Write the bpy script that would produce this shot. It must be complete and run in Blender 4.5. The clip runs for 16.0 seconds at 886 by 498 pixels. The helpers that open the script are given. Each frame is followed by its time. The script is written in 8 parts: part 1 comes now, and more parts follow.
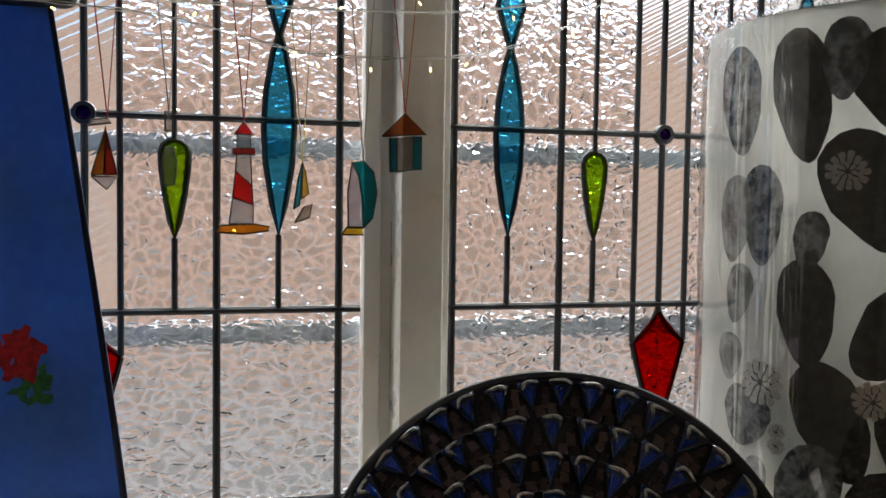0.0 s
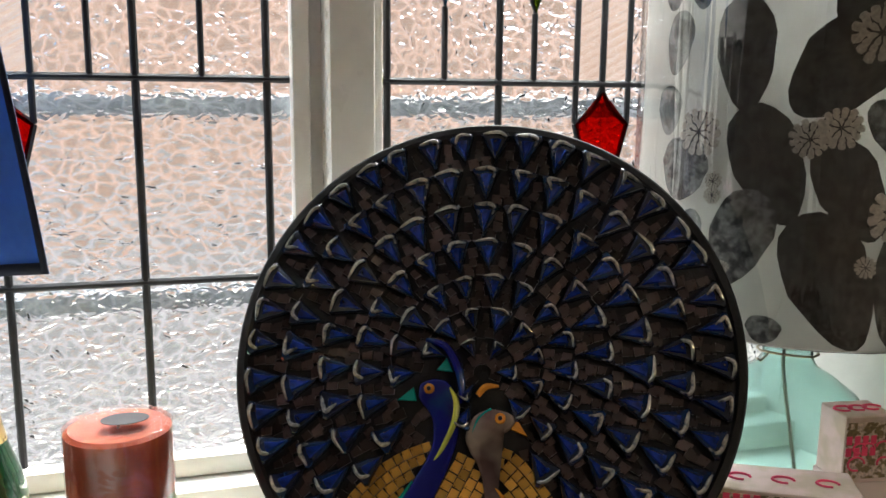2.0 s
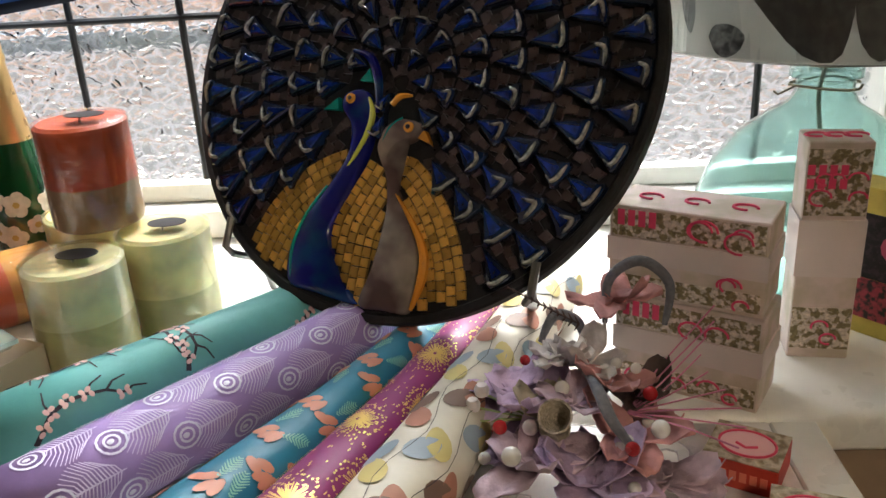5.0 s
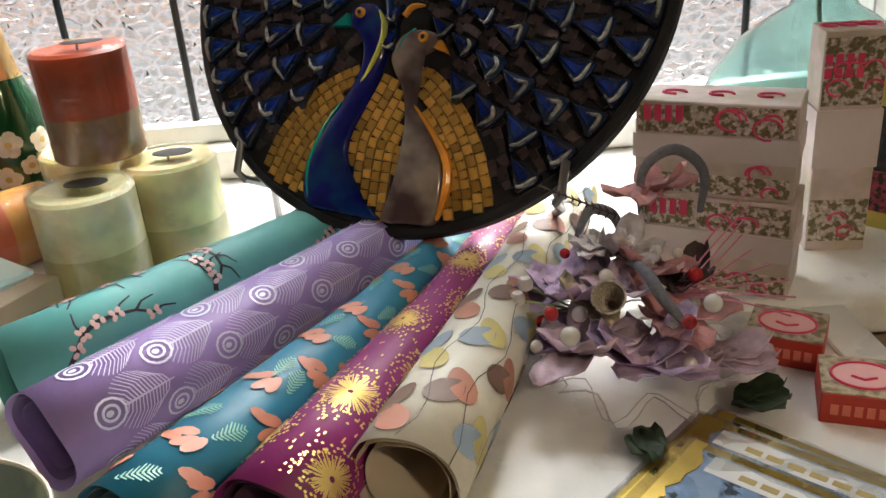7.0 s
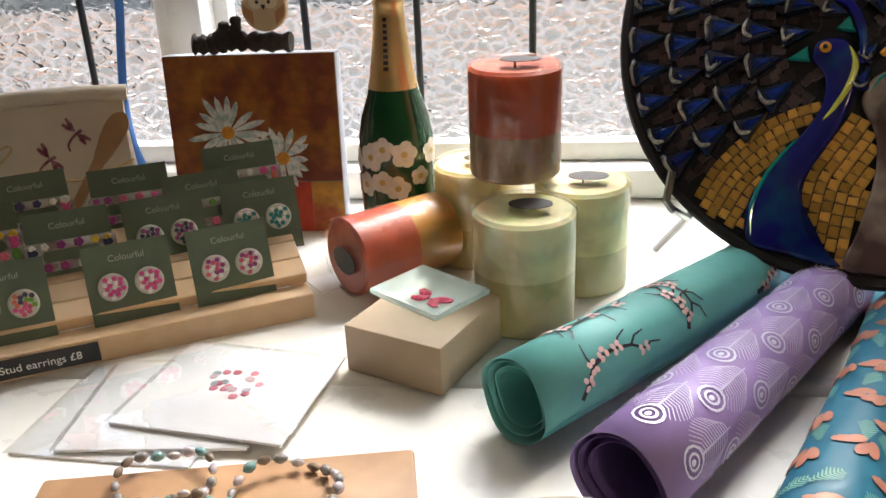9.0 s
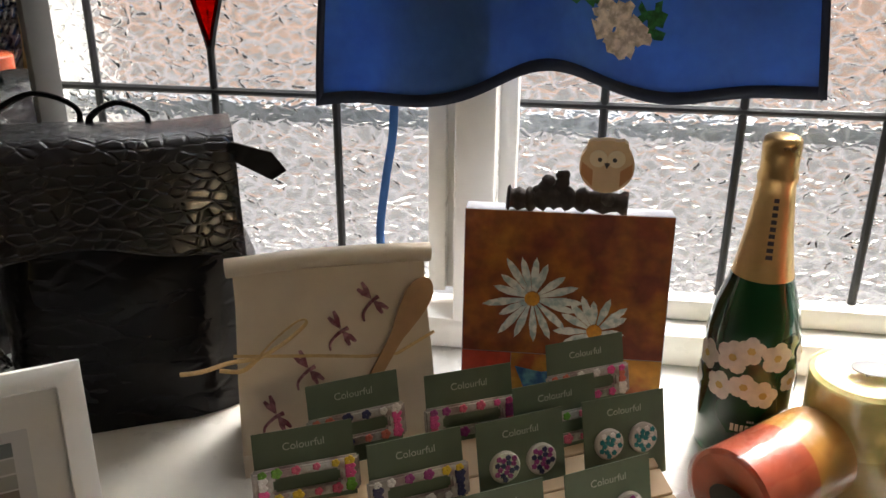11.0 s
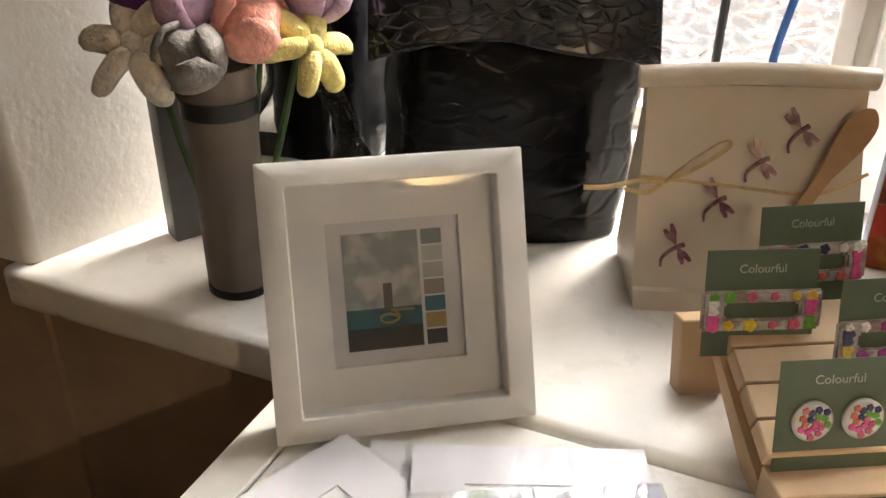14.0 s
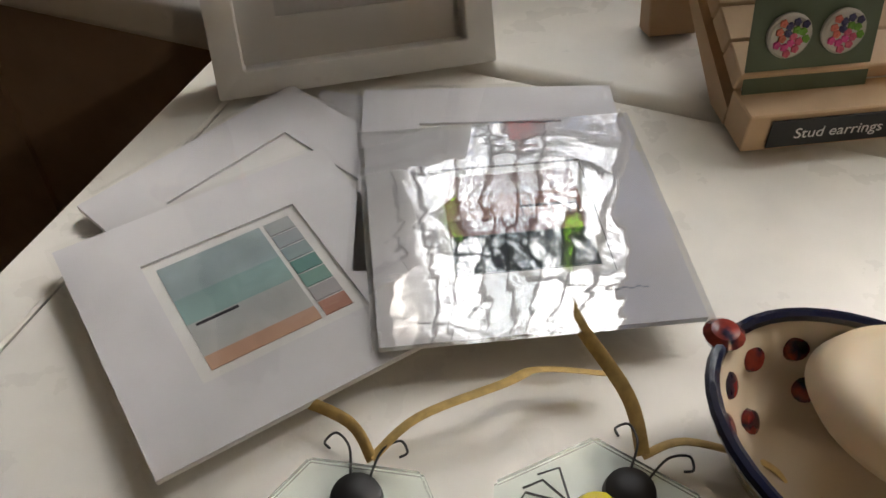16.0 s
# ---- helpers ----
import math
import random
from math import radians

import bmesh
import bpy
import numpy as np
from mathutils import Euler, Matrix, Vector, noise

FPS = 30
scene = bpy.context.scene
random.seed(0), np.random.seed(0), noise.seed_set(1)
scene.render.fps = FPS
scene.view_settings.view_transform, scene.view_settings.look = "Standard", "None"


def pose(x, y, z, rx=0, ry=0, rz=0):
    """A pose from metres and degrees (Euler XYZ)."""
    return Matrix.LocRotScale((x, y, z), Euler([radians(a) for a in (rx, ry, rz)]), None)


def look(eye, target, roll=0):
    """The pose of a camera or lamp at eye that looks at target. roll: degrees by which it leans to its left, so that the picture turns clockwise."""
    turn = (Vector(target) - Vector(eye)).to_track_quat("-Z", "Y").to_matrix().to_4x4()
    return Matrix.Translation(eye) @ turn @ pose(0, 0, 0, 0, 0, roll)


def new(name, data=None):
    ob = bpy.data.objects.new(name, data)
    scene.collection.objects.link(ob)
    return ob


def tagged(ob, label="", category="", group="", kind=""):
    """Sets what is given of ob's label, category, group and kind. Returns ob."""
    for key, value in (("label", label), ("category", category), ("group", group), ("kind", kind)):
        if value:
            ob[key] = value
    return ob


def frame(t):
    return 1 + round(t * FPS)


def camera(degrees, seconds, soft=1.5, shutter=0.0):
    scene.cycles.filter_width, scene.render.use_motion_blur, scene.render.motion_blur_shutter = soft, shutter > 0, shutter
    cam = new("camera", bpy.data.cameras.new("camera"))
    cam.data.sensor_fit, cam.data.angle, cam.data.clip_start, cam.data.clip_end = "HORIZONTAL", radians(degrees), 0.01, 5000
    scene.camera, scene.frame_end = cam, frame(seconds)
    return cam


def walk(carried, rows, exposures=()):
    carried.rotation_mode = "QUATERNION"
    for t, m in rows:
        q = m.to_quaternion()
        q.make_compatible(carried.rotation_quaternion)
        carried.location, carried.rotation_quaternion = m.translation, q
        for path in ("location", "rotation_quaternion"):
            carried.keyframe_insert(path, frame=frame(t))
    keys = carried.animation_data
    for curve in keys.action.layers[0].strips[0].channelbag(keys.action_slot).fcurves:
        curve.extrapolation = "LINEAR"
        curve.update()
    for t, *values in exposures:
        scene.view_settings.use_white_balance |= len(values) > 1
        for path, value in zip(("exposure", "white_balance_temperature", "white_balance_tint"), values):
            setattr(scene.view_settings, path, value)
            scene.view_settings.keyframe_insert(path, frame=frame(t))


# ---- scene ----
cam = camera(55.2, 16.0)
METRES, EYE, TILT, LEAN, TURN = 1.85, 1.527, 0.0, 0.0, -14.3
ROWS = [
    (0.0, 0.0, 0.0, 0.0, 0.04, -2.75, -0.78),
    (0.5, 0.0117, 0.0023, -0.0178, -2.63, -3.93, -0.61),
    (1.0, 0.0202, 0.0042, -0.0407, -3.43, -5.68, -0.24),
    (1.5, 0.0195, 0.0077, -0.0615, -4.04, -7.75, -0.05),
    (2.0, 0.0205, 0.0113, -0.0822, -2.42, -10.15, -0.52),
    (2.5, 0.0386, 0.0171, -0.1055, 2.22, -12.35, -1.27),
    (3.0, 0.0593, 0.0236, -0.1201, 8.38, -14.37, -1.65),
    (3.5, 0.0964, 0.0045, -0.1256, 15.46, -15.9, -2.18),
    (4.0, 0.1433, -0.0074, -0.1232, 17.97, -17.51, -1.06),
    (4.5, 0.1917, 0.012, -0.1292, 17.97, -19.78, 0.56),
    (5.0, 0.2167, 0.0254, -0.1427, 17.08, -21.9, 3.07),
    (7.5, 0.1542, -0.0117, -0.1729, 12.92, -23.8, 4.33),
    (8.0, 0.114, -0.0352, -0.1659, 15.48, -23.05, 4.06),
    (8.5, 0.0615, -0.0387, -0.1634, 18.97, -22.92, 3.29),
    (11.0, -0.1999, 0.0156, -0.0932, 23.36, -21.87, -0.34),
    (11.5, -0.2381, 0.0049, -0.0914, 29.14, -21.26, -1.31),
    (12.0, -0.2593, -0.0039, -0.0908, 33.31, -21.11, -1.81),
    (12.5, -0.2824, -0.0085, -0.0938, 36.95, -21.56, -2.29),
    (13.0, -0.2981, -0.011, -0.1065, 38.92, -23.23, -2.24),
    (13.5, -0.2995, -0.0101, -0.1292, 38.32, -26.1, -1.17),
    (14.0, -0.3035, -0.0159, -0.1453, 37.51, -29.32, -0.69),
    (14.5, -0.3043, -0.0203, -0.1609, 37.0, -31.8, -0.17),
    (15.0, -0.302, -0.0219, -0.1768, 36.31, -34.84, 0.14),
    (15.5, -0.2962, -0.0208, -0.1882, 35.5, -39.82, 0.32),
    (16.0, -0.2926, -0.0155, -0.189, 34.86, -45.97, 0.46),
]
EXPOSURE = [(0.0, 0.52, 6500, 10), (0.5, 0.6, 6500, 10), (1.5, 0.98, 6450, 9), (3.0, 1.45, 6250, 8), (5.0, 1.2, 6400, 9), (7.5, 1.2, 6400, 9), (8.5, 1.25, 6450, 10), (11.0, 1.08, 6700, 11),
            (12.5, 1.62, 6900, 12), (13.5, 1.8, 7000, 13), (14.5, 1.82, 7000, 14), (15.2, 1.32, 7000, 14), (16.0, 0.58, 6900, 12)]
walk(cam, [(t, pose(0, 0, EYE, TILT, LEAN, TURN) @ pose(METRES * x, METRES * y, METRES * z, 90 + pitch, roll, yaw)) for t, x, y, z, yaw, pitch, roll in ROWS], EXPOSURE)

# ---- world and lamps ----
world = bpy.data.worlds.new("world")
scene.world = world
world.use_nodes = True
wn = world.node_tree
sky = wn.nodes.new("ShaderNodeTexSky")
sky.sky_type, sky.sun_disc, sky.sun_elevation, sky.sun_rotation = "NISHITA", False, radians(42), radians(25)
wn.links.new(sky.outputs[0], wn.nodes["Background"].inputs[0])
wn.nodes["Background"].inputs[1].default_value = 0.15
sun = bpy.data.lights.new("sun", "SUN")
sun.energy, sun.angle, sun.color = 4.6, radians(25), (1.0, 0.97, 0.93)
new("sun", sun).matrix_basis = look((0, 0, 0), (-0.45, -0.95, -0.95))

skylight = bpy.data.lights.new("skylight", "AREA")     # added lamp out of view above the lane, strengthens the sky's light
skylight.shape, skylight.size, skylight.size_y, skylight.energy, skylight.color = "RECTANGLE", 2.6, 0.9, 44.0, (0.93, 0.97, 1.0)
new("skylight", skylight).matrix_basis = look((-0.1, 1.75, 2.55), (-0.05, 0.7, 0.9))

SILL = 0.85       # top of the window board
TABLE = 0.847     # top of the display table
GLASS = 1.095     # plane of the leaded glass
BACKDROP_LIGHT = 0.5


# ---- helpers for meshes ----
def done(bm, name, material=None, parent=None, label="", m=None, angle=35, smooth=True):
    """Links a bmesh as one mesh object, smooth but for edges sharper than the angle."""
    bm.normal_update()
    if smooth:
        limit = radians(angle)
        for f in bm.faces:
            f.smooth = True
        for e in bm.edges:
            if len(e.link_faces) == 2 and e.calc_face_angle(0) > limit:
                e.smooth = False
    me = bpy.data.meshes.new(name)
    bm.to_mesh(me)
    bm.free()
    if material:
        for mt in (material if isinstance(material, (list, tuple)) else [material]):
            me.materials.append(mt)
    ob = new(name, me)
    if parent:
        ob.parent = parent
    if m is not None:
        ob.matrix_basis = m
    if label:
        ob["label"] = label
    return ob


def part(name, bm, material, parent, label="", m=None, angle=35):
    return done(bm, name, material, parent, label, m, angle)


def thing(name, m, label, category, group="", kind=""):
    ob = new(name)
    ob.empty_display_size = 0.05
    ob.matrix_basis = m
    return tagged(ob, label, category, group, kind)


def box(bm, sx, sy, sz, m=Matrix(), bevel=0.0, seg=2, mi=0):
    """A box, its base centre at the origin of m."""
    g = bmesh.ops.create_cube(bm, size=1.0, matrix=m @ Matrix.Translation((0, 0, sz / 2)) @ Matrix.Diagonal((sx, sy, sz, 1)))
    fs = set(f for v in g["verts"] for f in v.link_faces)
    for f in fs:
        f.material_index = mi
    if bevel:
        es = list(set(e for v in g["verts"] for e in v.link_edges))
        bmesh.ops.bevel(bm, geom=es, offset=bevel, segments=seg, profile=0.5, affect="EDGES")
    return bm


def lathe(bm, prof, n=32, m=Matrix(), mi=0, wobble=None):
    """Turns a profile of (radius, z) about z. Radius 0 closes it."""
    rings = []
    for r, z in prof:
        if r <= 1e-6:
            rings.append([bm.verts.new(m @ Vector((0, 0, z)))])
        else:
            ring = []
            for i in range(n):
                a = 2 * math.pi * i / n
                k = 1 + (wobble(a, z) if wobble else 0)
                ring.append(bm.verts.new(m @ Vector((r * k * math.cos(a), r * k * math.sin(a), z))))
            rings.append(ring)
    for a, b in zip(rings, rings[1:]):
        if len(a) == 1 and len(b) == 1:
            continue
        for i in range(n):
            j = (i + 1) % n
            if len(a) == 1:
                f = bm.faces.new((a[0], b[j], b[i]))
            elif len(b) == 1:
                f = bm.faces.new((a[i], a[j], b[0]))
            else:
                f = bm.faces.new((a[i], a[j], b[j], b[i]))
            f.material_index = mi
    return bm


def tube(bm, pts, r, n=8, mi=0, flat=1.0, cap=True):
    """Sweeps a round along points; r is a number or one for each point."""
    pts = [Vector(p) for p in pts]
    rs = [float(r)] * len(pts) if isinstance(r, (int, float)) else [float(v) for v in r]
    rs += rs[-1:] * (len(pts) - len(rs))
    up, rings = None, []
    for i, p in enumerate(pts):
        d = (pts[min(i + 1, len(pts) - 1)] - pts[max(i - 1, 0)]).normalized()
        if up is None:
            up = d.orthogonal().normalized()
        up = (up - d * up.dot(d)).normalized()
        side = d.cross(up)
        rings.append([bm.verts.new(p + rs[i] * (math.cos(2 * math.pi * k / n) * up + flat * math.sin(2 * math.pi * k / n) * side)) for k in range(n)])
    for a, b in zip(rings, rings[1:]):
        for i in range(n):
            bm.faces.new((a[i], a[(i + 1) % n], b[(i + 1) % n], b[i])).material_index = mi
    if cap:
        bm.faces.new(rings[0][::-1]).material_index = mi
        bm.faces.new(rings[-1]).material_index = mi
    return bm


def prism(bm, outline, depth, m=Matrix(), mi=0):
    """A flat outline (x, y) raised by depth along z."""
    lo = [bm.verts.new(m @ Vector((x, y, 0))) for x, y in outline]
    hi = [bm.verts.new(m @ Vector((x, y, depth))) for x, y in outline]
    n = len(outline)
    bm.faces.new(lo[::-1]).material_index = mi
    bm.faces.new(hi).material_index = mi
    for i in range(n):
        bm.faces.new((lo[i], lo[(i + 1) % n], hi[(i + 1) % n], hi[i])).material_index = mi
    return bm


def curve(pts, n=8, closed=False):
    """Catmull-Rom points through pts."""
    p = [Vector(q) for q in pts]
    out, count = [], len(p) if closed else len(p) - 1
    for i in range(count):
        a, b, c, d = (p[(i + k) % len(p)] if closed else p[min(max(i + k, 0), len(p) - 1)] for k in (-1, 0, 1, 2))
        for s in range(n):
            t = s / n
            out.append(0.5 * (2 * b + (c - a) * t + (2 * a - 5 * b + 4 * c - d) * t * t + (3 * b - a - 3 * c + d) * t ** 3))
    if not closed:
        out.append(p[-1])
    return out


def xz(x, y, z):
    """Turns a flat outline so that its x runs along the window and its y up; its front faces the room."""
    return Matrix.Translation((x, y, z)) @ Matrix.Rotation(math.pi / 2, 4, "X")


# ---- materials ----
def mat(name, colour, rough=0.6, metal=0.0, vary=0.12, scale=30.0, bump=0.0, bump_scale=200.0, coat=0.0, trans=0.0, ior=1.45, sub=0.0, sheen=0.0, second=None, mix_scale=6.0, mix_low=0.45, mix_high=0.6, random=0.0):
    """A surface with variation at two scales: fine value noise and broad patches."""
    mt = bpy.data.materials.new(name)
    mt.use_nodes = True
    nt = mt.node_tree
    b = nt.nodes["Principled BSDF"]
    co = nt.nodes.new("ShaderNodeTexCoord").outputs["Object"]

    def noise_tex(s, detail=5.0):
        t = nt.nodes.new("ShaderNodeTexNoise")
        t.inputs["Scale"].default_value, t.inputs["Detail"].default_value = s, detail
        nt.links.new(co, t.inputs["Vector"])
        return t.outputs["Fac"]

    def ramp(fac, a, bb, lo, hi):
        r = nt.nodes.new("ShaderNodeMapRange")
        r.inputs["From Min"].default_value, r.inputs["From Max"].default_value = lo, hi
        r.inputs["To Min"].default_value, r.inputs["To Max"].default_value = a, bb
        nt.links.new(fac, r.inputs["Value"])
        return r.outputs["Result"]

    base = nt.nodes.new("ShaderNodeMix")
    base.data_type = "RGBA"
    base.inputs["A"].default_value = (*colour, 1)
    base.inputs["B"].default_value = (*(second or [c * 0.82 for c in colour]), 1)
    nt.links.new(ramp(noise_tex(mix_scale, 3.0), 0, 1, mix_low, mix_high), base.inputs["Factor"])
    hsv = nt.nodes.new("ShaderNodeHueSaturation")
    nt.links.new(base.outputs["Result"], hsv.inputs["Color"])
    value = ramp(noise_tex(scale), 1 - vary, 1 + vary, 0.25, 0.75)
    if random:
        info = nt.nodes.new("ShaderNodeObjectInfo").outputs["Random"]
        mul = nt.nodes.new("ShaderNodeMath")
        mul.operation = "MULTIPLY"
        nt.links.new(value, mul.inputs[0])
        nt.links.new(ramp(info, 1 - random, 1 + random, 0, 1), mul.inputs[1])
        value = mul.outputs[0]
    nt.links.new(value, hsv.inputs["Value"])
    nt.links.new(hsv.outputs["Color"], b.inputs["Base Color"])
    b.inputs["Metallic"].default_value = metal
    nt.links.new(ramp(noise_tex(scale * 0.7), max(rough - 0.08, 0.02), min(rough + 0.08, 1), 0.3, 0.7), b.inputs["Roughness"])
    b.inputs["Coat Weight"].default_value = coat
    b.inputs["Coat Roughness"].default_value = 0.06
    b.inputs["Transmission Weight"].default_value = trans
    b.inputs["IOR"].default_value = ior
    b.inputs["Subsurface Weight"].default_value = sub
    b.inputs["Subsurface Radius"].default_value = (0.012, 0.006, 0.003)
    b.inputs["Sheen Weight"].default_value = sheen
    if bump:
        bp = nt.nodes.new("ShaderNodeBump")
        bp.inputs["Strength"].default_value = bump
        bp.inputs["Distance"].default_value = 0.002
        nt.links.new(noise_tex(bump_scale, 4.0), bp.inputs["Height"])
        nt.links.new(bp.outputs["Normal"], b.inputs["Normal"])
    return mt


def pane_glass(name, tint, kind="hammered", size=64.0, depth=0.0042, rough=0.06, stretch=1.0):
    """Old window glass, refracting through its relief: hammered cells, reeded lines or nearly plain."""
    mt = bpy.data.materials.new(name)
    mt.use_nodes = True
    nt = mt.node_tree
    nt.nodes.clear()
    out = nt.nodes.new("ShaderNodeOutputMaterial")
    g = nt.nodes.new("ShaderNodeBsdfGlass")
    g.inputs["Color"].default_value = (*tint, 1)
    g.inputs["Roughness"].default_value = rough
    g.inputs["IOR"].default_value = 1.5
    co = nt.nodes.new("ShaderNodeTexCoord").outputs["Object"]
    bp = nt.nodes.new("ShaderNodeBump")
    bp.inputs["Strength"].default_value = 1.0
    bp.inputs["Distance"].default_value = depth
    if kind == "reeded":
        mp = nt.nodes.new("ShaderNodeMapping")
        mp.inputs["Rotation"].default_value = (0, radians(28), 0)
        nt.links.new(co, mp.inputs["Vector"])
        w = nt.nodes.new("ShaderNodeTexWave")
        w.bands_direction = "Z"
        w.inputs["Scale"].default_value = 28.0
        w.inputs["Distortion"].default_value = 0.6
        nt.links.new(mp.outputs[0], w.inputs["Vector"])
        h = w.outputs["Fac"]
    else:
        mp = nt.nodes.new("ShaderNodeMapping")
        mp.inputs["Scale"].default_value = (stretch, 1.0, 1.0)
        nt.links.new(co, mp.inputs["Vector"])
        n = nt.nodes.new("ShaderNodeTexNoise")
        n.inputs["Scale"].default_value = size * 0.6
        nt.links.new(mp.outputs[0], n.inputs["Vector"])
        add = nt.nodes.new("ShaderNodeVectorMath")
        add.operation = "MULTIPLY_ADD"
        add.inputs[1].default_value = (0.026, 0.026, 0.026)
        nt.links.new(n.outputs["Color"], add.inputs[0])
        nt.links.new(mp.outputs[0], add.inputs[2])
        v = nt.nodes.new("ShaderNodeTexVoronoi")          # shallow hammered dishes with raised joints
        v.feature = "DISTANCE_TO_EDGE"
        v.inputs["Scale"].default_value = size
        nt.links.new(add.outputs[0], v.inputs["Vector"])
        dish = nt.nodes.new("ShaderNodeMapRange")
        dish.interpolation_type = "SMOOTHSTEP"
        dish.inputs["From Max"].default_value = 0.42
        dish.inputs["To Min"].default_value, dish.inputs["To Max"].default_value = 0.55, 0.0
        nt.links.new(v.outputs["Distance"], dish.inputs["Value"])
        n2 = nt.nodes.new("ShaderNodeTexNoise")
        n2.inputs["Scale"].default_value, n2.inputs["Detail"].default_value = size * 0.8, 2.0
        nt.links.new(mp.outputs[0], n2.inputs["Vector"])
        hs = nt.nodes.new("ShaderNodeMath")
        nt.links.new(dish.outputs["Result"], hs.inputs[0])
        nt.links.new(n2.outputs["Fac"], hs.inputs[1])
        h = hs.outputs[0]
        thick = nt.nodes.new("ShaderNodeValToRGB")        # colour ramp: refracted glints painted as bright joints, dishes tinted darker
        thick.color_ramp.elements[0].position, thick.color_ramp.elements[0].color = 0.02, (1, 1, 1, 1)
        thick.color_ramp.elements[1].position, thick.color_ramp.elements[1].color = 0.2, (tint[0] * 0.84, tint[1] * 0.84, tint[2] * 0.84, 1)
        nt.links.new(v.outputs["Distance"], thick.inputs[0])
        if kind == "hammered":
            nt.links.new(thick.outputs[0], g.inputs["Color"])
    nt.links.new(h, bp.inputs["Height"])
    nt.links.new(bp.outputs["Normal"], g.inputs["Normal"])
    nt.links.new(g.outputs[0], out.inputs[0])
    return mt


def backdrop_mat():
    """Brickwork across the lane, blurred by distance; it glows, its daylight put into the emission: warm courses, pale
    patches towards the ground.
    """
    mt = bpy.data.materials.new("lane_daylight")
    mt.use_nodes = True
    nt = mt.node_tree
    nt.nodes.clear()
    out = nt.nodes.new("ShaderNodeOutputMaterial")
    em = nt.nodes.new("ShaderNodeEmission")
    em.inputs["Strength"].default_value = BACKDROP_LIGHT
    co = nt.nodes.new("ShaderNodeTexCoord").outputs["Object"]
    br = nt.nodes.new("ShaderNodeTexBrick")
    mp = nt.nodes.new("ShaderNodeMapping")
    mp.inputs["Rotation"].default_value = (radians(90), 0, 0)
    nt.links.new(co, mp.inputs["Vector"])
    nt.links.new(mp.outputs[0], br.inputs["Vector"])
    br.inputs["Scale"].default_value = 4.5
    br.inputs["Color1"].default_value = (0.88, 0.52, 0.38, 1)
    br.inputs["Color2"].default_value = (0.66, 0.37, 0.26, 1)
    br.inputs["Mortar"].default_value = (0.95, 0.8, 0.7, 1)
    br.inputs["Mortar Size"].default_value = 0.035
    n = nt.nodes.new("ShaderNodeTexNoise")
    n.inputs["Scale"].default_value = 5.5
    n.inputs["Detail"].default_value = 6
    nt.links.new(co, n.inputs["Vector"])
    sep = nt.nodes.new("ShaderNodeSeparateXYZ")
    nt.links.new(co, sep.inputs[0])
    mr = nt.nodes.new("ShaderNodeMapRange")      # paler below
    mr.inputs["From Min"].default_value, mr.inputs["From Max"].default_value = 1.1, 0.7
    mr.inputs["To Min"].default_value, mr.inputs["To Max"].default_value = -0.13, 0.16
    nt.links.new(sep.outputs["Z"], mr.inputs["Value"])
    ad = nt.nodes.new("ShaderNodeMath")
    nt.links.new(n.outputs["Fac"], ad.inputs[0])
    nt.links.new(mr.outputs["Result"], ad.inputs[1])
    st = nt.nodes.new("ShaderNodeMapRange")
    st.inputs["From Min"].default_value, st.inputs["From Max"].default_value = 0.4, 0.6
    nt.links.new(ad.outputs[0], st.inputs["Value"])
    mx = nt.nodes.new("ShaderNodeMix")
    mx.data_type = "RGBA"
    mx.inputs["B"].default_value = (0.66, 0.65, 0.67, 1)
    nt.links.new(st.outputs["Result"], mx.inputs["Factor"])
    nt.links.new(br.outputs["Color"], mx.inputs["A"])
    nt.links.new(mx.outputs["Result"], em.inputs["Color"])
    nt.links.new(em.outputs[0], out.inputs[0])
    return mt


def glow(name, colour, strength):
    mt = bpy.data.materials.new(name)
    mt.use_nodes = True
    b = mt.node_tree.nodes["Principled BSDF"]
    b.inputs["Base Color"].default_value = (*colour, 1)
    b.inputs["Emission Color"].default_value = (*colour, 1)
    b.inputs["Emission Strength"].default_value = strength
    return mt


def clear(name, tint=(1, 1, 1), rough=0.02, ior=1.45):
    mt = bpy.data.materials.new(name)
    mt.use_nodes = True
    b = mt.node_tree.nodes["Principled BSDF"]
    b.inputs["Base Color"].default_value = (*tint, 1)
    b.inputs["Roughness"].default_value = rough
    b.inputs["Transmission Weight"].default_value = 1.0
    b.inputs["IOR"].default_value = ior
    return mt


def see_light(mt, share, tint=None):
    """Makes a thin cloth let some of the light behind it through."""
    nt = mt.node_tree
    b = nt.nodes["Principled BSDF"]
    tl = nt.nodes.new("ShaderNodeBsdfTranslucent")
    mix = nt.nodes.new("ShaderNodeMixShader")
    mix.inputs[0].default_value = share
    src = b.inputs["Base Color"].links[0].from_socket
    nt.links.new(src, tl.inputs["Color"])
    nt.links.new(b.outputs[0], mix.inputs[1])
    nt.links.new(tl.outputs[0], mix.inputs[2])
    nt.links.new(mix.outputs[0], nt.nodes["Material Output"].inputs[0])
    return mt


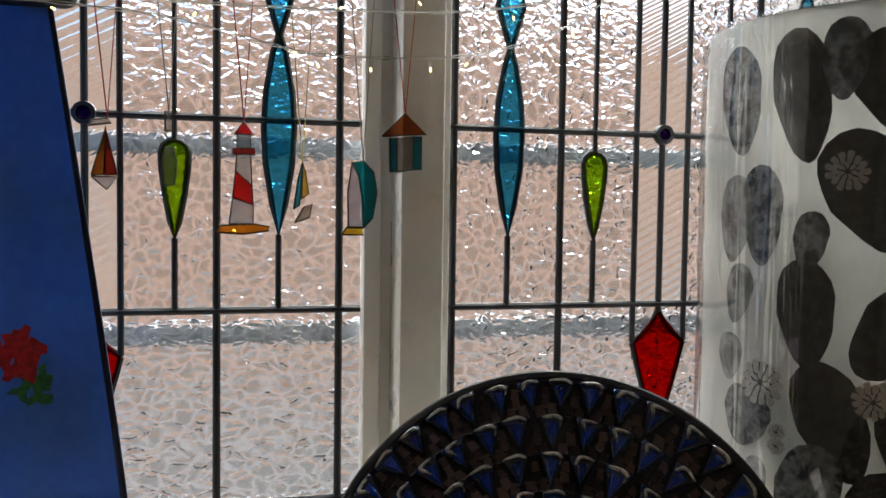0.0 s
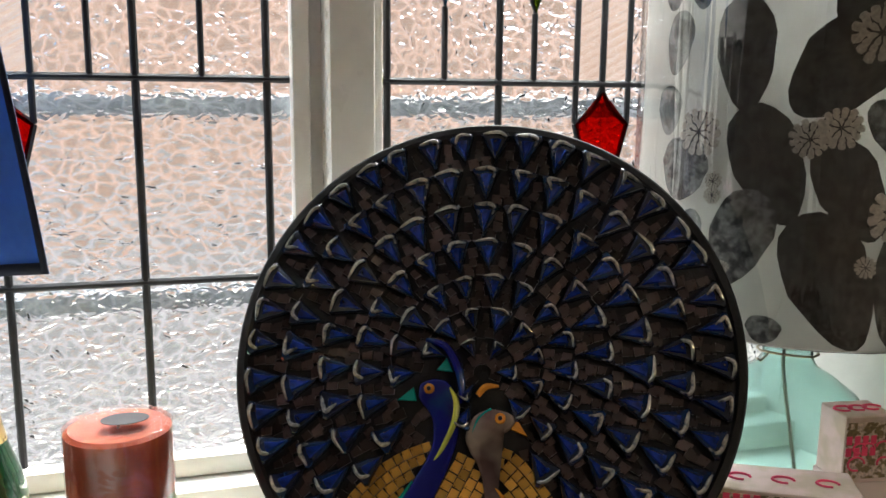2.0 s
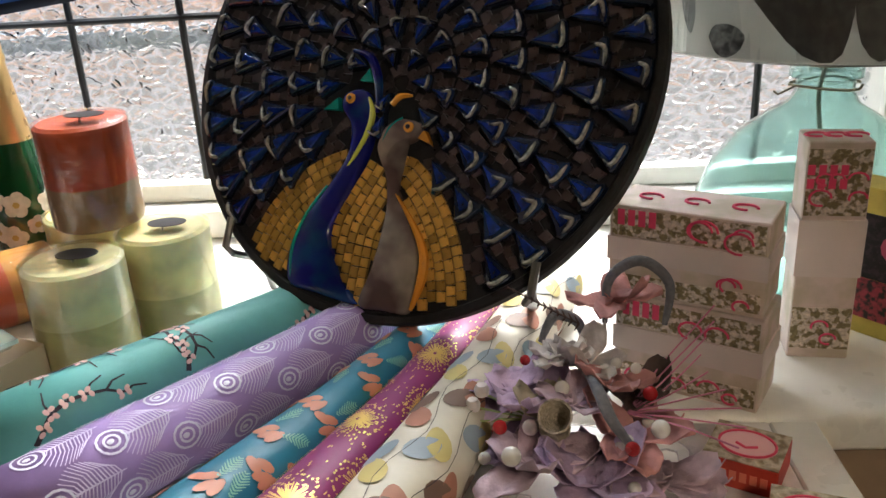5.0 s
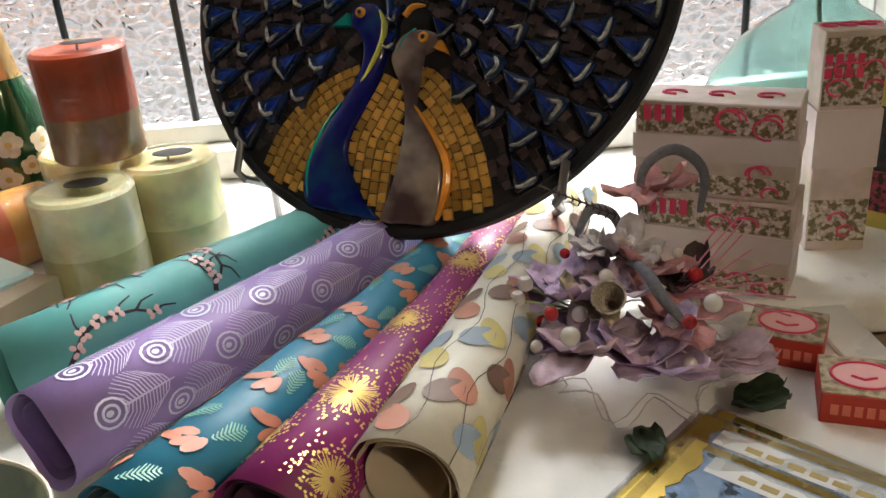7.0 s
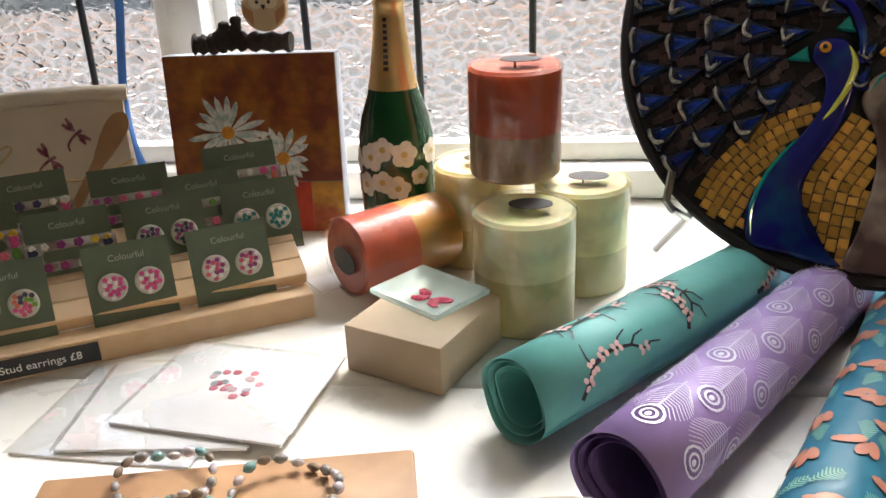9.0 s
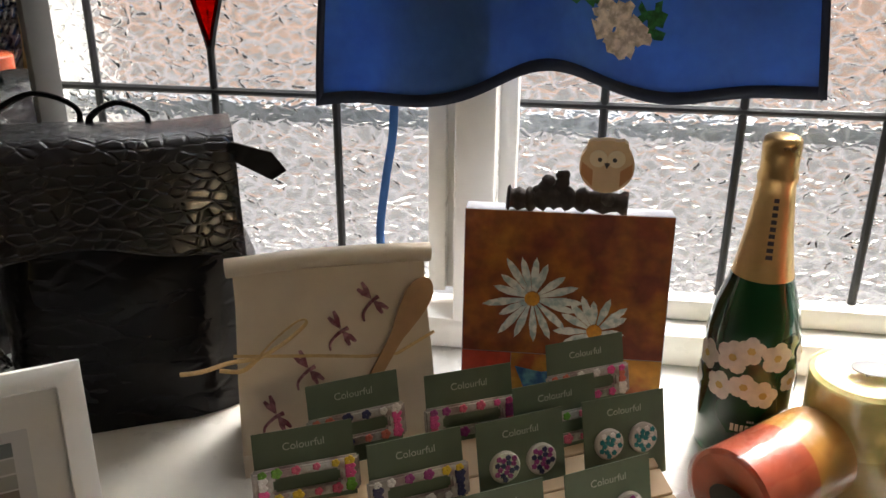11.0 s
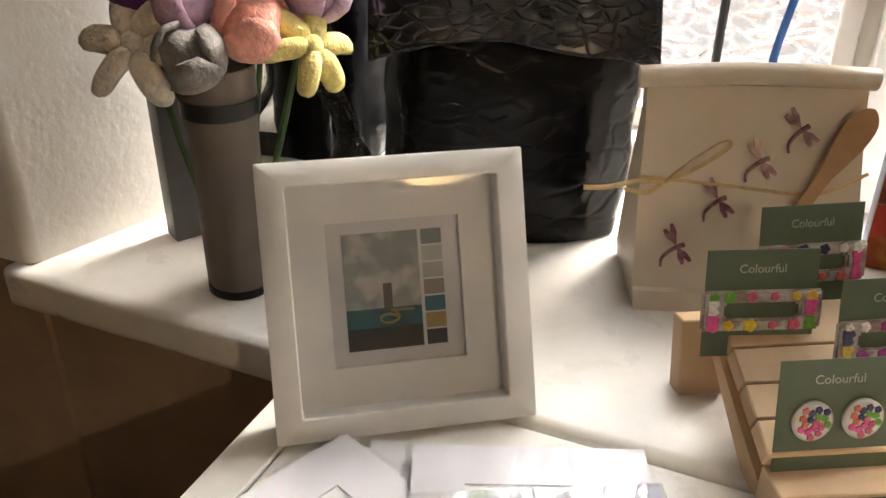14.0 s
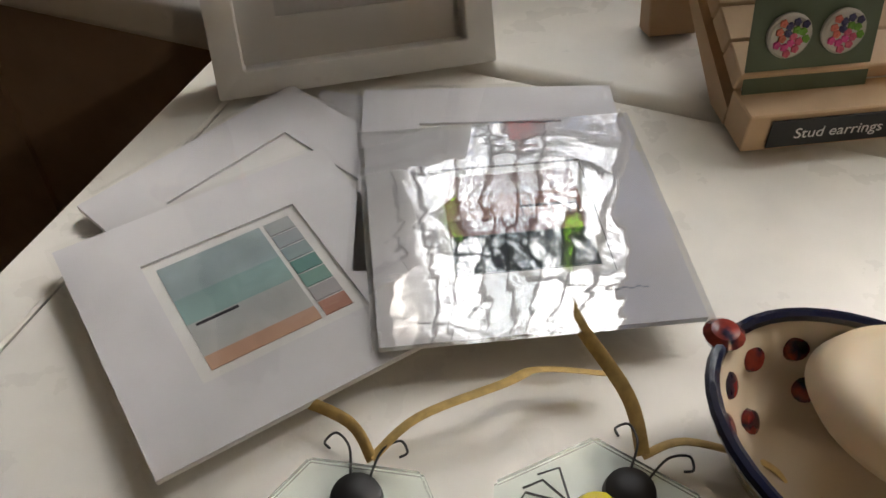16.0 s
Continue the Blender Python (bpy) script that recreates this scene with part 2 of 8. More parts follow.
def film_mat(name, gloss=0.16, crease=0.35, scale=14.0, tall=1.0):
    """Thin clear wrapping: see-through with a creased shine."""
    mt = bpy.data.materials.new(name)
    mt.use_nodes = True
    nt = mt.node_tree
    nt.nodes.clear()
    out = nt.nodes.new("ShaderNodeOutputMaterial")
    mix = nt.nodes.new("ShaderNodeMixShader")
    tr = nt.nodes.new("ShaderNodeBsdfTransparent")
    gl = nt.nodes.new("ShaderNodeBsdfGlossy")
    gl.inputs["Roughness"].default_value = 0.03
    fr = nt.nodes.new("ShaderNodeFresnel")
    fr.inputs["IOR"].default_value = 1.45
    ad = nt.nodes.new("ShaderNodeMath")
    ad.operation = "MULTIPLY_ADD"
    ad.inputs[1].default_value, ad.inputs[2].default_value = 0.4, gloss - 0.03
    nt.links.new(fr.outputs[0], ad.inputs[0])
    n = nt.nodes.new("ShaderNodeTexNoise")
    n.inputs["Scale"].default_value, n.inputs["Detail"].default_value = scale, 3.0
    n.inputs["Distortion"].default_value = 0.8
    mp = nt.nodes.new("ShaderNodeMapping")
    mp.inputs["Scale"].default_value = (1.0, 1.0, 1.0 / tall)
    nt.links.new(nt.nodes.new("ShaderNodeTexCoord").outputs["Object"], mp.inputs["Vector"])
    nt.links.new(mp.outputs[0], n.inputs["Vector"])
    bp = nt.nodes.new("ShaderNodeBump")
    bp.inputs["Strength"].default_value, bp.inputs["Distance"].default_value = crease, 0.006
    nt.links.new(n.outputs["Fac"], bp.inputs["Height"])
    nt.links.new(bp.outputs["Normal"], gl.inputs["Normal"])
    nt.links.new(ad.outputs[0], mix.inputs[0])
    nt.links.new(tr.outputs[0], mix.inputs[1])
    nt.links.new(gl.outputs[0], mix.inputs[2])
    nt.links.new(mix.outputs[0], out.inputs[0])
    return mt


WHITE = mat("white_gloss_paint", (0.78, 0.76, 0.72), 0.32, vary=0.04, scale=40, bump=0.08, bump_scale=60, second=(0.72, 0.69, 0.63), mix_scale=3)
WALL = mat("white_emulsion", (0.76, 0.74, 0.7), 0.85, vary=0.04, bump=0.25, bump_scale=120, second=(0.7, 0.67, 0.62), mix_scale=2)
CREAM = mat("cream_emulsion", (0.64, 0.58, 0.53), 0.85, vary=0.05, bump=0.2, bump_scale=120)
# cream darkened to brown: shade below the window board put into the colour
SHADED_CREAM = mat("tan_emulsion", (0.3, 0.21, 0.14), 0.8, vary=0.08, bump=0.2, bump_scale=120)
FLOOR = mat("floor_boards", (0.2, 0.13, 0.08), 0.5, vary=0.2, scale=8)
LEAD = mat("black_lead_came", (0.018, 0.018, 0.02), 0.5, metal=0.2, vary=0.3, bump=0.3, bump_scale=300)
GREY = mat("grey_paint", (0.13, 0.13, 0.125), 0.5, vary=0.08)
BLACK = mat("black_enamel", (0.012, 0.012, 0.013), 0.35, vary=0.2)
STEEL = mat("dull_steel", (0.3, 0.29, 0.28), 0.38, metal=1.0, vary=0.1)
PAPER = mat("white_card", (0.82, 0.81, 0.8), 0.6, vary=0.02)
HAMMERED = pane_glass("hammered_glass", (0.97, 0.98, 0.97))
FINE_HAMMERED = pane_glass("fine_hammered_glass", (0.97, 0.98, 0.97), size=74.0, depth=0.004, stretch=0.65)
REEDED = pane_glass("reeded_glass", (0.95, 0.97, 0.97), "reeded", depth=0.003)
BLUE_GLASS = pane_glass("pale_blue_glass", (0.18, 0.55, 0.72), "plain", 20, 0.0015, 0.08)
GREEN_GLASS = pane_glass("lime_green_glass", (0.5, 0.72, 0.08), "plain", 90, 0.002, 0.08)
RED_GLASS = pane_glass("ruby_red_glass", (0.7, 0.03, 0.02), "plain", 60, 0.002, 0.08)
VIOLET_GLASS = pane_glass("violet_glass", (0.2, 0.04, 0.5), "plain", 20, 0.0015, 0.08)
FILM = film_mat("clear_film", 0.13, 0.5, 22.0)

# ---- the room ----
REVEAL_L = lambda y: -1.172 + 0.3 * (y - 0.59)
REVEAL_R = lambda y: 1.05 - 0.3 * (y - 0.59)


def room():
    bm = bmesh.new()
    box(bm, 7.0, 6.0, 0.05, Matrix.Translation((0, -1.7, -0.05)))
    tagged(done(bm, "floor", FLOOR), "dark stained wooden floor boards of the shop", "floor", kind="structure")
    bm = bmesh.new()
    box(bm, 7.0, 6.0, 0.08, Matrix.Translation((0, -1.7, 2.5)))
    tagged(done(bm, "ceiling", WALL), "plain white painted ceiling", "ceiling", kind="structure")
    for nm, sx, sy, x, y in (("wall_west", 0.1, 5.6, -3.4, -1.9), ("wall_east", 0.1, 5.6, 3.4, -1.9), ("wall_south", 6.7, 0.1, 0, -4.6)):
        bm = bmesh.new()
        box(bm, sx, sy, 2.5, Matrix.Translation((x, y, 0)))
        tagged(done(bm, nm, CREAM), "plain cream painted shop wall", "wall", kind="structure")
    # the window wall: below the board, beside the splayed reveals and above the lights
    bm = bmesh.new()
    box(bm, 2.22, 0.5, SILL - 0.045, Matrix.Translation((-0.061, 0.845, 0)))
    tagged(done(bm, "wall_north", SHADED_CREAM), "cream wall under the window board with painted-in shade", "wall", kind="structure")
    for nm, edge, far in (("wall_north_west", REVEAL_L, -3.35), ("wall_north_east", REVEAL_R, 3.35)):
        a, b = edge(0.59), edge(1.2)
        bm = bmesh.new()
        pts = [(a, 0.59), (far, 0.59), (far, 1.2), (b, 1.2)]
        prism(bm, pts, 2.5 - SILL, Matrix.Translation((0, 0, SILL)))
        bmesh.ops.recalc_face_normals(bm, faces=bm.faces)
        es = [e for e in bm.edges if all(abs(v.co.x - a) < 1e-4 for v in e.verts)]
        bmesh.ops.bevel(bm, geom=es, offset=0.012, segments=3, affect="EDGES", profile=0.5)
        tagged(done(bm, nm, WALL), "white plastered wall with a splayed window reveal", "wall", kind="structure")
        bm = bmesh.new()
        prism(bm, pts, SILL)
        bmesh.ops.recalc_face_normals(bm, faces=bm.faces)
        tagged(done(bm, nm + "_low", SHADED_CREAM), "tan painted lower wall beside the window board", "wall", kind="structure")
    bm = bmesh.new()
    box(bm, 2.3, 0.61, 0.45, Matrix.Translation((-0.06, 0.895, 2.05)))
    tagged(done(bm, "wall_north_head", WALL), "white plaster above the window", "wall", kind="structure")
    # the board
    bm = bmesh.new()
    prism(bm, [(REVEAL_L(0.572) - 0.02, 0.572), (REVEAL_R(0.572) + 0.02, 0.572), (REVEAL_R(1.07), 1.07), (REVEAL_L(1.07), 1.07)], 0.042, Matrix.Translation((0, 0, SILL - 0.042)))
    bmesh.ops.recalc_face_normals(bm, faces=bm.faces)
    es = [e for e in bm.edges if all(abs(v.co.y - 0.572) < 1e-4 for v in e.verts)]
    bmesh.ops.bevel(bm, geom=es, offset=0.012, segments=4, affect="EDGES", profile=0.5)
    tagged(done(bm, "window_board", WHITE), "deep white gloss painted window board with rounded nosing", "window sill", kind="structure")


def lights():
    """Three leaded lights in one white painted frame."""
    z0, z1 = 0.912, 2.02
    rnd = random.Random(61)
    spans = [(-1.0, -0.504, -0.788), (-0.428, 0.183, -0.166), (0.268, 0.905, 0.598)]
    frame_ob = thing("window_1", Matrix(), "white painted window of three leaded lights with coloured glass", "window", kind="structure")
    # frame members
    def member(name, sx, sy, sz, x, y, z, bev=0.004):
        bm = bmesh.new()
        box(bm, sx, sy, sz, Matrix.Translation((x, y, z)), bev)
        part(name, bm, WHITE, frame_ob)
    for a, b in ((-0.504, -0.428), (0.183, 0.268)):
        member("mullion", b - a - 0.03, 0.09, z1 - SILL - 0.045, (a + b) / 2 + 0.008, 1.065, SILL + 0.045)
        member("casement_stile", 0.022, 0.03, z1 - z0, a - 0.004, 1.083, z0)
        member("casement_stile", 0.022, 0.03, z1 - z0, b + 0.002, 1.083, z0)
        member("stop_bead", 0.02, 0.02, z1 - z0, a + 0.015, 1.093, z0, 0.002)
        member("stop_bead", 0.012, 0.02, z1 - z0, b - 0.008, 1.093, z0, 0.002)
    member("casement_stile", 0.06, 0.06, z1 - z0, -1.03, 1.09, z0)
    member("casement_stile", 0.06, 0.06, z1 - z0, 0.935, 1.09, z0)
    member("window_head", 2.1, 0.09, 0.06, -0.05, 1.09, z1)
    member("window_sill", 2.12, 0.075, 0.043, -0.05, 1.07, SILL + 0.001, 0.008)
    for a, b, c in spans:
        member("bottom_rail", b - a - 0.022, 0.03, 0.028, (a + b) / 2, 1.086, SILL + 0.044, 0.006)
    rows = (1.147, 1.395, 1.635, 1.87)
    for a, b, c in spans:
        inside = lambda x: a + 0.004 < x < b - 0.004
        # cames
        bm = bmesh.new()
        def bar(x0, zz0, x1, zz1, w):
            d = Vector((x1 - x0, 0, zz1 - zz0))
            L = d.length
            m = Matrix.Translation((x0, GLASS, zz0)) @ d.to_track_quat("Z", "Y").to_matrix().to_4x4()
            box(bm, w, 0.009, L, m, w * 0.28, 1)
        for z in rows:
            bar(a, z, b, z, 0.0105)
        for k in (-2, -1, 1, 2):
            if inside(c + 0.153 * k):
                bar(c + 0.153 * k, z0, c + 0.153 * k, z1, 0.0095)
        bar(c, z0, c, 1.2, 0.009)
        bar(c, rows[1] - 0.012, c, z1, 0.0085)
        panes = []
        hw, side = 0.04, 1.34
        for s in (-1, 1):
            if not inside(c + s * hw):
                continue
            bar(c + s * hw, side, c + s * hw, z1, 0.0075)
            pts = curve([(c, GLASS, 1.388), (c + s * 0.014, GLASS, 1.362), (c + s * hw, GLASS, side)], 5)
            tube(bm, pts, 0.004, 6)
            tube(bm, curve([(c + s * hw, GLASS, side), (c + s * 0.028, GLASS, 1.295), (c + s * 0.008, GLASS, 1.225), (c, GLASS, 1.19)], 5), 0.004, 6)
        red = [(0, 1.384)] + [(hw * k, 1.384 - 0.044 * k) for k in (0.3, 1)] + [(0.027, 1.29), (0.008, 1.224), (0, 1.2), (-0.008, 1.224), (-0.027, 1.29), (-hw, 1.34), (-hw * 0.3, 1.371)]
        panes.append((RED_GLASS, [(c + x, z) for x, z in red][::-1]))
        drops = [c + s * 0.103 for s in (-1, 1) if inside(c + s * 0.103)]
        blues = [c + s * 0.229 for s in (-1, 1) if inside(c + s * 0.229 + 0.02) and inside(c + s * 0.229 - 0.02)]
        for x in drops:
            arc = [(0.0165 * math.sin(t), 1.590 + 0.0165 * math.cos(t)) for t in (0, 0.5, 1.0, 1.5708)]
            right = arc + [(0.0155, 1.57), (0.0115, 1.54), (0.005, 1.505), (0.0, 1.486)]
            out = right + [(-u, v) for u, v in right[-2:0:-1]]
            panes.append((GREEN_GLASS, [(x + u, v) for u, v in out][::-1]))
            tube(bm, [(x + u, GLASS, v) for u, v in out] + [(x + out[0][0], GLASS, out[0][1])], 0.0042, 6)
            bar(x, 1.395, x, 1.487, 0.0075)
            bar(x, 1.605, x, z1, 0.006)
        for x in blues:
            right = [(0.0, 1.744), (0.008, 1.72), (0.0165, 1.67), (0.019, 1.625), (0.0165, 1.58), (0.0085, 1.53), (0.0, 1.49)]
            out = right + [(-u, v) for u, v in right[-2:0:-1]]
            panes.append((BLUE_GLASS, [(x + u, v) for u, v in out][::-1]))
            tube(bm, [(x + u, GLASS, v) for u, v in out] + [(x, GLASS, 1.744)], 0.0042, 6)
            bar(x, 1.395, x, 1.492, 0.0075)
            up = [(x, 1.738), (x + 0.019, 1.80), (x + 0.0, 1.86), (x - 0.019, 1.80)]
            panes.append((BLUE_GLASS, up))
            tube(bm, [(u, GLASS, v) for u, v in up + up[:1]], 0.004, 6)
        part("lead_came", bm, LEAD, frame_ob, "black lead cames")
        # jewel
        bm = bmesh.new()
        lathe(bm, [(0.0, 0.0065), (0.006, 0.006), (0.0085, 0.0035), (0.0085, 0.0)], 16, xz(c, GLASS - 0.004, 1.635))
        part("glass_jewel", bm, VIOLET_GLASS, frame_ob, "round violet glass jewel").visible_shadow = False
        bm = bmesh.new()
        lathe(bm, [(0.0085, 0.0065), (0.0135, 0.006), (0.0145, 0.0), (0.0145, -0.004), (0.0, -0.004)], 20, xz(c, GLASS - 0.003, 1.635))
        part("jewel_rim", bm, LEAD, frame_ob)
        # coloured pieces, set 1 mm proud of the clear sheets
        for mt, out in panes:
            bm = bmesh.new()
            prism(bm, out[::-1], 0.0045, xz(0, GLASS - 0.0015, 0))
            bmesh.ops.recalc_face_normals(bm, faces=bm.faces)
            part("coloured_pane", bm, mt, frame_ob, {"ruby_red_glass": "ruby red glass pane", "lime_green_glass": "lime green glass drop", "pale_blue_glass": "pale blue glass lozenge"}[mt.name]).visible_shadow = False
        # clear sheets between the cames
        cols = sorted(set([a, b] + [c + 0.153 * k for k in (-2, -1, 1, 2) if inside(c + 0.153 * k)]))
        zs = [z0] + list(rows) + [z1]
        for za, zb in zip(zs, zs[1:]):
            for xa, xb in zip(cols, cols[1:]):
                splits = [xa, xb]
                if xa < c < xb:
                    splits = [x for x in ([xa, c, xb] if za < 1.39 else [xa, c - hw, c, c + hw, xb])]
                for p, q in zip(splits, splits[1:]):
                    bm = bmesh.new()
                    box(bm, q - p, 0.003, zb - za, Matrix.Translation(((p + q) / 2, GLASS + 0.002, za)))
                    narrow = q - p < 0.05 and za > 1.39 and xa < c < xb
                    ob = part("pane", bm, REEDED if narrow else FINE_HAMMERED if za < 1.2 or rnd.random() < 0.35 else HAMMERED, frame_ob)
                    ob.visible_shadow = False
    # bars behind the glass
    for z in (1.603, 1.362, 1.118):
        bm = bmesh.new()
        box(bm, 1.96, 0.012, 0.026, Matrix.Translation((-0.05, 1.125, z - 0.013)), 0.004)
        part("saddle_bar", bm, SADDLE, frame_ob, "grey saddle bar outside the glass")


SADDLE = mat("weathered_grey_bar", (0.35, 0.38, 0.42), 0.5, vary=0.15)


def outside():
    # the backdrop glows by itself; no lamp lights its bricks
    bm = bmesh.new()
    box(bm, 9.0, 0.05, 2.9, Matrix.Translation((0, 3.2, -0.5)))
    tagged(done(bm, "backdrop", backdrop_mat()), "glowing backdrop of a brick wall across the lane", "backdrop", kind="structure")
    bm = bmesh.new()
    box(bm, 8, 4.0, 0.05, Matrix.Translation((0, 3.25, -0.1)))
    tagged(done(bm, "ground", mat("paving", (0.55, 0.53, 0.5), 0.8)), "grey paving of the lane outside", "ground", kind="structure")


def table():
    t = thing("display_table", Matrix(), "white painted wooden display table pushed against the window board", "table")
    x0, x1, y0, y1 = -0.863, 0.663, 0.10, 0.568
    def plank(a, b):
        bm = bmesh.new()
        box(bm, b - a - 0.0016, y1 - y0, 0.03, Matrix.Translation(((a + b) / 2, (y0 + y1) / 2, TABLE - 0.03)), 0.0015, 1)
        return bm
    part("edge_strip", plank(x0, x0 + 0.037), WHITE, t)
    part("edge_strip", plank(x1 - 0.04, x1), WHITE, t)
    part("tabletop", plank(x0 + 0.037, x1 - 0.04), WHITE, t)
    for x in (x0 + 0.06, x1 - 0.06):
        for y in (y0 + 0.05, y1 - 0.05):
            bm = bmesh.new()
            box(bm, 0.05, 0.05, TABLE - 0.03, Matrix.Translation((x, y, 0)), 0.003)
            part("leg", bm, WHITE, t)
    bm = bmesh.new()
    box(bm, x1 - x0 - 0.1, 0.02, 0.09, Matrix.Translation(((x0 + x1) / 2, y0 + 0.03, TABLE - 0.12)), 0.002)
    part("table_rail", bm, WHITE, t)


def pendant():
    p = thing("pendant_lamp", Matrix.Translation((1.15, -1.27, 2.26)), "lit pendant lamp with a cream fabric shade", "lamp")
    bm = bmesh.new()
    lathe(bm, [(0.15, -0.1), (0.1, 0.12), (0.097, 0.12), (0.147, -0.1), (0.15, -0.1)], 40)
    part("shade", bm, glow("cream_lit_fabric", (0.9, 0.74, 0.46), 2.6), p, "cream fabric shade")
    bm = bmesh.new()
    lathe(bm, [(0, -0.06), (0.018, -0.052), (0.03, -0.03), (0.028, 0.0), (0.014, 0.03), (0, 0.034)], 20)
    part("bulb", bm, glow("warm_bulb", (1.0, 0.85, 0.66), 480), p, "glowing warm bulb")
    bm = bmesh.new()
    tube(bm, [(0, 0, 0.03), (0, 0, 0.24)], 0.004)
    part("cord", bm, PAPER, p)


room()
outside()
lights()
table()
pendant()

# ---- the mosaic plate ----
DISC = Matrix(((0.9071, 0.2029, -0.3687, 0.3174), (-0.4208, 0.4373, -0.7948, 0.7787), (0.0, 0.8762, 0.4820, 1.1213), (0, 0, 0, 1)))
RIM = 0.253
NAVY_GLASS = mat("navy_fused_glass", (0.006, 0.022, 0.07), 0.07, vary=0.3, scale=60, coat=1.0, second=(0.008, 0.012, 0.03), mix_scale=70, mix_low=0.4, mix_high=0.62, random=0.5)
CORE_GLASS = mat("cobalt_core_glass", (0.007, 0.028, 0.22), 0.07, vary=0.4, scale=80, coat=1.0, second=(0.005, 0.014, 0.07), mix_scale=60, random=0.4)
SWIRL = mat("cream_glass_swirl", (0.34, 0.32, 0.27), 0.1, vary=0.5, scale=150, coat=0.8, second=(0.012, 0.03, 0.06), mix_scale=90, mix_low=0.36, mix_high=0.56)
TESSERA = mat("mauve_brown_tessera", (0.056, 0.038, 0.037), 0.32, vary=0.15, scale=80, random=0.85, second=(0.038, 0.027, 0.027))
GOLD_TILE = mat("gold_tessera", (0.66, 0.36, 0.075), 0.32, metal=0.3, vary=0.2, scale=90, random=0.4, second=(0.38, 0.21, 0.05), mix_scale=40)
GROUT = mat("black_grout", (0.014, 0.013, 0.014), 0.8, vary=0.3, bump=0.4, bump_scale=400)
COBALT = mat("cobalt_glass", (0.006, 0.008, 0.13), 0.08, vary=0.25, coat=0.3, second=(0.006, 0.05, 0.14), mix_scale=18)
HEN = mat("smoky_brown_glass", (0.3, 0.24, 0.19), 0.1, vary=0.2, coat=0.6, second=(0.1, 0.06, 0.055), mix_scale=16, mix_low=0.42, mix_high=0.6)
AMBER = mat("amber_glass", (0.75, 0.3, 0.04), 0.1, vary=0.15, coat=0.6)
LIME = mat("lime_glass", (0.6, 0.62, 0.1), 0.12, vary=0.15, coat=0.6)
TEAL_GLASS = mat("teal_glass", (0.01, 0.3, 0.26), 0.1, vary=0.15, coat=0.6)


def inside_poly(p, poly):
    x, y, hit = p[0], p[1], False
    for (x0, y0), (x1, y1) in zip(poly, poly[1:] + poly[:1]):
        if (y0 > y) != (y1 > y) and x < (x1 - x0) * (y - y0) / (y1 - y0) + x0:
            hit = not hit
    return hit


def rounded_slab(bm, outline, depth, dome=0.5):
    """A poured glass shape: sides up to a part of the depth, then drawn in towards a lower dome."""
    n = len(outline)
    cx, cy = sum(p[0] for p in outline) / n, sum(p[1] for p in outline) / n
    rings = []
    for k, z in ((1.0, 0.0), (1.0, depth * 0.55), (0.94, depth * 0.85), (0.82, depth)):
        rings.append([bm.verts.new((cx + (x - cx) * k, cy + (y - cy) * k, z)) for x, y in outline])
    for a, b in zip(rings, rings[1:]):
        for i in range(n):
            bm.faces.new((a[i], a[(i + 1) % n], b[(i + 1) % n], b[i]))
    bm.faces.new(rings[-1])
    return bm


def offset_shape(pts, d):
    """Draws a closed outline inwards by d along its normals."""
    out, n = [], len(pts)
    area = sum(pts[i][0] * pts[(i + 1) % n][1] - pts[(i + 1) % n][0] * pts[i][1] for i in range(n))
    s = 1 if area > 0 else -1
    for i in range(n):
        a, b = Vector(pts[i - 1]), Vector(pts[(i + 1) % n])
        t = (b - a).normalized()
        out.append((pts[i][0] - s * t.y * d, pts[i][1] + s * t.x * d))
    return out


def poured(bm, outline, depth):
    """A smooth glass form with softly rounded borders along a long outline."""
    pts = [(p.x, p.y) for p in curve([(x, y, 0) for x, y in outline], 5, closed=True)]
    rings = []
    for d, z in ((0.0, 0.0), (0.0004, depth * 0.5), (0.0018, depth * 0.85), (0.004, depth)):
        rings.append([bm.verts.new((x, y, z)) for x, y in offset_shape(pts, d)])
    n = len(pts)
    area = sum(pts[i][0] * pts[(i + 1) % n][1] - pts[(i + 1) % n][0] * pts[i][1] for i in range(n))
    for a, b in zip(rings, rings[1:]):
        for i in range(n):
            q = (a[i], a[(i + 1) % n], b[(i + 1) % n], b[i])
            bm.faces.new(q if area > 0 else q[::-1])
    f = bm.faces.new(rings[-1] if area > 0 else rings[-1][::-1])
    bmesh.ops.triangulate(bm, faces=[f])
    return pts


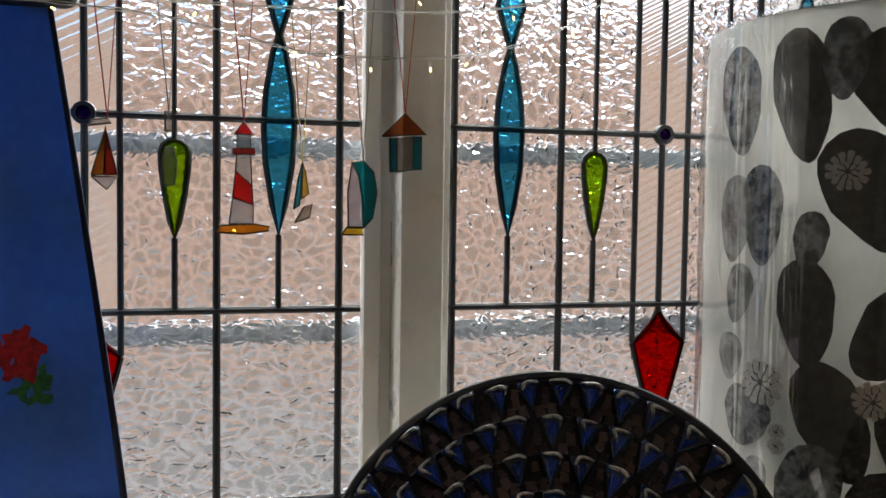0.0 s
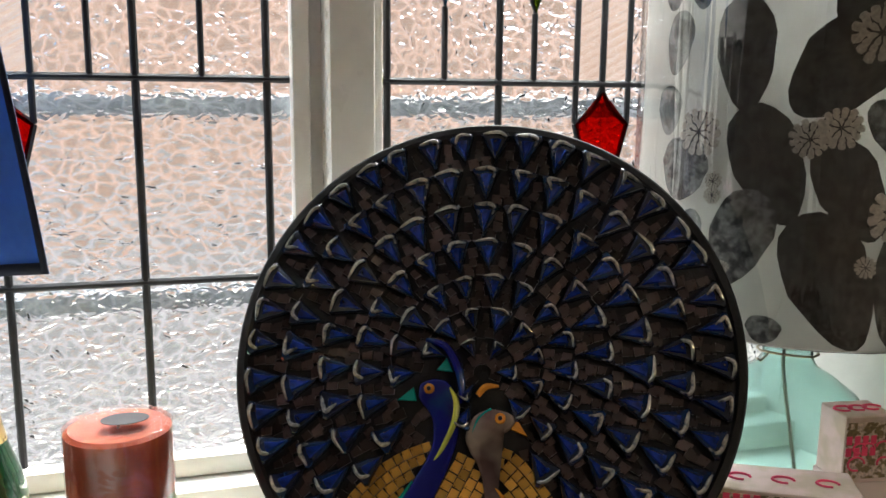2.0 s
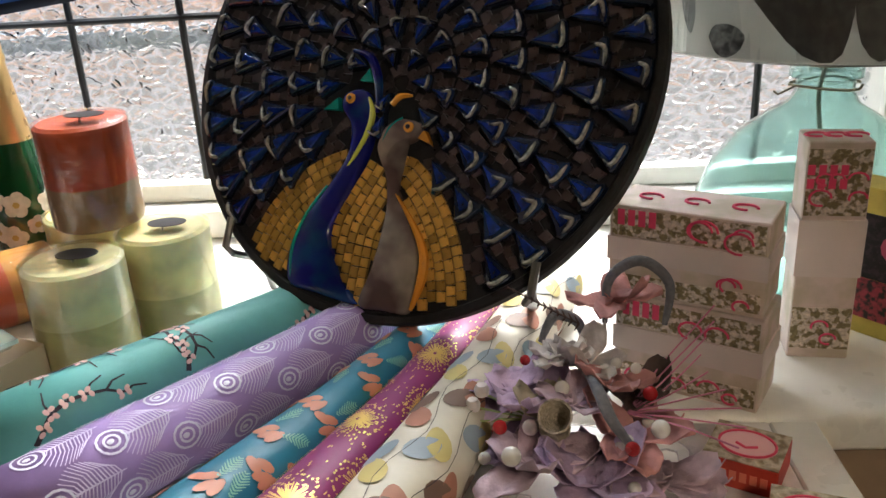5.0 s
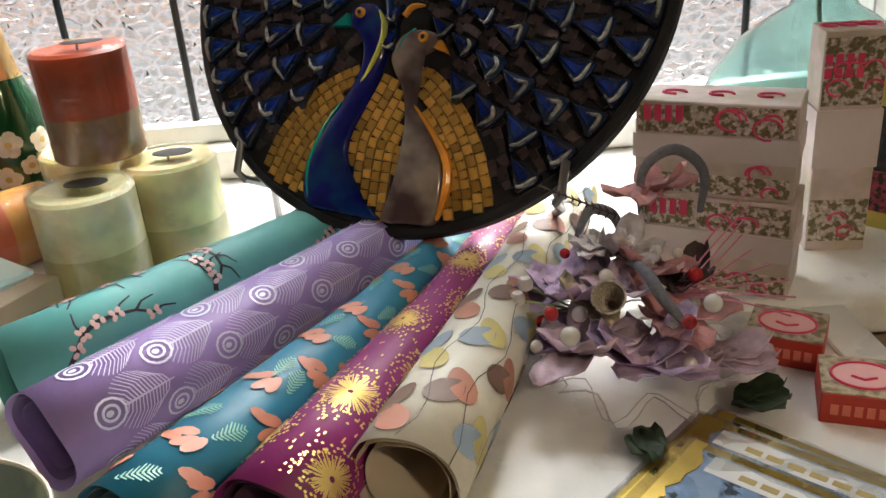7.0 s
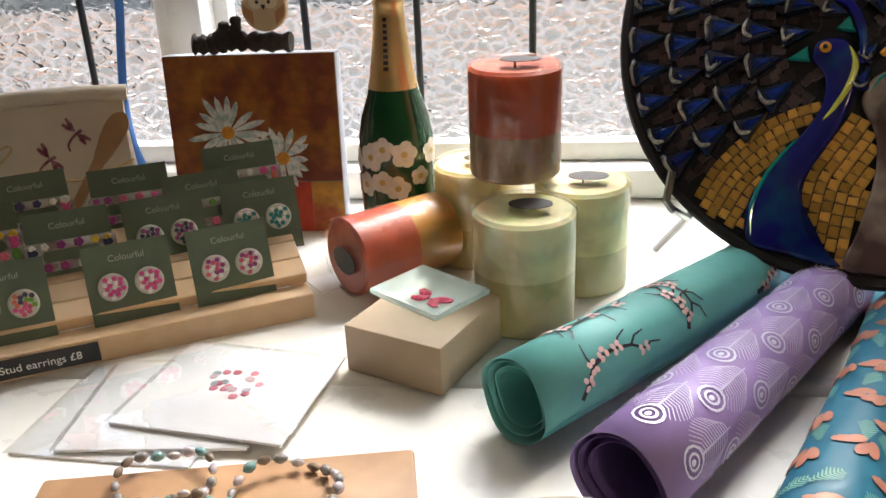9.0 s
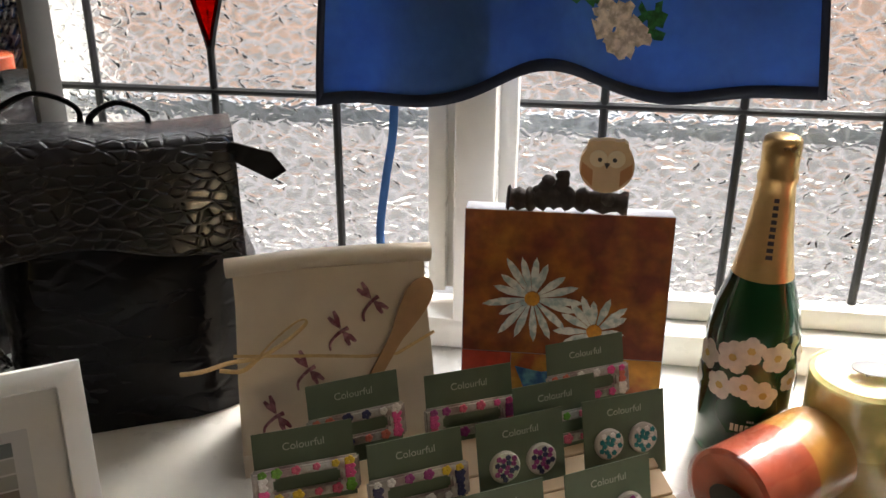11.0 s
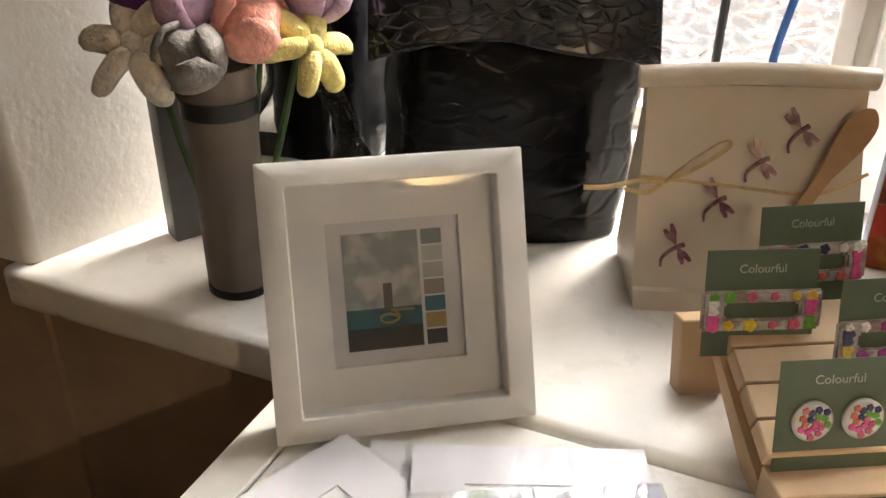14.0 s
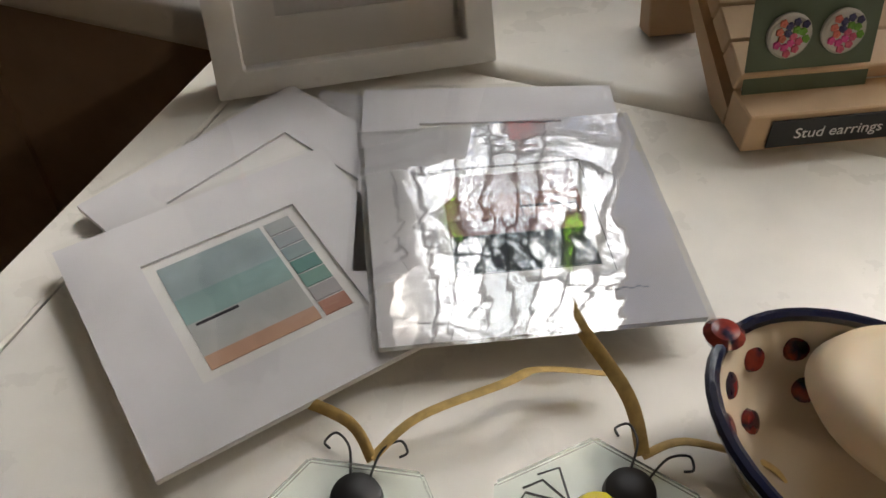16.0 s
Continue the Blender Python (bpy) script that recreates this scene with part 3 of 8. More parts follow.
def mosaic_plate():
    rnd = random.Random(4)
    plate = thing("mosaic_plate", DISC, "round glass mosaic plate showing two peacocks on a wire easel", "wall plate")
    bm = bmesh.new()
    lathe(bm, [(0, -0.012), (0.246, -0.012), (RIM, -0.008), (RIM, 0.006), (0.2505, 0.0085), (0.2445, 0.0085), (0.2425, 0.004), (0, 0.004)], 96)
    part("backing", bm, GROUT, plate, "black rimmed backing disc")
    u = lambda pts: [(x * RIM, y * RIM) for x, y in pts]
    wing_l = u([(-0.571, -0.775), (-0.511, -0.62), (-0.413, -0.488), (-0.297, -0.396), (-0.176, -0.343), (-0.2, -0.43), (-0.28, -0.58), (-0.34, -0.75), (-0.345, -0.892), (-0.46, -0.845)])
    male = u([(-0.235, -0.2), (-0.245, -0.165), (-0.235, -0.126), (-0.183, -0.105), (-0.127, -0.118), (-0.085, -0.18), (-0.072, -0.3), (-0.1, -0.43), (-0.15, -0.56), (-0.182, -0.66), (-0.159, -0.755), (-0.1, -0.86), (-0.008, -0.938), (-0.2, -0.925), (-0.34, -0.897), (-0.362, -0.753), (-0.319, -0.632), (-0.236, -0.494), (-0.178, -0.368), (-0.185, -0.26)])
    middle = u([(-0.064, -0.355), (-0.02, -0.42), (0.025, -0.5), (0.04, -0.6), (0.03, -0.75), (-0.005, -0.92), (-0.1, -0.86), (-0.16, -0.75), (-0.182, -0.65), (-0.14, -0.53), (-0.09, -0.42)])
    hen = u([(-0.05, -0.319), (-0.024, -0.245), (0.036, -0.21), (0.12, -0.223), (0.142, -0.262), (0.1, -0.3), (0.05, -0.32), (0.026, -0.37), (0.045, -0.44), (0.101, -0.52), (0.18, -0.625), (0.225, -0.75), (0.215, -0.925), (0.1, -0.945), (-0.005, -0.935), (0.02, -0.8), (0.038, -0.65), (0.036, -0.54), (0.01, -0.44), (-0.03, -0.375)])
    wing_r = u([(0.035, -0.36), (0.14, -0.37), (0.268, -0.491), (0.36, -0.635), (0.41, -0.767), (0.43, -0.855), (0.24, -0.915), (0.26, -0.74), (0.18, -0.6), (0.07, -0.455)])
    shapes = [wing_l, male, middle, hen, wing_r]
    zones = [(x * RIM, y * RIM, r * RIM) for x, y, r in ((-0.18, -0.15, 0.1), (0.06, -0.26, 0.1), (-0.1, -0.03, 0.045), (0.03, -0.14, 0.05), (-0.29, -0.18, 0.035), (0.16, -0.29, 0.04))]
    covered = lambda p: any(inside_poly(p, s) for s in shapes) or any(math.hypot(p[0] - x, p[1] - y) < r for x, y, r in zones)
    for nm, pts, mt, d, lab in (("peacock_body", male, COBALT, 0.009, "glossy cobalt blue glass peacock"), ("peahen_body", hen, HEN, 0.009, "smoky brown glass peahen")):
        bm = bmesh.new()
        poured(bm, pts, d)
        part(nm, bm, mt, plate, lab, Matrix.Translation((0, 0, 0.003)), angle=60)
    for nm, pts, mt, r, lab in (("crest", [(-0.227, 0.043), (-0.15, 0.02), (-0.1, -0.05), (-0.075, -0.13), (-0.07, -0.2)], COBALT, (0.0022, 0.0045, 0.005, 0.004, 0.002), "cobalt glass crest"),
                                ("neck_streak", [(-0.12, -0.14), (-0.09, -0.2), (-0.095, -0.28), (-0.13, -0.37), (-0.16, -0.42)], LIME, (0.001, 0.0032, 0.0034, 0.0026, 0.001), "lime glass streak"),
                                ("wing_streak", [(0.075, -0.5), (0.165, -0.6), (0.232, -0.7), (0.248, -0.8), (0.225, -0.92)], AMBER, (0.001, 0.003, 0.0046, 0.005, 0.0018), "amber glass streak"),
                                ("back_streak", [(-0.235, -0.5), (-0.305, -0.62), (-0.342, -0.76), (-0.325, -0.88)], TEAL_GLASS, (0.001, 0.002, 0.0024, 0.001), "blue-green glass streak"),
                                ("peahen_crest", [(-0.01, -0.165), (0.02, -0.13), (0.07, -0.125)], AMBER, (0.003, 0.0034, 0.0012), "amber glass crest"),
                                ("peahen_collar", [(-0.022, -0.31), (0.0, -0.25), (0.045, -0.212)], TEAL_GLASS, (0.001, 0.0016, 0.001), "green glass collar")):
        bm = bmesh.new()
        tube(bm, [(p.x, p.y, 0.011) for p in curve([(x * RIM, y * RIM, 0) for x, y in pts], 5)], [v for i, v in enumerate(np.interp(np.linspace(0, len(r) - 1, 5 * (len(pts) - 1) + 1), range(len(r)), r))], 8)
        part(nm, bm, mt, plate, lab)
    for nm, pts, mt, lab in (("beak", [(-0.325, -0.2), (-0.262, -0.145), (-0.245, -0.2)], TEAL_GLASS, "teal glass beak"), ("beak", [(0.19, -0.31), (0.146, -0.245), (0.12, -0.285)], AMBER, "amber glass beak"), ("crest_patch", [(-0.18, -0.075), (-0.14, -0.02), (-0.11, -0.08)], TEAL_GLASS, "teal glass patch")):
        bm = bmesh.new()
        rounded_slab(bm, u(pts)[::-1] if pts[0][0] < 0 else u(pts), 0.007)
        bmesh.ops.recalc_face_normals(bm, faces=bm.faces)
        part(nm, bm, mt, plate, lab, Matrix.Translation((0, 0, 0.004)))
    for x, y in ((-0.199, -0.15), (0.082, -0.247)):
        bm = bmesh.new()
        lathe(bm, [(0.0055, 0.0), (0.005, 0.0022), (0.003, 0.003), (0, 0.003)], 16)
        eye = part("eye", bm, AMBER, plate, "amber glass eye", Matrix.Translation((x * RIM, y * RIM, 0.0115)))
        bm = bmesh.new()
        lathe(bm, [(0.0024, 0.0), (0.002, 0.0013), (0, 0.0016)], 12)
        part("pupil", bm, BLACK, eye, "black pupil", Matrix.Translation((0, 0, 0.0028)))
    # one fused glass drop, its point to the middle: a dark blue wedge, a cobalt core and a cream curl along its broad end
    drops = []
    for k in range(4):
        bm = bmesh.new()
        w, L = 0.0148 + 0.0008 * (k % 2), 0.0195
        out = [(-L, 0.0), (-0.008, -0.0052), (0.006, -w * 0.72), (0.0135, -w), (0.0172, -w * 0.86), (0.0172 + 0.001 * (k % 3), -w * 0.3), (0.018, w * 0.3), (0.0172, w * 0.86), (0.0135, w), (0.006, w * 0.72), (-0.008, 0.0052)]
        rounded_slab(bm, out, 0.0095)
        core = [(-L * 0.72, 0.0), (0.0, -w * 0.3), (0.009, -w * 0.46), (0.0105, 0.0), (0.009, w * 0.42), (0.0, w * 0.26)]
        lo = [bm.verts.new((x, y, 0.0088)) for x, y in core]
        hi = [bm.verts.new((x * 0.85, y * 0.62, 0.0112)) for x, y in core]
        for q in range(6):
            bm.faces.new((lo[q], lo[(q + 1) % 6], hi[(q + 1) % 6], hi[q])).material_index = 2
        bm.faces.new(hi).material_index = 2
        sg = (-1, 1, -1, 1)[k]
        curl = ([(0.0035, sg * w * 0.5, 0.0102), (0.0105, sg * w * 0.62, 0.0112), (0.0142, sg * w * 0.3, 0.0118), (0.0138, -sg * w * 0.72, 0.0104)],
                [(0.001, sg * w * 0.1, 0.0118), (0.0075, sg * w * 0.32, 0.0122), (0.0128, sg * w * 0.45, 0.0116), (0.0148, -sg * w * 0.55, 0.0106)],
                [(0.0125, sg * w * 0.8, 0.0098), (0.0148, sg * w * 0.25, 0.0116), (0.0135, -sg * w * 0.25, 0.012), (0.0055, -sg * w * 0.5, 0.0106)],
                [(0.0142, sg * w * 0.84, 0.0098), (0.0156, sg * w * 0.2, 0.0112), (0.0152, -sg * w * 0.4, 0.0112), (0.0105, -sg * w * 0.72, 0.0102)])[k]
        tube(bm, curve(curl, 4), [0.0006, 0.0012, 0.0016, 0.0018, 0.0019, 0.002, 0.0021, 0.0022, 0.0023, 0.0023, 0.0021, 0.0016, 0.0008], 6, mi=1)
        ob = part("glass_drop", bm, [NAVY_GLASS, SWIRL, CORE_GLASS], plate)
        drops.append(ob)
    tiles = []
    for k in range(5):
        bm = bmesh.new()
        a, b = 0.0057 + 0.0007 * (k % 2), 0.0056 + 0.0009 * (k // 2)
        j = [rnd.uniform(-0.0012, 0.0012) for _ in range(8)]
        out = [(-a + j[0], -b + j[1]), (a + j[2], -b + j[3]), (a * 0.86 + j[4], b + j[5]), (-a * 0.86 + j[6], b + j[7])]
        prism(bm, out, 0.0035)
        ob = part("brown_tile", bm, TESSERA, plate)
        tiles.append(ob)
    used = {id(o): False for o in drops + tiles}

    def place(proto, m):
        if not used[id(proto)]:
            used[id(proto)] = True
            proto.matrix_basis = m
            return
        c = new(proto.name.split(".")[0], proto.data)
        c.parent = plate
        c.matrix_basis = m
    rings = ((0.2245, 40, 0.98), (0.1865, 33, 1.0), (0.149, 27, 0.98), (0.113, 22, 0.9), (0.08, 17, 0.8), (0.05, 12, 0.7), (0.024, 6, 0.6))
    for ri, (r, n, sc) in enumerate(rings):
        for i in range(n):
            a = 2 * math.pi * (i + 0.5 * (ri % 2)) / n + rnd.uniform(-0.015, 0.015)
            p = (r * math.cos(a), r * math.sin(a) - 0.003 * ri)
            if not (covered(p) or covered((p[0] * 0.95, p[1] * 0.95)) or covered((p[0] * 1.05, p[1] * 1.05))):
                k = sc * rnd.uniform(0.93, 1.05)
                place(rnd.choice(drops), Matrix.Translation((p[0], p[1], 0.003)) @ Matrix.Rotation(a + rnd.uniform(-0.1, 0.1), 4, "Z") @ Matrix.Diagonal((k * 1.03, k * rnd.uniform(1.0, 1.12), 1, 1)))
            a += math.pi / n
            for dr, off, size in ((0.004, 0.0, 0.78), (-0.0075, 0.0, 0.92), (-0.0175, 0.0066, 1.0), (-0.0175, -0.0066, 0.92)):
                rr = r + dr * sc
                b = a + off * sc / rr
                p = (rr * math.cos(b), rr * math.sin(b) - 0.003 * ri)
                if rr < 0.012 or covered(p) or covered((p[0] * 1.03, p[1] * 1.03)):
                    continue
                k = size * (0.5 + 0.5 * sc) * rnd.uniform(0.86, 1.08)
                place(rnd.choice(tiles), Matrix.Translation((p[0], p[1], 0.0032)) @ Matrix.Rotation(b - math.pi / 2 + rnd.uniform(-0.22, 0.22), 4, "Z") @ Matrix.Rotation(rnd.uniform(-0.08, 0.08), 4, "X") @ Matrix.Diagonal((k, k, 1, 1)))
    # gold wings: tiles in bowed courses
    golds = []
    for k in range(3):
        bm = bmesh.new()
        j = [rnd.uniform(-0.0003, 0.0003) for _ in range(8)]
        a = 0.0045
        out = [(-a + j[0], -a + j[1]), (a + j[2], -a + j[3]), (a + j[4], a + j[5]), (-a + j[6], a + j[7])]
        prism(bm, out, 0.0042)
        ob = part("gold_tile", bm, GOLD_TILE, plate)
        golds.append(ob)
        used[id(ob)] = False
    def course(outer, poly, step=0.0098):
        """Courses laid parallel to the outer edge of a wing; the ends that pass under a body are hidden by it."""
        line = [Vector((p.x, p.y)) for p in curve([(x * RIM, y * RIM, 0) for x, y in outer], 10)]
        for k in range(14):
            d = 0.0051 + step * k
            pts = []
            for q in range(len(line)):
                t = (line[min(q + 1, len(line) - 1)] - line[max(q - 1, 0)]).normalized()
                pts.append(line[q] + d * Vector((t.y, -t.x)))
            run, wide = 0.004 * (k % 2), 1.0
            for p, q in zip(pts, pts[1:]):
                seg = (q - p).length
                while run < seg:
                    c = p.lerp(q, run / seg)
                    ang = math.atan2((q - p).y, (q - p).x)
                    near = [(c.x + dx, c.y + dy) for dx, dy in ((0, 0), (0.0025, 0), (-0.0025, 0), (0, 0.0025), (0, -0.0025))]
                    if any(inside_poly(v, poly) for v in near) and c.length < 0.24 and not (inside_poly((c.x, c.y), male) or inside_poly((c.x, c.y), hen)):
                        place(rnd.choice(golds), Matrix.Translation((c.x, c.y, 0.0036)) @ Matrix.Rotation(ang + rnd.uniform(-0.03, 0.03), 4, "Z") @ Matrix.Rotation(rnd.uniform(-0.04, 0.04), 4, "Y") @ Matrix.Diagonal((wide * 0.99, 0.97, 1, 1)))
                    after = rnd.choice((0.84, 0.96, 1.06, 1.2))
                    run += 0.01 * (wide + after) / 2
                    wide = after
                run -= seg
    course([(-0.571, -0.775), (-0.511, -0.62), (-0.413, -0.488), (-0.297, -0.396), (-0.172, -0.34)], wing_l)
    course([(0.035, -0.352), (0.14, -0.365), (0.268, -0.489), (0.36, -0.635), (0.41, -0.767), (0.432, -0.86)], wing_r)
    course([(-0.19, -0.92), (-0.182, -0.65), (-0.14, -0.53), (-0.09, -0.42), (-0.06, -0.34)], middle)
    return plate


def plate_easel():
    e = thing("plate_easel", Matrix(), "bent steel wire easel holding the mosaic plate", "easel")
    for s, foot in ((-1, (0.13, 0.86, SILL + 0.004)), (1, (0.417, 0.772, SILL + 0.004))):
        edge = Vector((s * 0.62 * RIM + (0.004 if s < 0 else 0.004), -0.80 * RIM, 0))
        pts = [edge + Vector((s * 0.012, 0.03, 0.018)), edge + Vector((s * 0.012, 0.0, 0.018)), edge + Vector((s * 0.006, -0.006, 0.012)), edge + Vector((0, -0.006, -0.03))]
        w = [DISC @ p for p in pts]
        back = DISC @ (edge + Vector((-s * 0.05, 0.1, -0.03)))
        bm = bmesh.new()
        tube(bm, w + [Vector(foot)], 0.004, 8)
        part("hook_leg", bm, STEEL, e)
        bm = bmesh.new()
        tube(bm, [w[-1], back, (back.x + 0.02, back.y + 0.08, SILL + 0.004)], 0.0035, 8)
        part("back_leg", bm, STEEL, e)


# ---- rolls of wrapping paper ----
def paper_roll(name, a, d, r, length, colour, inner, label, decorate, seed, taper, z=SILL):
    """A roll with a spiral of paper showing at its open end; decorate gives printed patches on its outside."""
    d = Vector((d[0], d[1], 0)).normalized()
    side = Vector((d.y, -d.x, 0))
    base = Vector((a[0], a[1], z + r))
    up = Vector((0, 0, 1))
    rnd = random.Random(seed)
    root = thing("paper_roll", Matrix.Translation(base), label, "wrapping paper", "rolls of wrapping paper")

    def slim(v):
        """The roll is wound tighter towards its far end."""
        return 1 - taper * min(max(v, 0.0) / 0.28, 1.0)

    def at(th, v, off=0.0):
        k = r * slim(v) + off
        return d * v + side * (k * math.sin(th)) + up * (k * math.cos(th) - r * (1 - slim(v)))
    paper = mat(name + "_paper", colour, 0.5, vary=0.06, scale=60, bump=0.12, bump_scale=40)
    # darker copy for the inner turns: the roll's inner shade put into the colour
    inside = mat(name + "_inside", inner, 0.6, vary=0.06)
    # sheet: a spiral of about three turns
    bm = bmesh.new()
    n, turns = 150, 3.0
    th0 = rnd.uniform(1.9, 2.6)
    cols = []
    for i in range(n + 1):
        f = i / n
        th = th0 - f * turns * 2 * math.pi
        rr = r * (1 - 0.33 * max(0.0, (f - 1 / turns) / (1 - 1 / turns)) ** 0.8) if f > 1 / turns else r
        w = 0.0018 * math.sin(3 * th + seed)
        slip = 0.012 * max(0, f - 0.34)
        col = []
        for v in (w + slip, length * 0.2, length * 0.4, 0.281, length * 0.75, length + w):
            col.append(bm.verts.new(at(th, v, (rr - r) * slim(v))))
        cols.append(col)
    for i, (p, q) in enumerate(zip(cols, cols[1:])):
        for j in range(5):
            f = bm.faces.new((p[j], p[j + 1], q[j + 1], q[j]))
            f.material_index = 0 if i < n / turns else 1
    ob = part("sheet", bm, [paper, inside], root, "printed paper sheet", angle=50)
    so = ob.modifiers.new("thickness", "SOLIDIFY")
    so.thickness, so.offset = 0.0006, -1.0
    decorate(root, at, r, length, rnd)


def printed(root, name, material, shapes, at, r, label="", single=False):
    """Flat prints on the roll: each shape is a list of (arc metres from the crown, metres along)."""
    if single:
        for pts in shapes:
            printed(root, name, material, [pts], at, r, label)
        return
    bm = bmesh.new()
    for pts in shapes:
        vs = [bm.verts.new(at(s / r, v, 0.0011)) for s, v in pts]
        if len(vs) > 8:                       # fan about the middle so that it follows the bend
            cs, cv = sum(p[0] for p in pts) / len(pts), sum(p[1] for p in pts) / len(pts)
            c = bm.verts.new(at(cs / r, cv, 0.0013))
            for i in range(len(vs)):
                bm.faces.new((vs[i], vs[(i + 1) % len(vs)], c))
        else:
            bm.faces.new(vs)
    bmesh.ops.recalc_face_normals(bm, faces=bm.faces)
    ob = part(name, bm, material, root, label)
    if len(shapes) > 60:                      # too fine to pick apart
        ob["kind"] = "stuff"


def oval(s, v, a, b, turn=0.0, n=14, point=0.0):
    out = []
    for i in range(n):
        t = 2 * math.pi * i / n
        k = 1 - point * max(0.0, math.cos(t)) ** 3 * abs(math.sin(t)) * 2
        x, y = a * math.cos(t), b * math.sin(t) * (1 - point * max(0.0, math.cos(t)))
        out.append((s + x * math.cos(turn) - y * math.sin(turn), v + x * math.sin(turn) + y * math.cos(turn)))
    return out


def stroke(s0, v0, s1, v1, w0, w1):
    d = Vector((s1 - s0, v1 - v0))
    L = d.length or 1e-6
    nx, ny = -d.y / L, d.x / L
    return [(s0 - nx * w0, v0 - ny * w0), (s1 - nx * w1, v1 - ny * w1), (s1 + nx * w1, v1 + ny * w1), (s0 + nx * w0, v0 + ny * w0)]


def bend(pts, w0, w1):
    out = []
    for i in range(len(pts) - 1):
        a, b = pts[i], pts[i + 1]
        f = i / (len(pts) - 1)
        out.append(stroke(a[0], a[1], b[0], b[1], w0 + (w1 - w0) * f, w0 + (w1 - w0) * (f + 1 / (len(pts) - 1))))
    return out


INK = mat("dark_ink", (0.025, 0.02, 0.03), 0.5, vary=0.1)
PINKISH = mat("pale_pink_ink", (0.75, 0.5, 0.46), 0.5, vary=0.1)
SILVER_INK = mat("silver_lilac_ink", (0.66, 0.64, 0.76), 0.35, metal=0.2, vary=0.1)
CORAL_INK = mat("coral_ink", (0.5, 0.2, 0.13), 0.5, vary=0.15)
MINT_INK = mat("mint_ink", (0.2, 0.45, 0.36), 0.5, vary=0.15)
GOLD_INK = mat("gold_ink", (0.75, 0.5, 0.16), 0.35, metal=0.5, vary=0.15)


def blossoms(root, at, r, length, rnd):
    lines, petals, dark = [], [], []
    for v0 in (0.03, 0.16, 0.29, 0.42):
        for s0, sg in ((-0.03, 1), (0.05, -1)):
            s, v, ang = s0 + rnd.uniform(-0.01, 0.01), v0 + rnd.uniform(-0.02, 0.02), rnd.uniform(0.3, 0.9) * sg
            pts = [(s, v)]
            for k in range(6):
                ang += rnd.uniform(-0.7, 0.7)
                s, v = s + 0.012 * math.sin(ang), v + 0.016 * math.cos(ang)
                pts.append((s, v))
                if rnd.random() < 0.7:
                    b = ang + rnd.choice((-1, 1)) * 0.9
                    lines += bend([(s, v), (s + 0.009 * math.sin(b), v + 0.009 * math.cos(b)), (s + 0.02 * math.sin(b + 0.3), v + 0.02 * math.cos(b + 0.3))], 0.0012, 0.0006)
                if rnd.random() < 0.8:
                    for q in range(4):
                        t = q * 1.5708 + rnd.random()
                        petals.append(oval(s + 0.004 * math.sin(t), v + 0.004 * math.cos(t), 0.003, 0.0022, t, 9))
            lines += bend(pts, 0.0024, 0.001)
    printed(root, "branch_print", INK, lines, at, r, "dark twig print")
    printed(root, "blossom_print", PINKISH, petals, at, r, "pale pink blossom print")


def feathers(root, at, r, length, rnd):
    rings, fine, cores = [], [], []
    for i in range(9):
        for k in range(-2, 3):
            s, v = k * 0.043 + (0.02 if i % 2 else 0), 0.035 + i * 0.052
            if v > length - 0.03:
                continue
            for rad, w in ((0.0125, 0.0034), (0.0066, 0.0036)):
                rings += bend([(s + rad * 0.8 * math.cos(t * 0.5236), v + rad * 0.9 * math.sin(t * 0.5236)) for t in range(13)], w * 0.27, w * 0.27)
            cores.append(oval(s, v - 0.001, 0.0022, 0.003, 0, 9))
            for q in range(13):                     # barbs of the plume, leaving its quill on both sides
                w, y = 0.0012 + 0.0001 * q, v + 0.014 + 0.0028 * q
                for sg in (-1, 1):
                    L = 0.021 * math.sin(0.5 + q * 0.17)
                    fine += bend([(s, y), (s + sg * L * 0.5, y - 0.003), (s + sg * L, y - 0.012)], 0.00055, 0.0003)
            fine.append(stroke(s, v + 0.012, s, v + 0.052, 0.0009, 0.0004))
    printed(root, "feather_eye_print", SILVER_INK, rings + cores, at, r, "silvery peacock eye print")
    printed(root, "feather_line_print", mat("lilac_line_ink", (0.58, 0.5, 0.7), 0.5), fine, at, r, "fine feather line print")


def ferns(root, at, r, length, rnd):
    coral, mint = [], []
    for i in range(14):
        for k in range(-2, 3):
            s, v = k * 0.03 + rnd.uniform(-0.008, 0.008), 0.02 + i * 0.034 + rnd.uniform(-0.008, 0.008) + 0.015 * (k % 2)
            if v > length - 0.02:
                continue
            if (i + k) % 2:
                t = rnd.uniform(-0.6, 0.6)
                for q in range(4):
                    coral.append(oval(s + 0.0065 * (q - 1.5), v + 0.005 * math.sin(q * 2 + t), 0.0095, 0.0046, t + 0.5 * q, 10))
            else:
                t = rnd.uniform(-0.7, 0.7) + 1.2
                for q in range(-4, 5):
                    x, y = s + 0.0028 * q * math.cos(t), v + 0.0028 * q * math.sin(t)
                    for sg in (-1, 1):
                        L = 0.0095 * (1 - abs(q) / 6)
                        mint.append(stroke(x, y, x + L * math.cos(t + sg * 0.9), y + L * math.sin(t + sg * 0.9), 0.0008, 0.0004))
    printed(root, "leaf_print", CORAL_INK, coral, at, r, "coral leaf print", True)
    printed(root, "fern_print", MINT_INK, mint, at, r, "mint fern print")


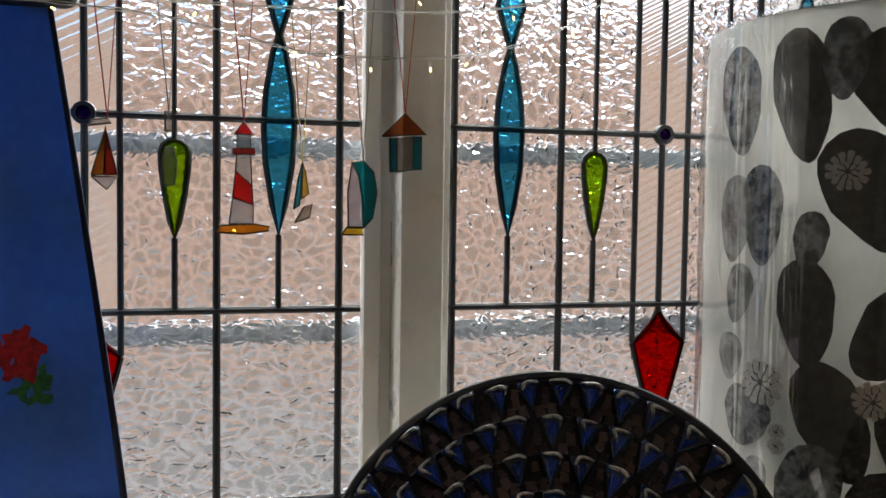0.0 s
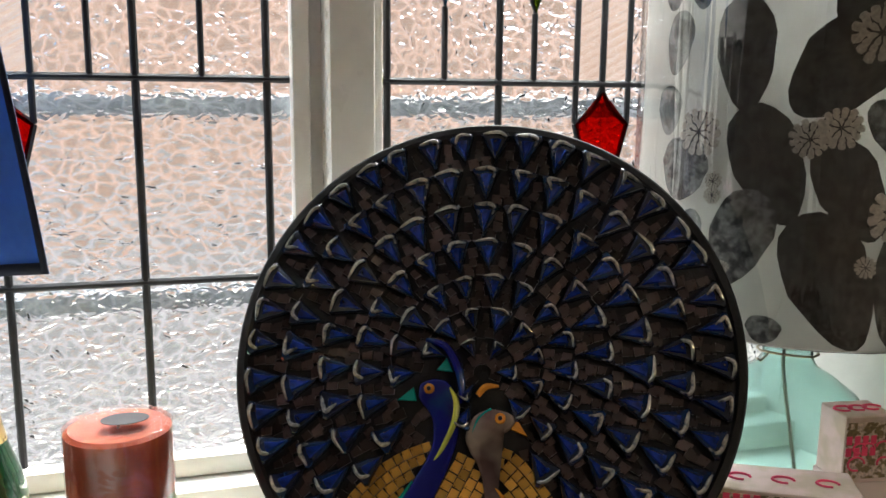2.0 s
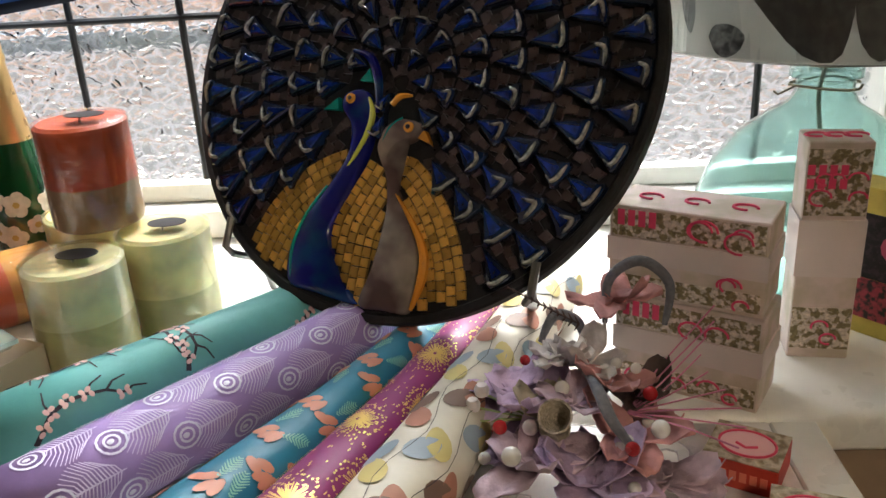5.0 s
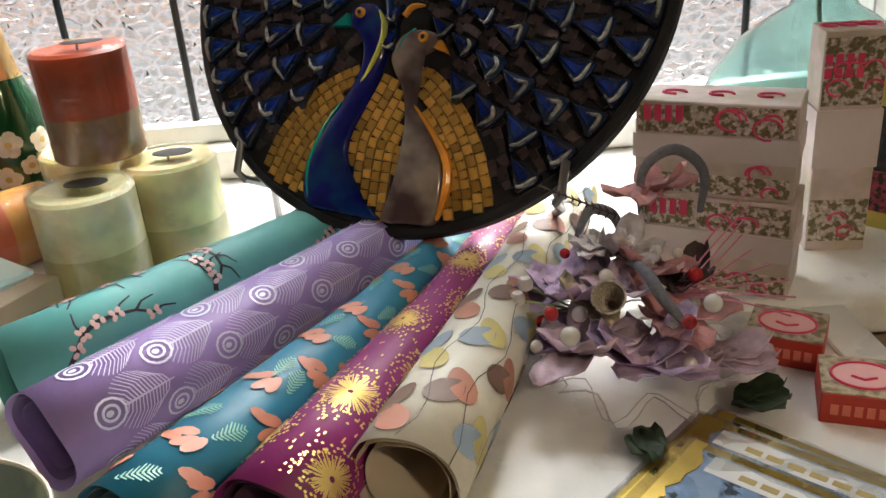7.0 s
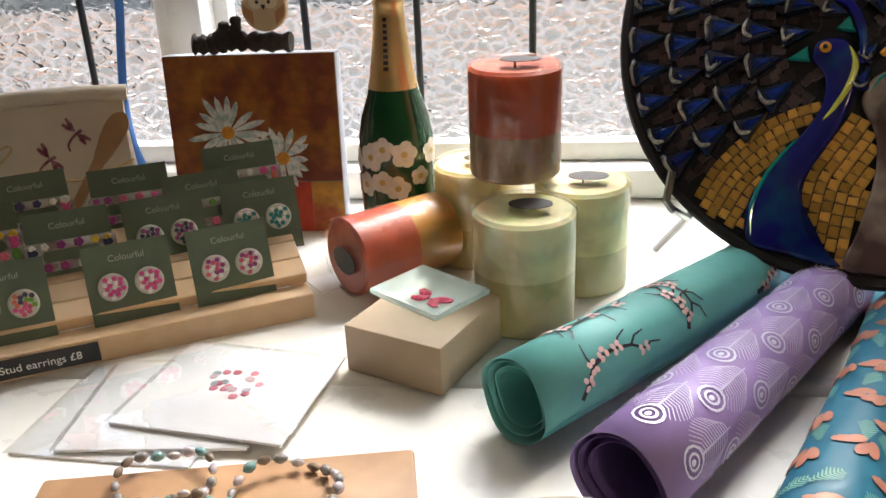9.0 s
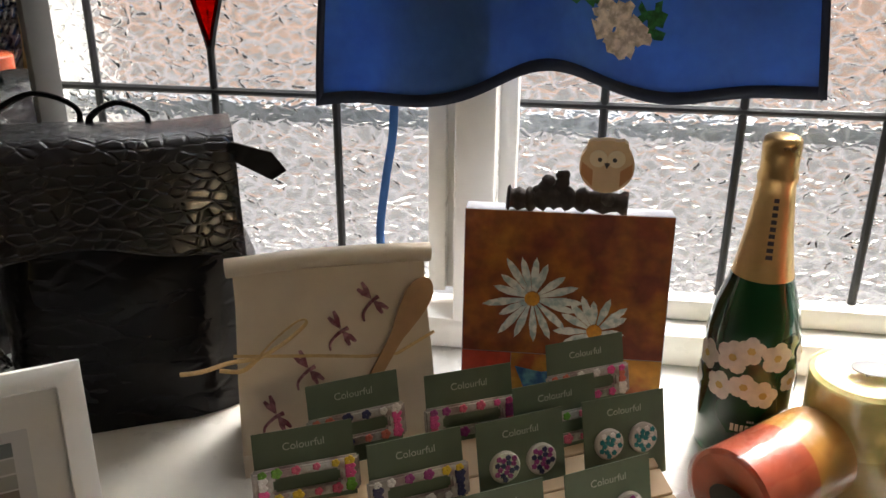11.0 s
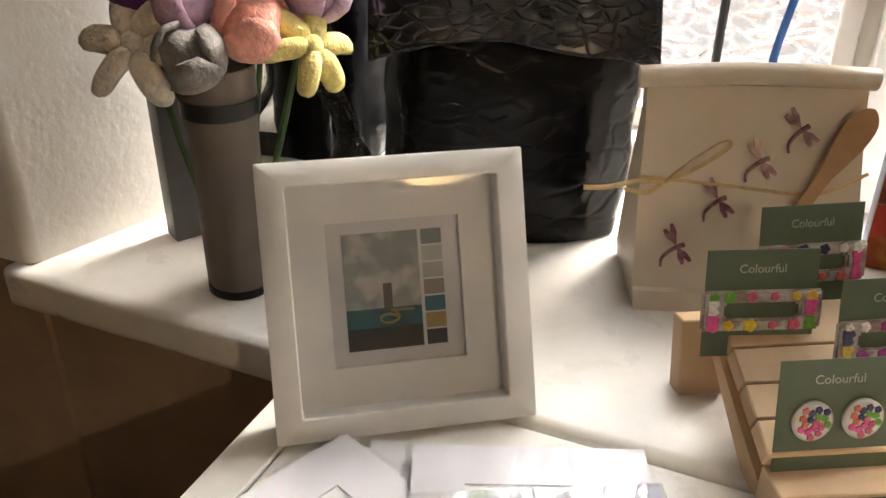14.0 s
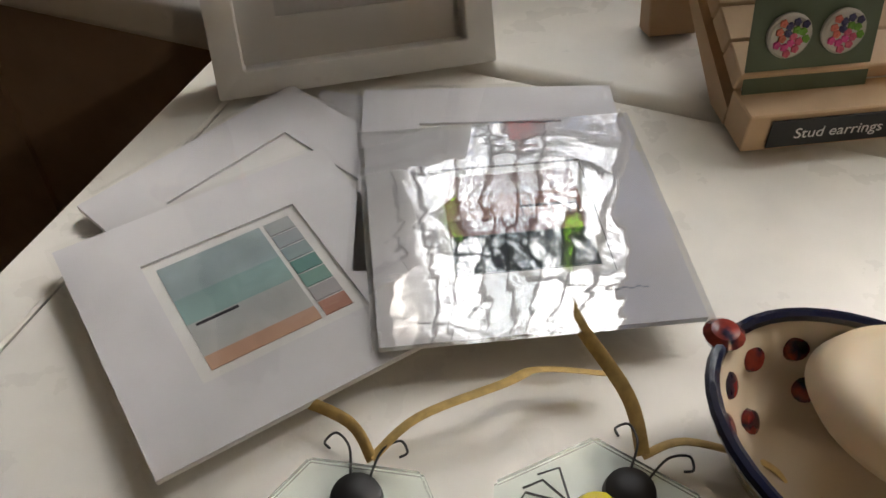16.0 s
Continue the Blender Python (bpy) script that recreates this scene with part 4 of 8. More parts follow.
def bursts(root, at, r, length, rnd):
    gold = []
    spots = [(-0.03, 0.05), (0.035, 0.03), (0.008, 0.1), (-0.045, 0.15), (0.045, 0.155), (-0.005, 0.21), (0.04, 0.26), (-0.04, 0.27), (0.005, 0.33), (0.045, 0.385), (-0.04, 0.39), (0.0, 0.45)]
    for s, v in spots:
        R = rnd.uniform(0.026, 0.033)
        for q in range(84):
            t = q * 0.0748 + rnd.uniform(-0.05, 0.05)
            b = R * rnd.uniform(0.55, 1.0)
            gold.append(stroke(s + 0.002 * math.sin(t), v + 0.002 * math.cos(t), s + b * 0.7 * math.sin(t), v + b * 0.7 * math.cos(t), 0.0005, 0.0004))
            gold.append(oval(s + b * math.sin(t), v + b * math.cos(t), 0.0012, 0.0012, 0, 5))
    for q in range(760):
        s, v = rnd.uniform(-0.075, 0.075), rnd.uniform(0.005, length - 0.01)
        gold.append(stroke(s, v, s + 0.0003, v + rnd.uniform(0.0015, 0.004), 0.0007, 0.0005))
    printed(root, "gold_print", GOLD_INK, gold, at, r, "gold dandelion print")


def leaves(root, at, r, length, rnd):
    groups, lines = [[], [], [], []], []
    for k in range(-3, 4):
        s0 = k * 0.03
        lines += bend([(s0 + 0.006 * math.sin(q * 1.1 + k), q * length / 24) for q in range(24)], 0.0003, 0.0003)
        for i in range(13):
            sg = 1 if (i + k) % 2 else -1
            v = 0.02 + i * 0.036 + 0.012 * (k % 3)
            if v < length - 0.02:
                groups[(i * 3 + k * 5) % 4].append(oval(s0 + sg * 0.011, v, 0.0168, 0.0112, 1.5708 - sg * 0.55, 14, 0.3))
    cols = ((0.4, 0.17, 0.11), (0.27, 0.33, 0.38), (0.55, 0.45, 0.16), (0.17, 0.1, 0.07))
    for nm, c, g in zip(("terracotta", "grey-blue", "mustard", "brown"), cols, groups):
        printed(root, "leaf_print", mat(nm + "_leaf_ink", c, 0.5, vary=0.1), g, at, r, nm + " leaf print", True)
    printed(root, "stem_print", INK, lines, at, r, "thin stem print")


def rolls():
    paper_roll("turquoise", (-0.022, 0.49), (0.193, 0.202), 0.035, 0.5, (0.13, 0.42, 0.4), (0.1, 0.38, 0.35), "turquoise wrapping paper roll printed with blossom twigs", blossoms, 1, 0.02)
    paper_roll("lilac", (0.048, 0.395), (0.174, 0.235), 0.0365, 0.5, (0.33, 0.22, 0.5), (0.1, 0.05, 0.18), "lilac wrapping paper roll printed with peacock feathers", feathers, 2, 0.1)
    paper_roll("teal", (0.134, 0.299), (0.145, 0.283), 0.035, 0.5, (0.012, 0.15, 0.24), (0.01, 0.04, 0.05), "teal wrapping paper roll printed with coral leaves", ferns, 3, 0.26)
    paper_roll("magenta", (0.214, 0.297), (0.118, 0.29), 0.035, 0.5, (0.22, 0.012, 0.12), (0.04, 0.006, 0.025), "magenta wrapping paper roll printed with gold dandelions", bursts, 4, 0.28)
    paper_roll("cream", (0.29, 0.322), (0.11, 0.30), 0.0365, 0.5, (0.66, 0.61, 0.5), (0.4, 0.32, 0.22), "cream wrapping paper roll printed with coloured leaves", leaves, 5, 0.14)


# ---- candles, bottle and painted canvas ----
def candle(x, y, z, r, h, top, low, split, label, m=None, streak=None):
    c = thing("pillar_candle", m if m is not None else Matrix.Translation((x, y, z)), label, "candle", "pillar candles")
    def wax(nm, col):
        return mat(nm, col, 0.45, vary=0.14, scale=35, sub=0.35, second=[v * 0.8 for v in col], mix_scale=25)
    bm = bmesh.new()
    lathe(bm, [(0, 0.0), (r - 0.003, 0.0), (r, 0.003), (r, h * split)], 48)
    part("lower_layer", bm, wax(label[:6] + "_low_wax", low), c)
    bm = bmesh.new()
    lathe(bm, [(r, h * split), (r, h - 0.004), (r - 0.004, h - 0.001), (r * 0.6, h - 0.003), (0, h - 0.004)], 48)
    part("upper_layer", bm, wax(label[:6] + "_up_wax", top), c)
    bm = bmesh.new()
    tube(bm, [(0, 0, h - 0.004), (0.001, 0, h + 0.004)], 0.0012, 6)
    part("wick", bm, PAPER, c)
    bm = bmesh.new()
    R = r + 0.0012
    lathe(bm, [(R, 0.002), (R, h * 0.5), (R, h), (R - 0.004, h + 0.0028), (R * 0.5, h + 0.0012), (0, h + 0.0022)], 40, wobble=lambda a, zz: 0.012 * math.sin(9 * a + zz * 60) * math.sin(4 * a) ** 2)
    f = part("film_wrap", bm, FILM, c, "clear plastic wrapping")
    f.visible_shadow = False
    bm = bmesh.new()
    lathe(bm, [(0, 0.0), (0.021, 0.0), (0.021, 0.0006), (0, 0.0006)], 24, Matrix.Translation((0.006, 0.0, h + 0.0042)) @ Matrix.Diagonal((1, 0.7, 1, 1)))
    part("label_sticker", bm, BLACK, c, "black oval sticker")
    return c


def candles():
    candle(-0.017, 0.694, SILL, 0.0485, 0.115, (0.74, 0.68, 0.38), (0.55, 0.48, 0.22), 0.5, "yellow and green layered pillar candle in clear wrap")
    candle(0.041, 0.783, SILL, 0.0485, 0.113, (0.78, 0.7, 0.36), (0.55, 0.5, 0.24), 0.42, "pale yellow pillar candle in clear wrap")
    candle(-0.072, 0.85, SILL, 0.0485, 0.113, (0.78, 0.66, 0.3), (0.65, 0.5, 0.2), 0.42, "honey yellow pillar candle in clear wrap")
    candle(-0.028, 0.79, SILL + 0.1195, 0.0465, 0.112, (0.46, 0.075, 0.02), (0.3, 0.17, 0.065), 0.42, "orange and brown pillar candle stacked on top")
    m = Matrix.Translation((-0.112, 0.823, SILL + 0.0435)) @ Vector((-0.73, -0.68, 0)).to_track_quat("Z", "Y").to_matrix().to_4x4()
    candle(0, 0, 0, 0.042, 0.125, (0.46, 0.085, 0.035), (0.5, 0.24, 0.05), 0.45, "orange and amber pillar candle lying on its side", m)


BOTTLE_PROF = [(0, 0.002), (0.036, 0.0), (0.0425, 0.004), (0.0435, 0.012), (0.0445, 0.06), (0.0445, 0.11), (0.043, 0.135), (0.0385, 0.158), (0.031, 0.18), (0.0255, 0.2), (0.021, 0.228), (0.017, 0.265), (0.0158, 0.288)]


def bottle():
    b = thing("champagne_bottle", Matrix.Translation((-0.168, 0.888, SILL)), "green champagne bottle with gold foil and painted white flowers", "bottle")
    glass = mat("dark_green_glass", (0.006, 0.05, 0.018), 0.08, vary=0.1, coat=0.6, second=(0.004, 0.035, 0.012))
    foil = mat("gold_foil", (0.68, 0.46, 0.2), 0.32, metal=0.9, vary=0.1, bump=0.25, bump_scale=120)
    bm = bmesh.new()
    lathe(bm, BOTTLE_PROF, 48)
    part("body", bm, glass, b, "dark green glass", angle=60)
    bm = bmesh.new()
    lathe(bm, [(0.0285, 0.19), (0.0262, 0.2005), (0.0217, 0.2285), (0.0177, 0.2655), (0.0166, 0.278), (0.0178, 0.281), (0.0178, 0.286), (0.0164, 0.289), (0.0166, 0.3), (0.0172, 0.312), (0.016, 0.319), (0.012, 0.3215), (0, 0.322)], 40, wobble=lambda a, z: 0.008 * math.sin(11 * a + 70 * z) * max(0, (z - 0.27) * 20))
    part("foil", bm, foil, b, "crinkled gold foil", angle=60)
    xs, rs = [p[1] for p in BOTTLE_PROF], [p[0] for p in BOTTLE_PROF]
    def on(a, z, off=0.0006):
        r = float(np.interp(z, xs, rs)) + off
        return (r * math.sin(a), -r * math.cos(a), z)
    rnd = random.Random(3)
    petals, hearts, stems = [], [], []
    bm = bmesh.new()
    for a0, z0, R in ((-0.55, 0.118, 0.016), (-0.2, 0.128, 0.013), (0.35, 0.122, 0.015), (-0.75, 0.085, 0.014), (-0.25, 0.09, 0.013), (0.15, 0.083, 0.014), (0.75, 0.095, 0.011), (1.2, 0.12, 0.014), (-1.2, 0.11, 0.015), (1.5, 0.08, 0.013), (-1.6, 0.08, 0.013), (2.3, 0.11, 0.014), (-2.4, 0.1, 0.014)):
        for k in range(5):
            t = k * 1.2566 + rnd.random() * 0.3
            cx, cz = a0 + 0.55 * R / 0.044 * math.sin(t), z0 + 0.55 * R * math.cos(t)
            vs = [bm.verts.new(on(cx + 0.52 * R / 0.044 * math.cos(q * 0.698), cz + 0.52 * R * math.sin(q * 0.698), 0.0007 + 0.0001 * k)) for q in range(9)]
            bm.faces.new(vs)
        vs = [bm.verts.new(on(a0 + 0.004 / 0.044 * math.cos(q), z0 + 0.004 * math.sin(q), 0.0016)) for q in (0, 1.05, 2.1, 3.14, 4.2, 5.2)]
        bm.faces.new(vs).material_index = 1
    bmesh.ops.recalc_face_normals(bm, faces=bm.faces)
    part("flower_print", bm, [mat("white_enamel", (0.66, 0.6, 0.54), 0.35, vary=0.15, scale=120), mat("ochre_enamel", (0.5, 0.35, 0.1), 0.4)], b, "white enamel anemones")
    bm = bmesh.new()
    for z, w, h, a0 in ((0.052, 0.16, 0.0022, 0.0), (0.041, 0.7, 0.008, -0.05), (0.029, 0.62, 0.006, 0.0), (0.018, 0.3, 0.002, 0.0)):
        n = max(3, int(w / 0.09))
        for i in range(n):
            a = a0 - w / 2 + w * i / n
            vs = [bm.verts.new(on(a + da * w / n * 0.7, z + dz)) for da, dz in ((0, 0), (1, 0), (1, h), (0, h))]
            bm.faces.new(vs)
    for i in range(9):     # upright lettering bars on the foil
        z = 0.212 + i * 0.0065
        vs = [bm.verts.new(on(-0.1 + da, z + dz, 0.0016)) for da, dz in ((-0.12, 0), (0.12, 0), (0.12, 0.004), (-0.12, 0.004))]
        bm.faces.new(vs).material_index = 1
    bmesh.ops.recalc_face_normals(bm, faces=bm.faces)
    part("label_print", bm, [mat("pale_gold_print", (0.6, 0.55, 0.4), 0.4), INK], b, "pale lettering bars")


def painted_canvas():
    w, h = 0.212, 0.222
    m = Matrix.Translation((-0.35, 0.918, SILL)) @ Matrix.Rotation(radians(2), 4, "Z") @ Matrix.Rotation(radians(-5), 4, "X")
    c = thing("painted_canvas", m, "small canvas painted with white daisies in a blue pot", "painting")
    bm = bmesh.new()
    box(bm, w, 0.03, h, Matrix.Translation((0, 0.015, 0)), 0.002)
    part("stretched_canvas", bm, mat("grey_canvas_edge", (0.25, 0.26, 0.3), 0.8, vary=0.1, bump=0.3, bump_scale=500), c, "grey canvas edge")
    def quad(name, x0, z0, x1, z1, y, mt):
        bm = bmesh.new()
        box(bm, x1 - x0, 0.0008, z1 - z0, Matrix.Translation(((x0 + x1) / 2, y, z0)))
        part(name, bm, mt, c)
    ground = mat("russet_paint", (0.16, 0.03, 0.012), 0.5, vary=0.35, scale=60, bump=0.3, bump_scale=160, second=(0.33, 0.12, 0.015), mix_scale=22, mix_low=0.42, mix_high=0.66)
    quad("background_paint", -w / 2 + 0.001, 0.066, w / 2 - 0.001, h - 0.001, -0.0008, ground)
    ochre = mat("ochre_paint", (0.42, 0.2, 0.025), 0.5, vary=0.3, scale=70, bump=0.3, bump_scale=160, second=(0.3, 0.06, 0.012), mix_scale=25)
    red = mat("red_paint", (0.4, 0.035, 0.015), 0.5, vary=0.3, scale=70, bump=0.3, bump_scale=160, second=(0.3, 0.02, 0.01))
    quad("red_patch", -w / 2 + 0.001, 0.033, -0.053, 0.065, -0.0008, red)
    quad("ochre_patch", -0.0525, 0.001, 0.03, 0.065, -0.0008, ochre)
    quad("red_patch", 0.0305, 0.001, 0.065, 0.065, -0.0008, red)
    quad("ochre_patch", 0.0655, 0.001, w / 2 - 0.001, 0.065, -0.0008, ochre)
    quad("ochre_patch", -w / 2 + 0.001, 0.001, -0.053, 0.0325, -0.0008, ochre)
    white = mat("white_impasto", (0.66, 0.68, 0.66), 0.4, vary=0.15, scale=200, bump=0.5, bump_scale=300, second=(0.35, 0.45, 0.47), mix_scale=120)
    rnd = random.Random(8)
    for fx, fz, R, n in ((-0.033, 0.128, 0.05, 17), (0.033, 0.095, 0.04, 16)):
        bm = bmesh.new()
        for k in range(n):
            t = 2 * math.pi * k / n + rnd.uniform(-0.1, 0.1)
            L = R * rnd.uniform(0.75, 1.08)
            pts = [(0.008, -0.0012), (L * 0.6, -0.0042), (L * 0.86, -0.003), (L, 0.0), (L * 0.86, 0.003), (L * 0.6, 0.0042), (0.008, 0.0012)]
            prism(bm, pts, 0.0012, xz(fx, -0.0012, fz) @ Matrix.Rotation(t, 4, "Z"))
        part("daisy_petals", bm, white, c, "thick white paint petals")
        bm = bmesh.new()
        lathe(bm, [(0.0085, 0), (0.008, 0.0025), (0.004, 0.0034), (0, 0.0034)], 14, xz(fx, -0.0012, fz))
        part("daisy_heart", bm, mat("orange_impasto", (0.6, 0.25, 0.02), 0.45, vary=0.3, scale=200), c, "orange paint heart")
    bm = bmesh.new()
    prism(bm, [(-0.048, 0.05), (-0.02, 0.045), (0.008, 0.05), (-0.002, 0.022), (-0.002, 0.002), (-0.036, 0.002), (-0.036, 0.022)][::-1], 0.001, xz(0, -0.0012, 0))
    bmesh.ops.recalc_face_normals(bm, faces=bm.faces)
    part("pot_paint", bm, mat("blue_paint", (0.02, 0.09, 0.25), 0.45, vary=0.3, scale=90, second=(0.1, 0.3, 0.4), mix_scale=60), c, "blue painted pot")


def driftwood():
    rnd = random.Random(12)
    bark = mat("dark_bark", (0.035, 0.026, 0.024), 0.9, vary=0.4, scale=120, bump=0.9, bump_scale=130)
    d = thing("driftwood_perch", Matrix.Translation((-0.352, 0.934, SILL + 0.2225)), "knobbly dark driftwood resting on the canvas", "driftwood")
    bm = bmesh.new()
    pts = [(-0.062, 0.0, 0.012), (-0.04, 0.002, 0.011), (-0.015, -0.002, 0.015), (0.015, 0.002, 0.013), (0.058, 0.0, 0.012)]
    cv = curve(pts, 7)
    tube(bm, cv, [0.011 * (1 + 0.28 * math.sin(i * 1.9) * rnd.uniform(0.5, 1)) for i in range(len(cv))], 12)
    for p, q in (((-0.032, 0, 0.018), (-0.02, -0.003, 0.036)), ((-0.012, 0, 0.02), (-0.008, 0.003, 0.042)), ((0.02, 0, 0.015), (0.04, -0.012, 0.018))):
        tube(bm, curve([p, ((p[0] + q[0]) / 2 + 0.003, p[1], (p[2] + q[2]) / 2), q], 4), [0.007, 0.008, 0.0065, 0.007, 0.0072, 0.006, 0.0075, 0.0068, 0.005], 8)
    part("branch", bm, bark, d, angle=70)
    o = thing("wooden_owl", Matrix.Translation((-0.318, 0.925, SILL + 0.2495)), "round pale wooden owl with painted face on driftwood", "ornament")
    pale = mat("pale_wood_slice", (0.6, 0.44, 0.27), 0.6, vary=0.1, scale=60)
    bm = bmesh.new()
    out = []
    for i in range(36):
        a = 2 * math.pi * i / 36
        r = 0.0262
        if 0.85 < a < 1.15 or 2.0 < a < 2.3:
            r = 0.0295
        out.append((r * math.cos(a), 0.026 + r * math.sin(a)))
    prism(bm, out, 0.012, xz(0, 0.006, 0))
    bmesh.ops.recalc_face_normals(bm, faces=bm.faces)
    part("body", bm, pale, o)
    for s in (-1, 1):
        bm = bmesh.new()
        lathe(bm, [(0.0085, 0), (0.0085, 0.0008), (0, 0.0008)], 18, xz(s * 0.0085, -0.006, 0.034))
        part("eye", bm, mat("cream_paper", (0.72, 0.64, 0.48), 0.7), o, "cream eye disc")
        bm = bmesh.new()
        lathe(bm, [(0.0022, 0), (0.002, 0.0006), (0, 0.0007)], 10, xz(s * 0.007, -0.0069, 0.033))
        part("pupil", bm, BLACK, o)
        bm = bmesh.new()
        prism(bm, [(s * 0.013, 0.006), (s * 0.0245, 0.018), (s * 0.024, 0.03), (s * 0.013, 0.022)][::s], 0.0008, xz(0, -0.006, 0))
        bmesh.ops.recalc_face_normals(bm, faces=bm.faces)
        part("wing", bm, mat("tan_wing", (0.42, 0.2, 0.08), 0.6), o, "tan painted wing")
    bm = bmesh.new()
    prism(bm, [(-0.003, 0.03), (0.0, 0.024), (0.003, 0.03)], 0.001, xz(0, -0.006, 0))
    part("beak", bm, BLACK, o)


# ---- lamp with a glass base ----
def table_lamp():
    cx, cy = 0.752, 0.865
    lamp = thing("table_lamp", Matrix.Translation((cx, cy, SILL)), "unlit lamp with aqua glass bottle base and cactus printed shade", "lamp")
    aqua = mat("aqua_bottle_glass", (0.72, 0.92, 0.89), 0.05, vary=0.05, trans=0.9, ior=1.2)
    bm = bmesh.new()
    prof = [(0.02, 0.0), (0.115, 0.002), (0.127, 0.012), (0.132, 0.05), (0.128, 0.09), (0.112, 0.13), (0.085, 0.165), (0.055, 0.188), (0.036, 0.2), (0.03, 0.212), (0.03, 0.225), (0.037, 0.228), (0.037, 0.236), (0.029, 0.24)]
    lathe(bm, prof + [(r - 0.003, z) for r, z in prof[::-1][:-1]] + [(0.02, 0.003)], 48)
    g = part("glass_base", bm, aqua, lamp, "aqua glass bottle base", angle=60)
    g.visible_shadow = False
    bm = bmesh.new()
    lathe(bm, [(0.0, 0.238), (0.018, 0.238), (0.018, 0.262), (0.01, 0.266), (0.01, 0.29), (0.016, 0.292), (0.016, 0.31), (0, 0.31)], 20)
    part("fitting", bm, mat("aged_brass", (0.3, 0.25, 0.17), 0.4, metal=0.8), lamp, "aged brass fitting")
    bm = bmesh.new()
    tube(bm, curve([(0, 0, 0.24), (-0.005, 0, 0.2), (0.012, -0.005, 0.1), (0.03, -0.01, 0.01)], 6), 0.0025, 6)
    part("flex", bm, mat("twine", (0.25, 0.2, 0.14), 0.8), lamp, "twine flex inside the glass")
    bm = bmesh.new()
    tube(bm, [(0.036 * math.cos(i * 0.5), 0.036 * math.sin(i * 0.5), 0.219 + 0.002 * math.sin(i)) for i in range(13)], 0.0016, 6)
    tube(bm, [(-0.036, -0.01, 0.219), (-0.055, -0.02, 0.214), (-0.06, -0.02, 0.218)], 0.0012, 6)
    part("twine_collar", bm, mat("twine_tie", (0.3, 0.24, 0.16), 0.9), lamp, "knotted twine")
    R, z0, z1 = 0.19, 0.272, 0.89
    cloth = see_light(mat("ivory_shade_fabric", (0.88, 0.88, 0.85), 0.8, vary=0.05, bump=0.15, bump_scale=500), 0.66)
    bm = bmesh.new()
    lathe(bm, [(R, z0), (R, z1), (R - 0.002, z1), (R - 0.002, z0), (R, z0)], 72)
    part("shade", bm, cloth, lamp, "ivory drum shade")
    bm = bmesh.new()
    for z in (z0, z1):
        tube(bm, [((R - 0.003) * math.cos(i * 0.2618), (R - 0.003) * math.sin(i * 0.2618), z) for i in range(25)], 0.0022, 6)
    for k in range(3):
        tube(bm, [(0, 0, 0.3), ((R - 0.004) * math.cos(k * 2.09), (R - 0.004) * math.sin(k * 2.09), 0.3)], 0.002, 6)
    part("shade_ring", bm, STEEL, lamp, "steel shade rings")
    rnd = random.Random(21)
    def on(a, z, off):
        return ((R + off) * math.cos(a), (R + off) * math.sin(a), z)
    # three print tones; the palest also has window backlight put into its colour
    greys = [mat("charcoal_print", (0.085, 0.085, 0.08), 0.7, vary=0.6, scale=260, second=(0.03, 0.03, 0.03), mix_scale=90, mix_low=0.4, mix_high=0.62), mat("grey_print", (0.24, 0.25, 0.25), 0.75, vary=0.5, scale=160, second=(0.06, 0.062, 0.066), mix_scale=70), mat("pale_grey_print", (0.34, 0.36, 0.36), 0.75, vary=0.3, scale=110, second=(0.15, 0.16, 0.16), mix_scale=40)]
    greys[:] = [see_light(g, t) for g, t in zip(greys, (0.3, 0.4, 0.5))]

    def pad(a, z, h, w, lean, mi, k):
        """One cactus pad: an egg-shaped print narrow at its foot."""
        bm = bmesh.new()
        rim, off, rings = 20, 0.0006 + 0.00025 * k, []
        for f in (0.2, 0.4, 0.6, 0.8, 1.0):
            ring = []
            for i in range(rim):
                t = 2 * math.pi * i / rim
                y = h * (0.5 - 0.5 * math.cos(t))
                x = f * w * 0.5 * math.sin(t) * (0.62 + 0.42 * y / h) * (1 + 0.04 * math.sin(7 * t))
                y = h * 0.5 + f * (y - h * 0.5)
                ring.append(bm.verts.new(on(a + (x * math.cos(lean) + y * math.sin(lean)) / R, z + y * math.cos(lean) - x * math.sin(lean), off)))
            rings.append(ring)
        bm.faces.new(rings[0])
        for p, q in zip(rings, rings[1:]):
            for i in range(rim):
                bm.faces.new((p[i], p[(i + 1) % rim], q[(i + 1) % rim], q[i]))
        bmesh.ops.recalc_face_normals(bm, faces=bm.faces)
        part("cactus_print", bm, greys[mi], lamp, "printed cactus pad")
    k = 0
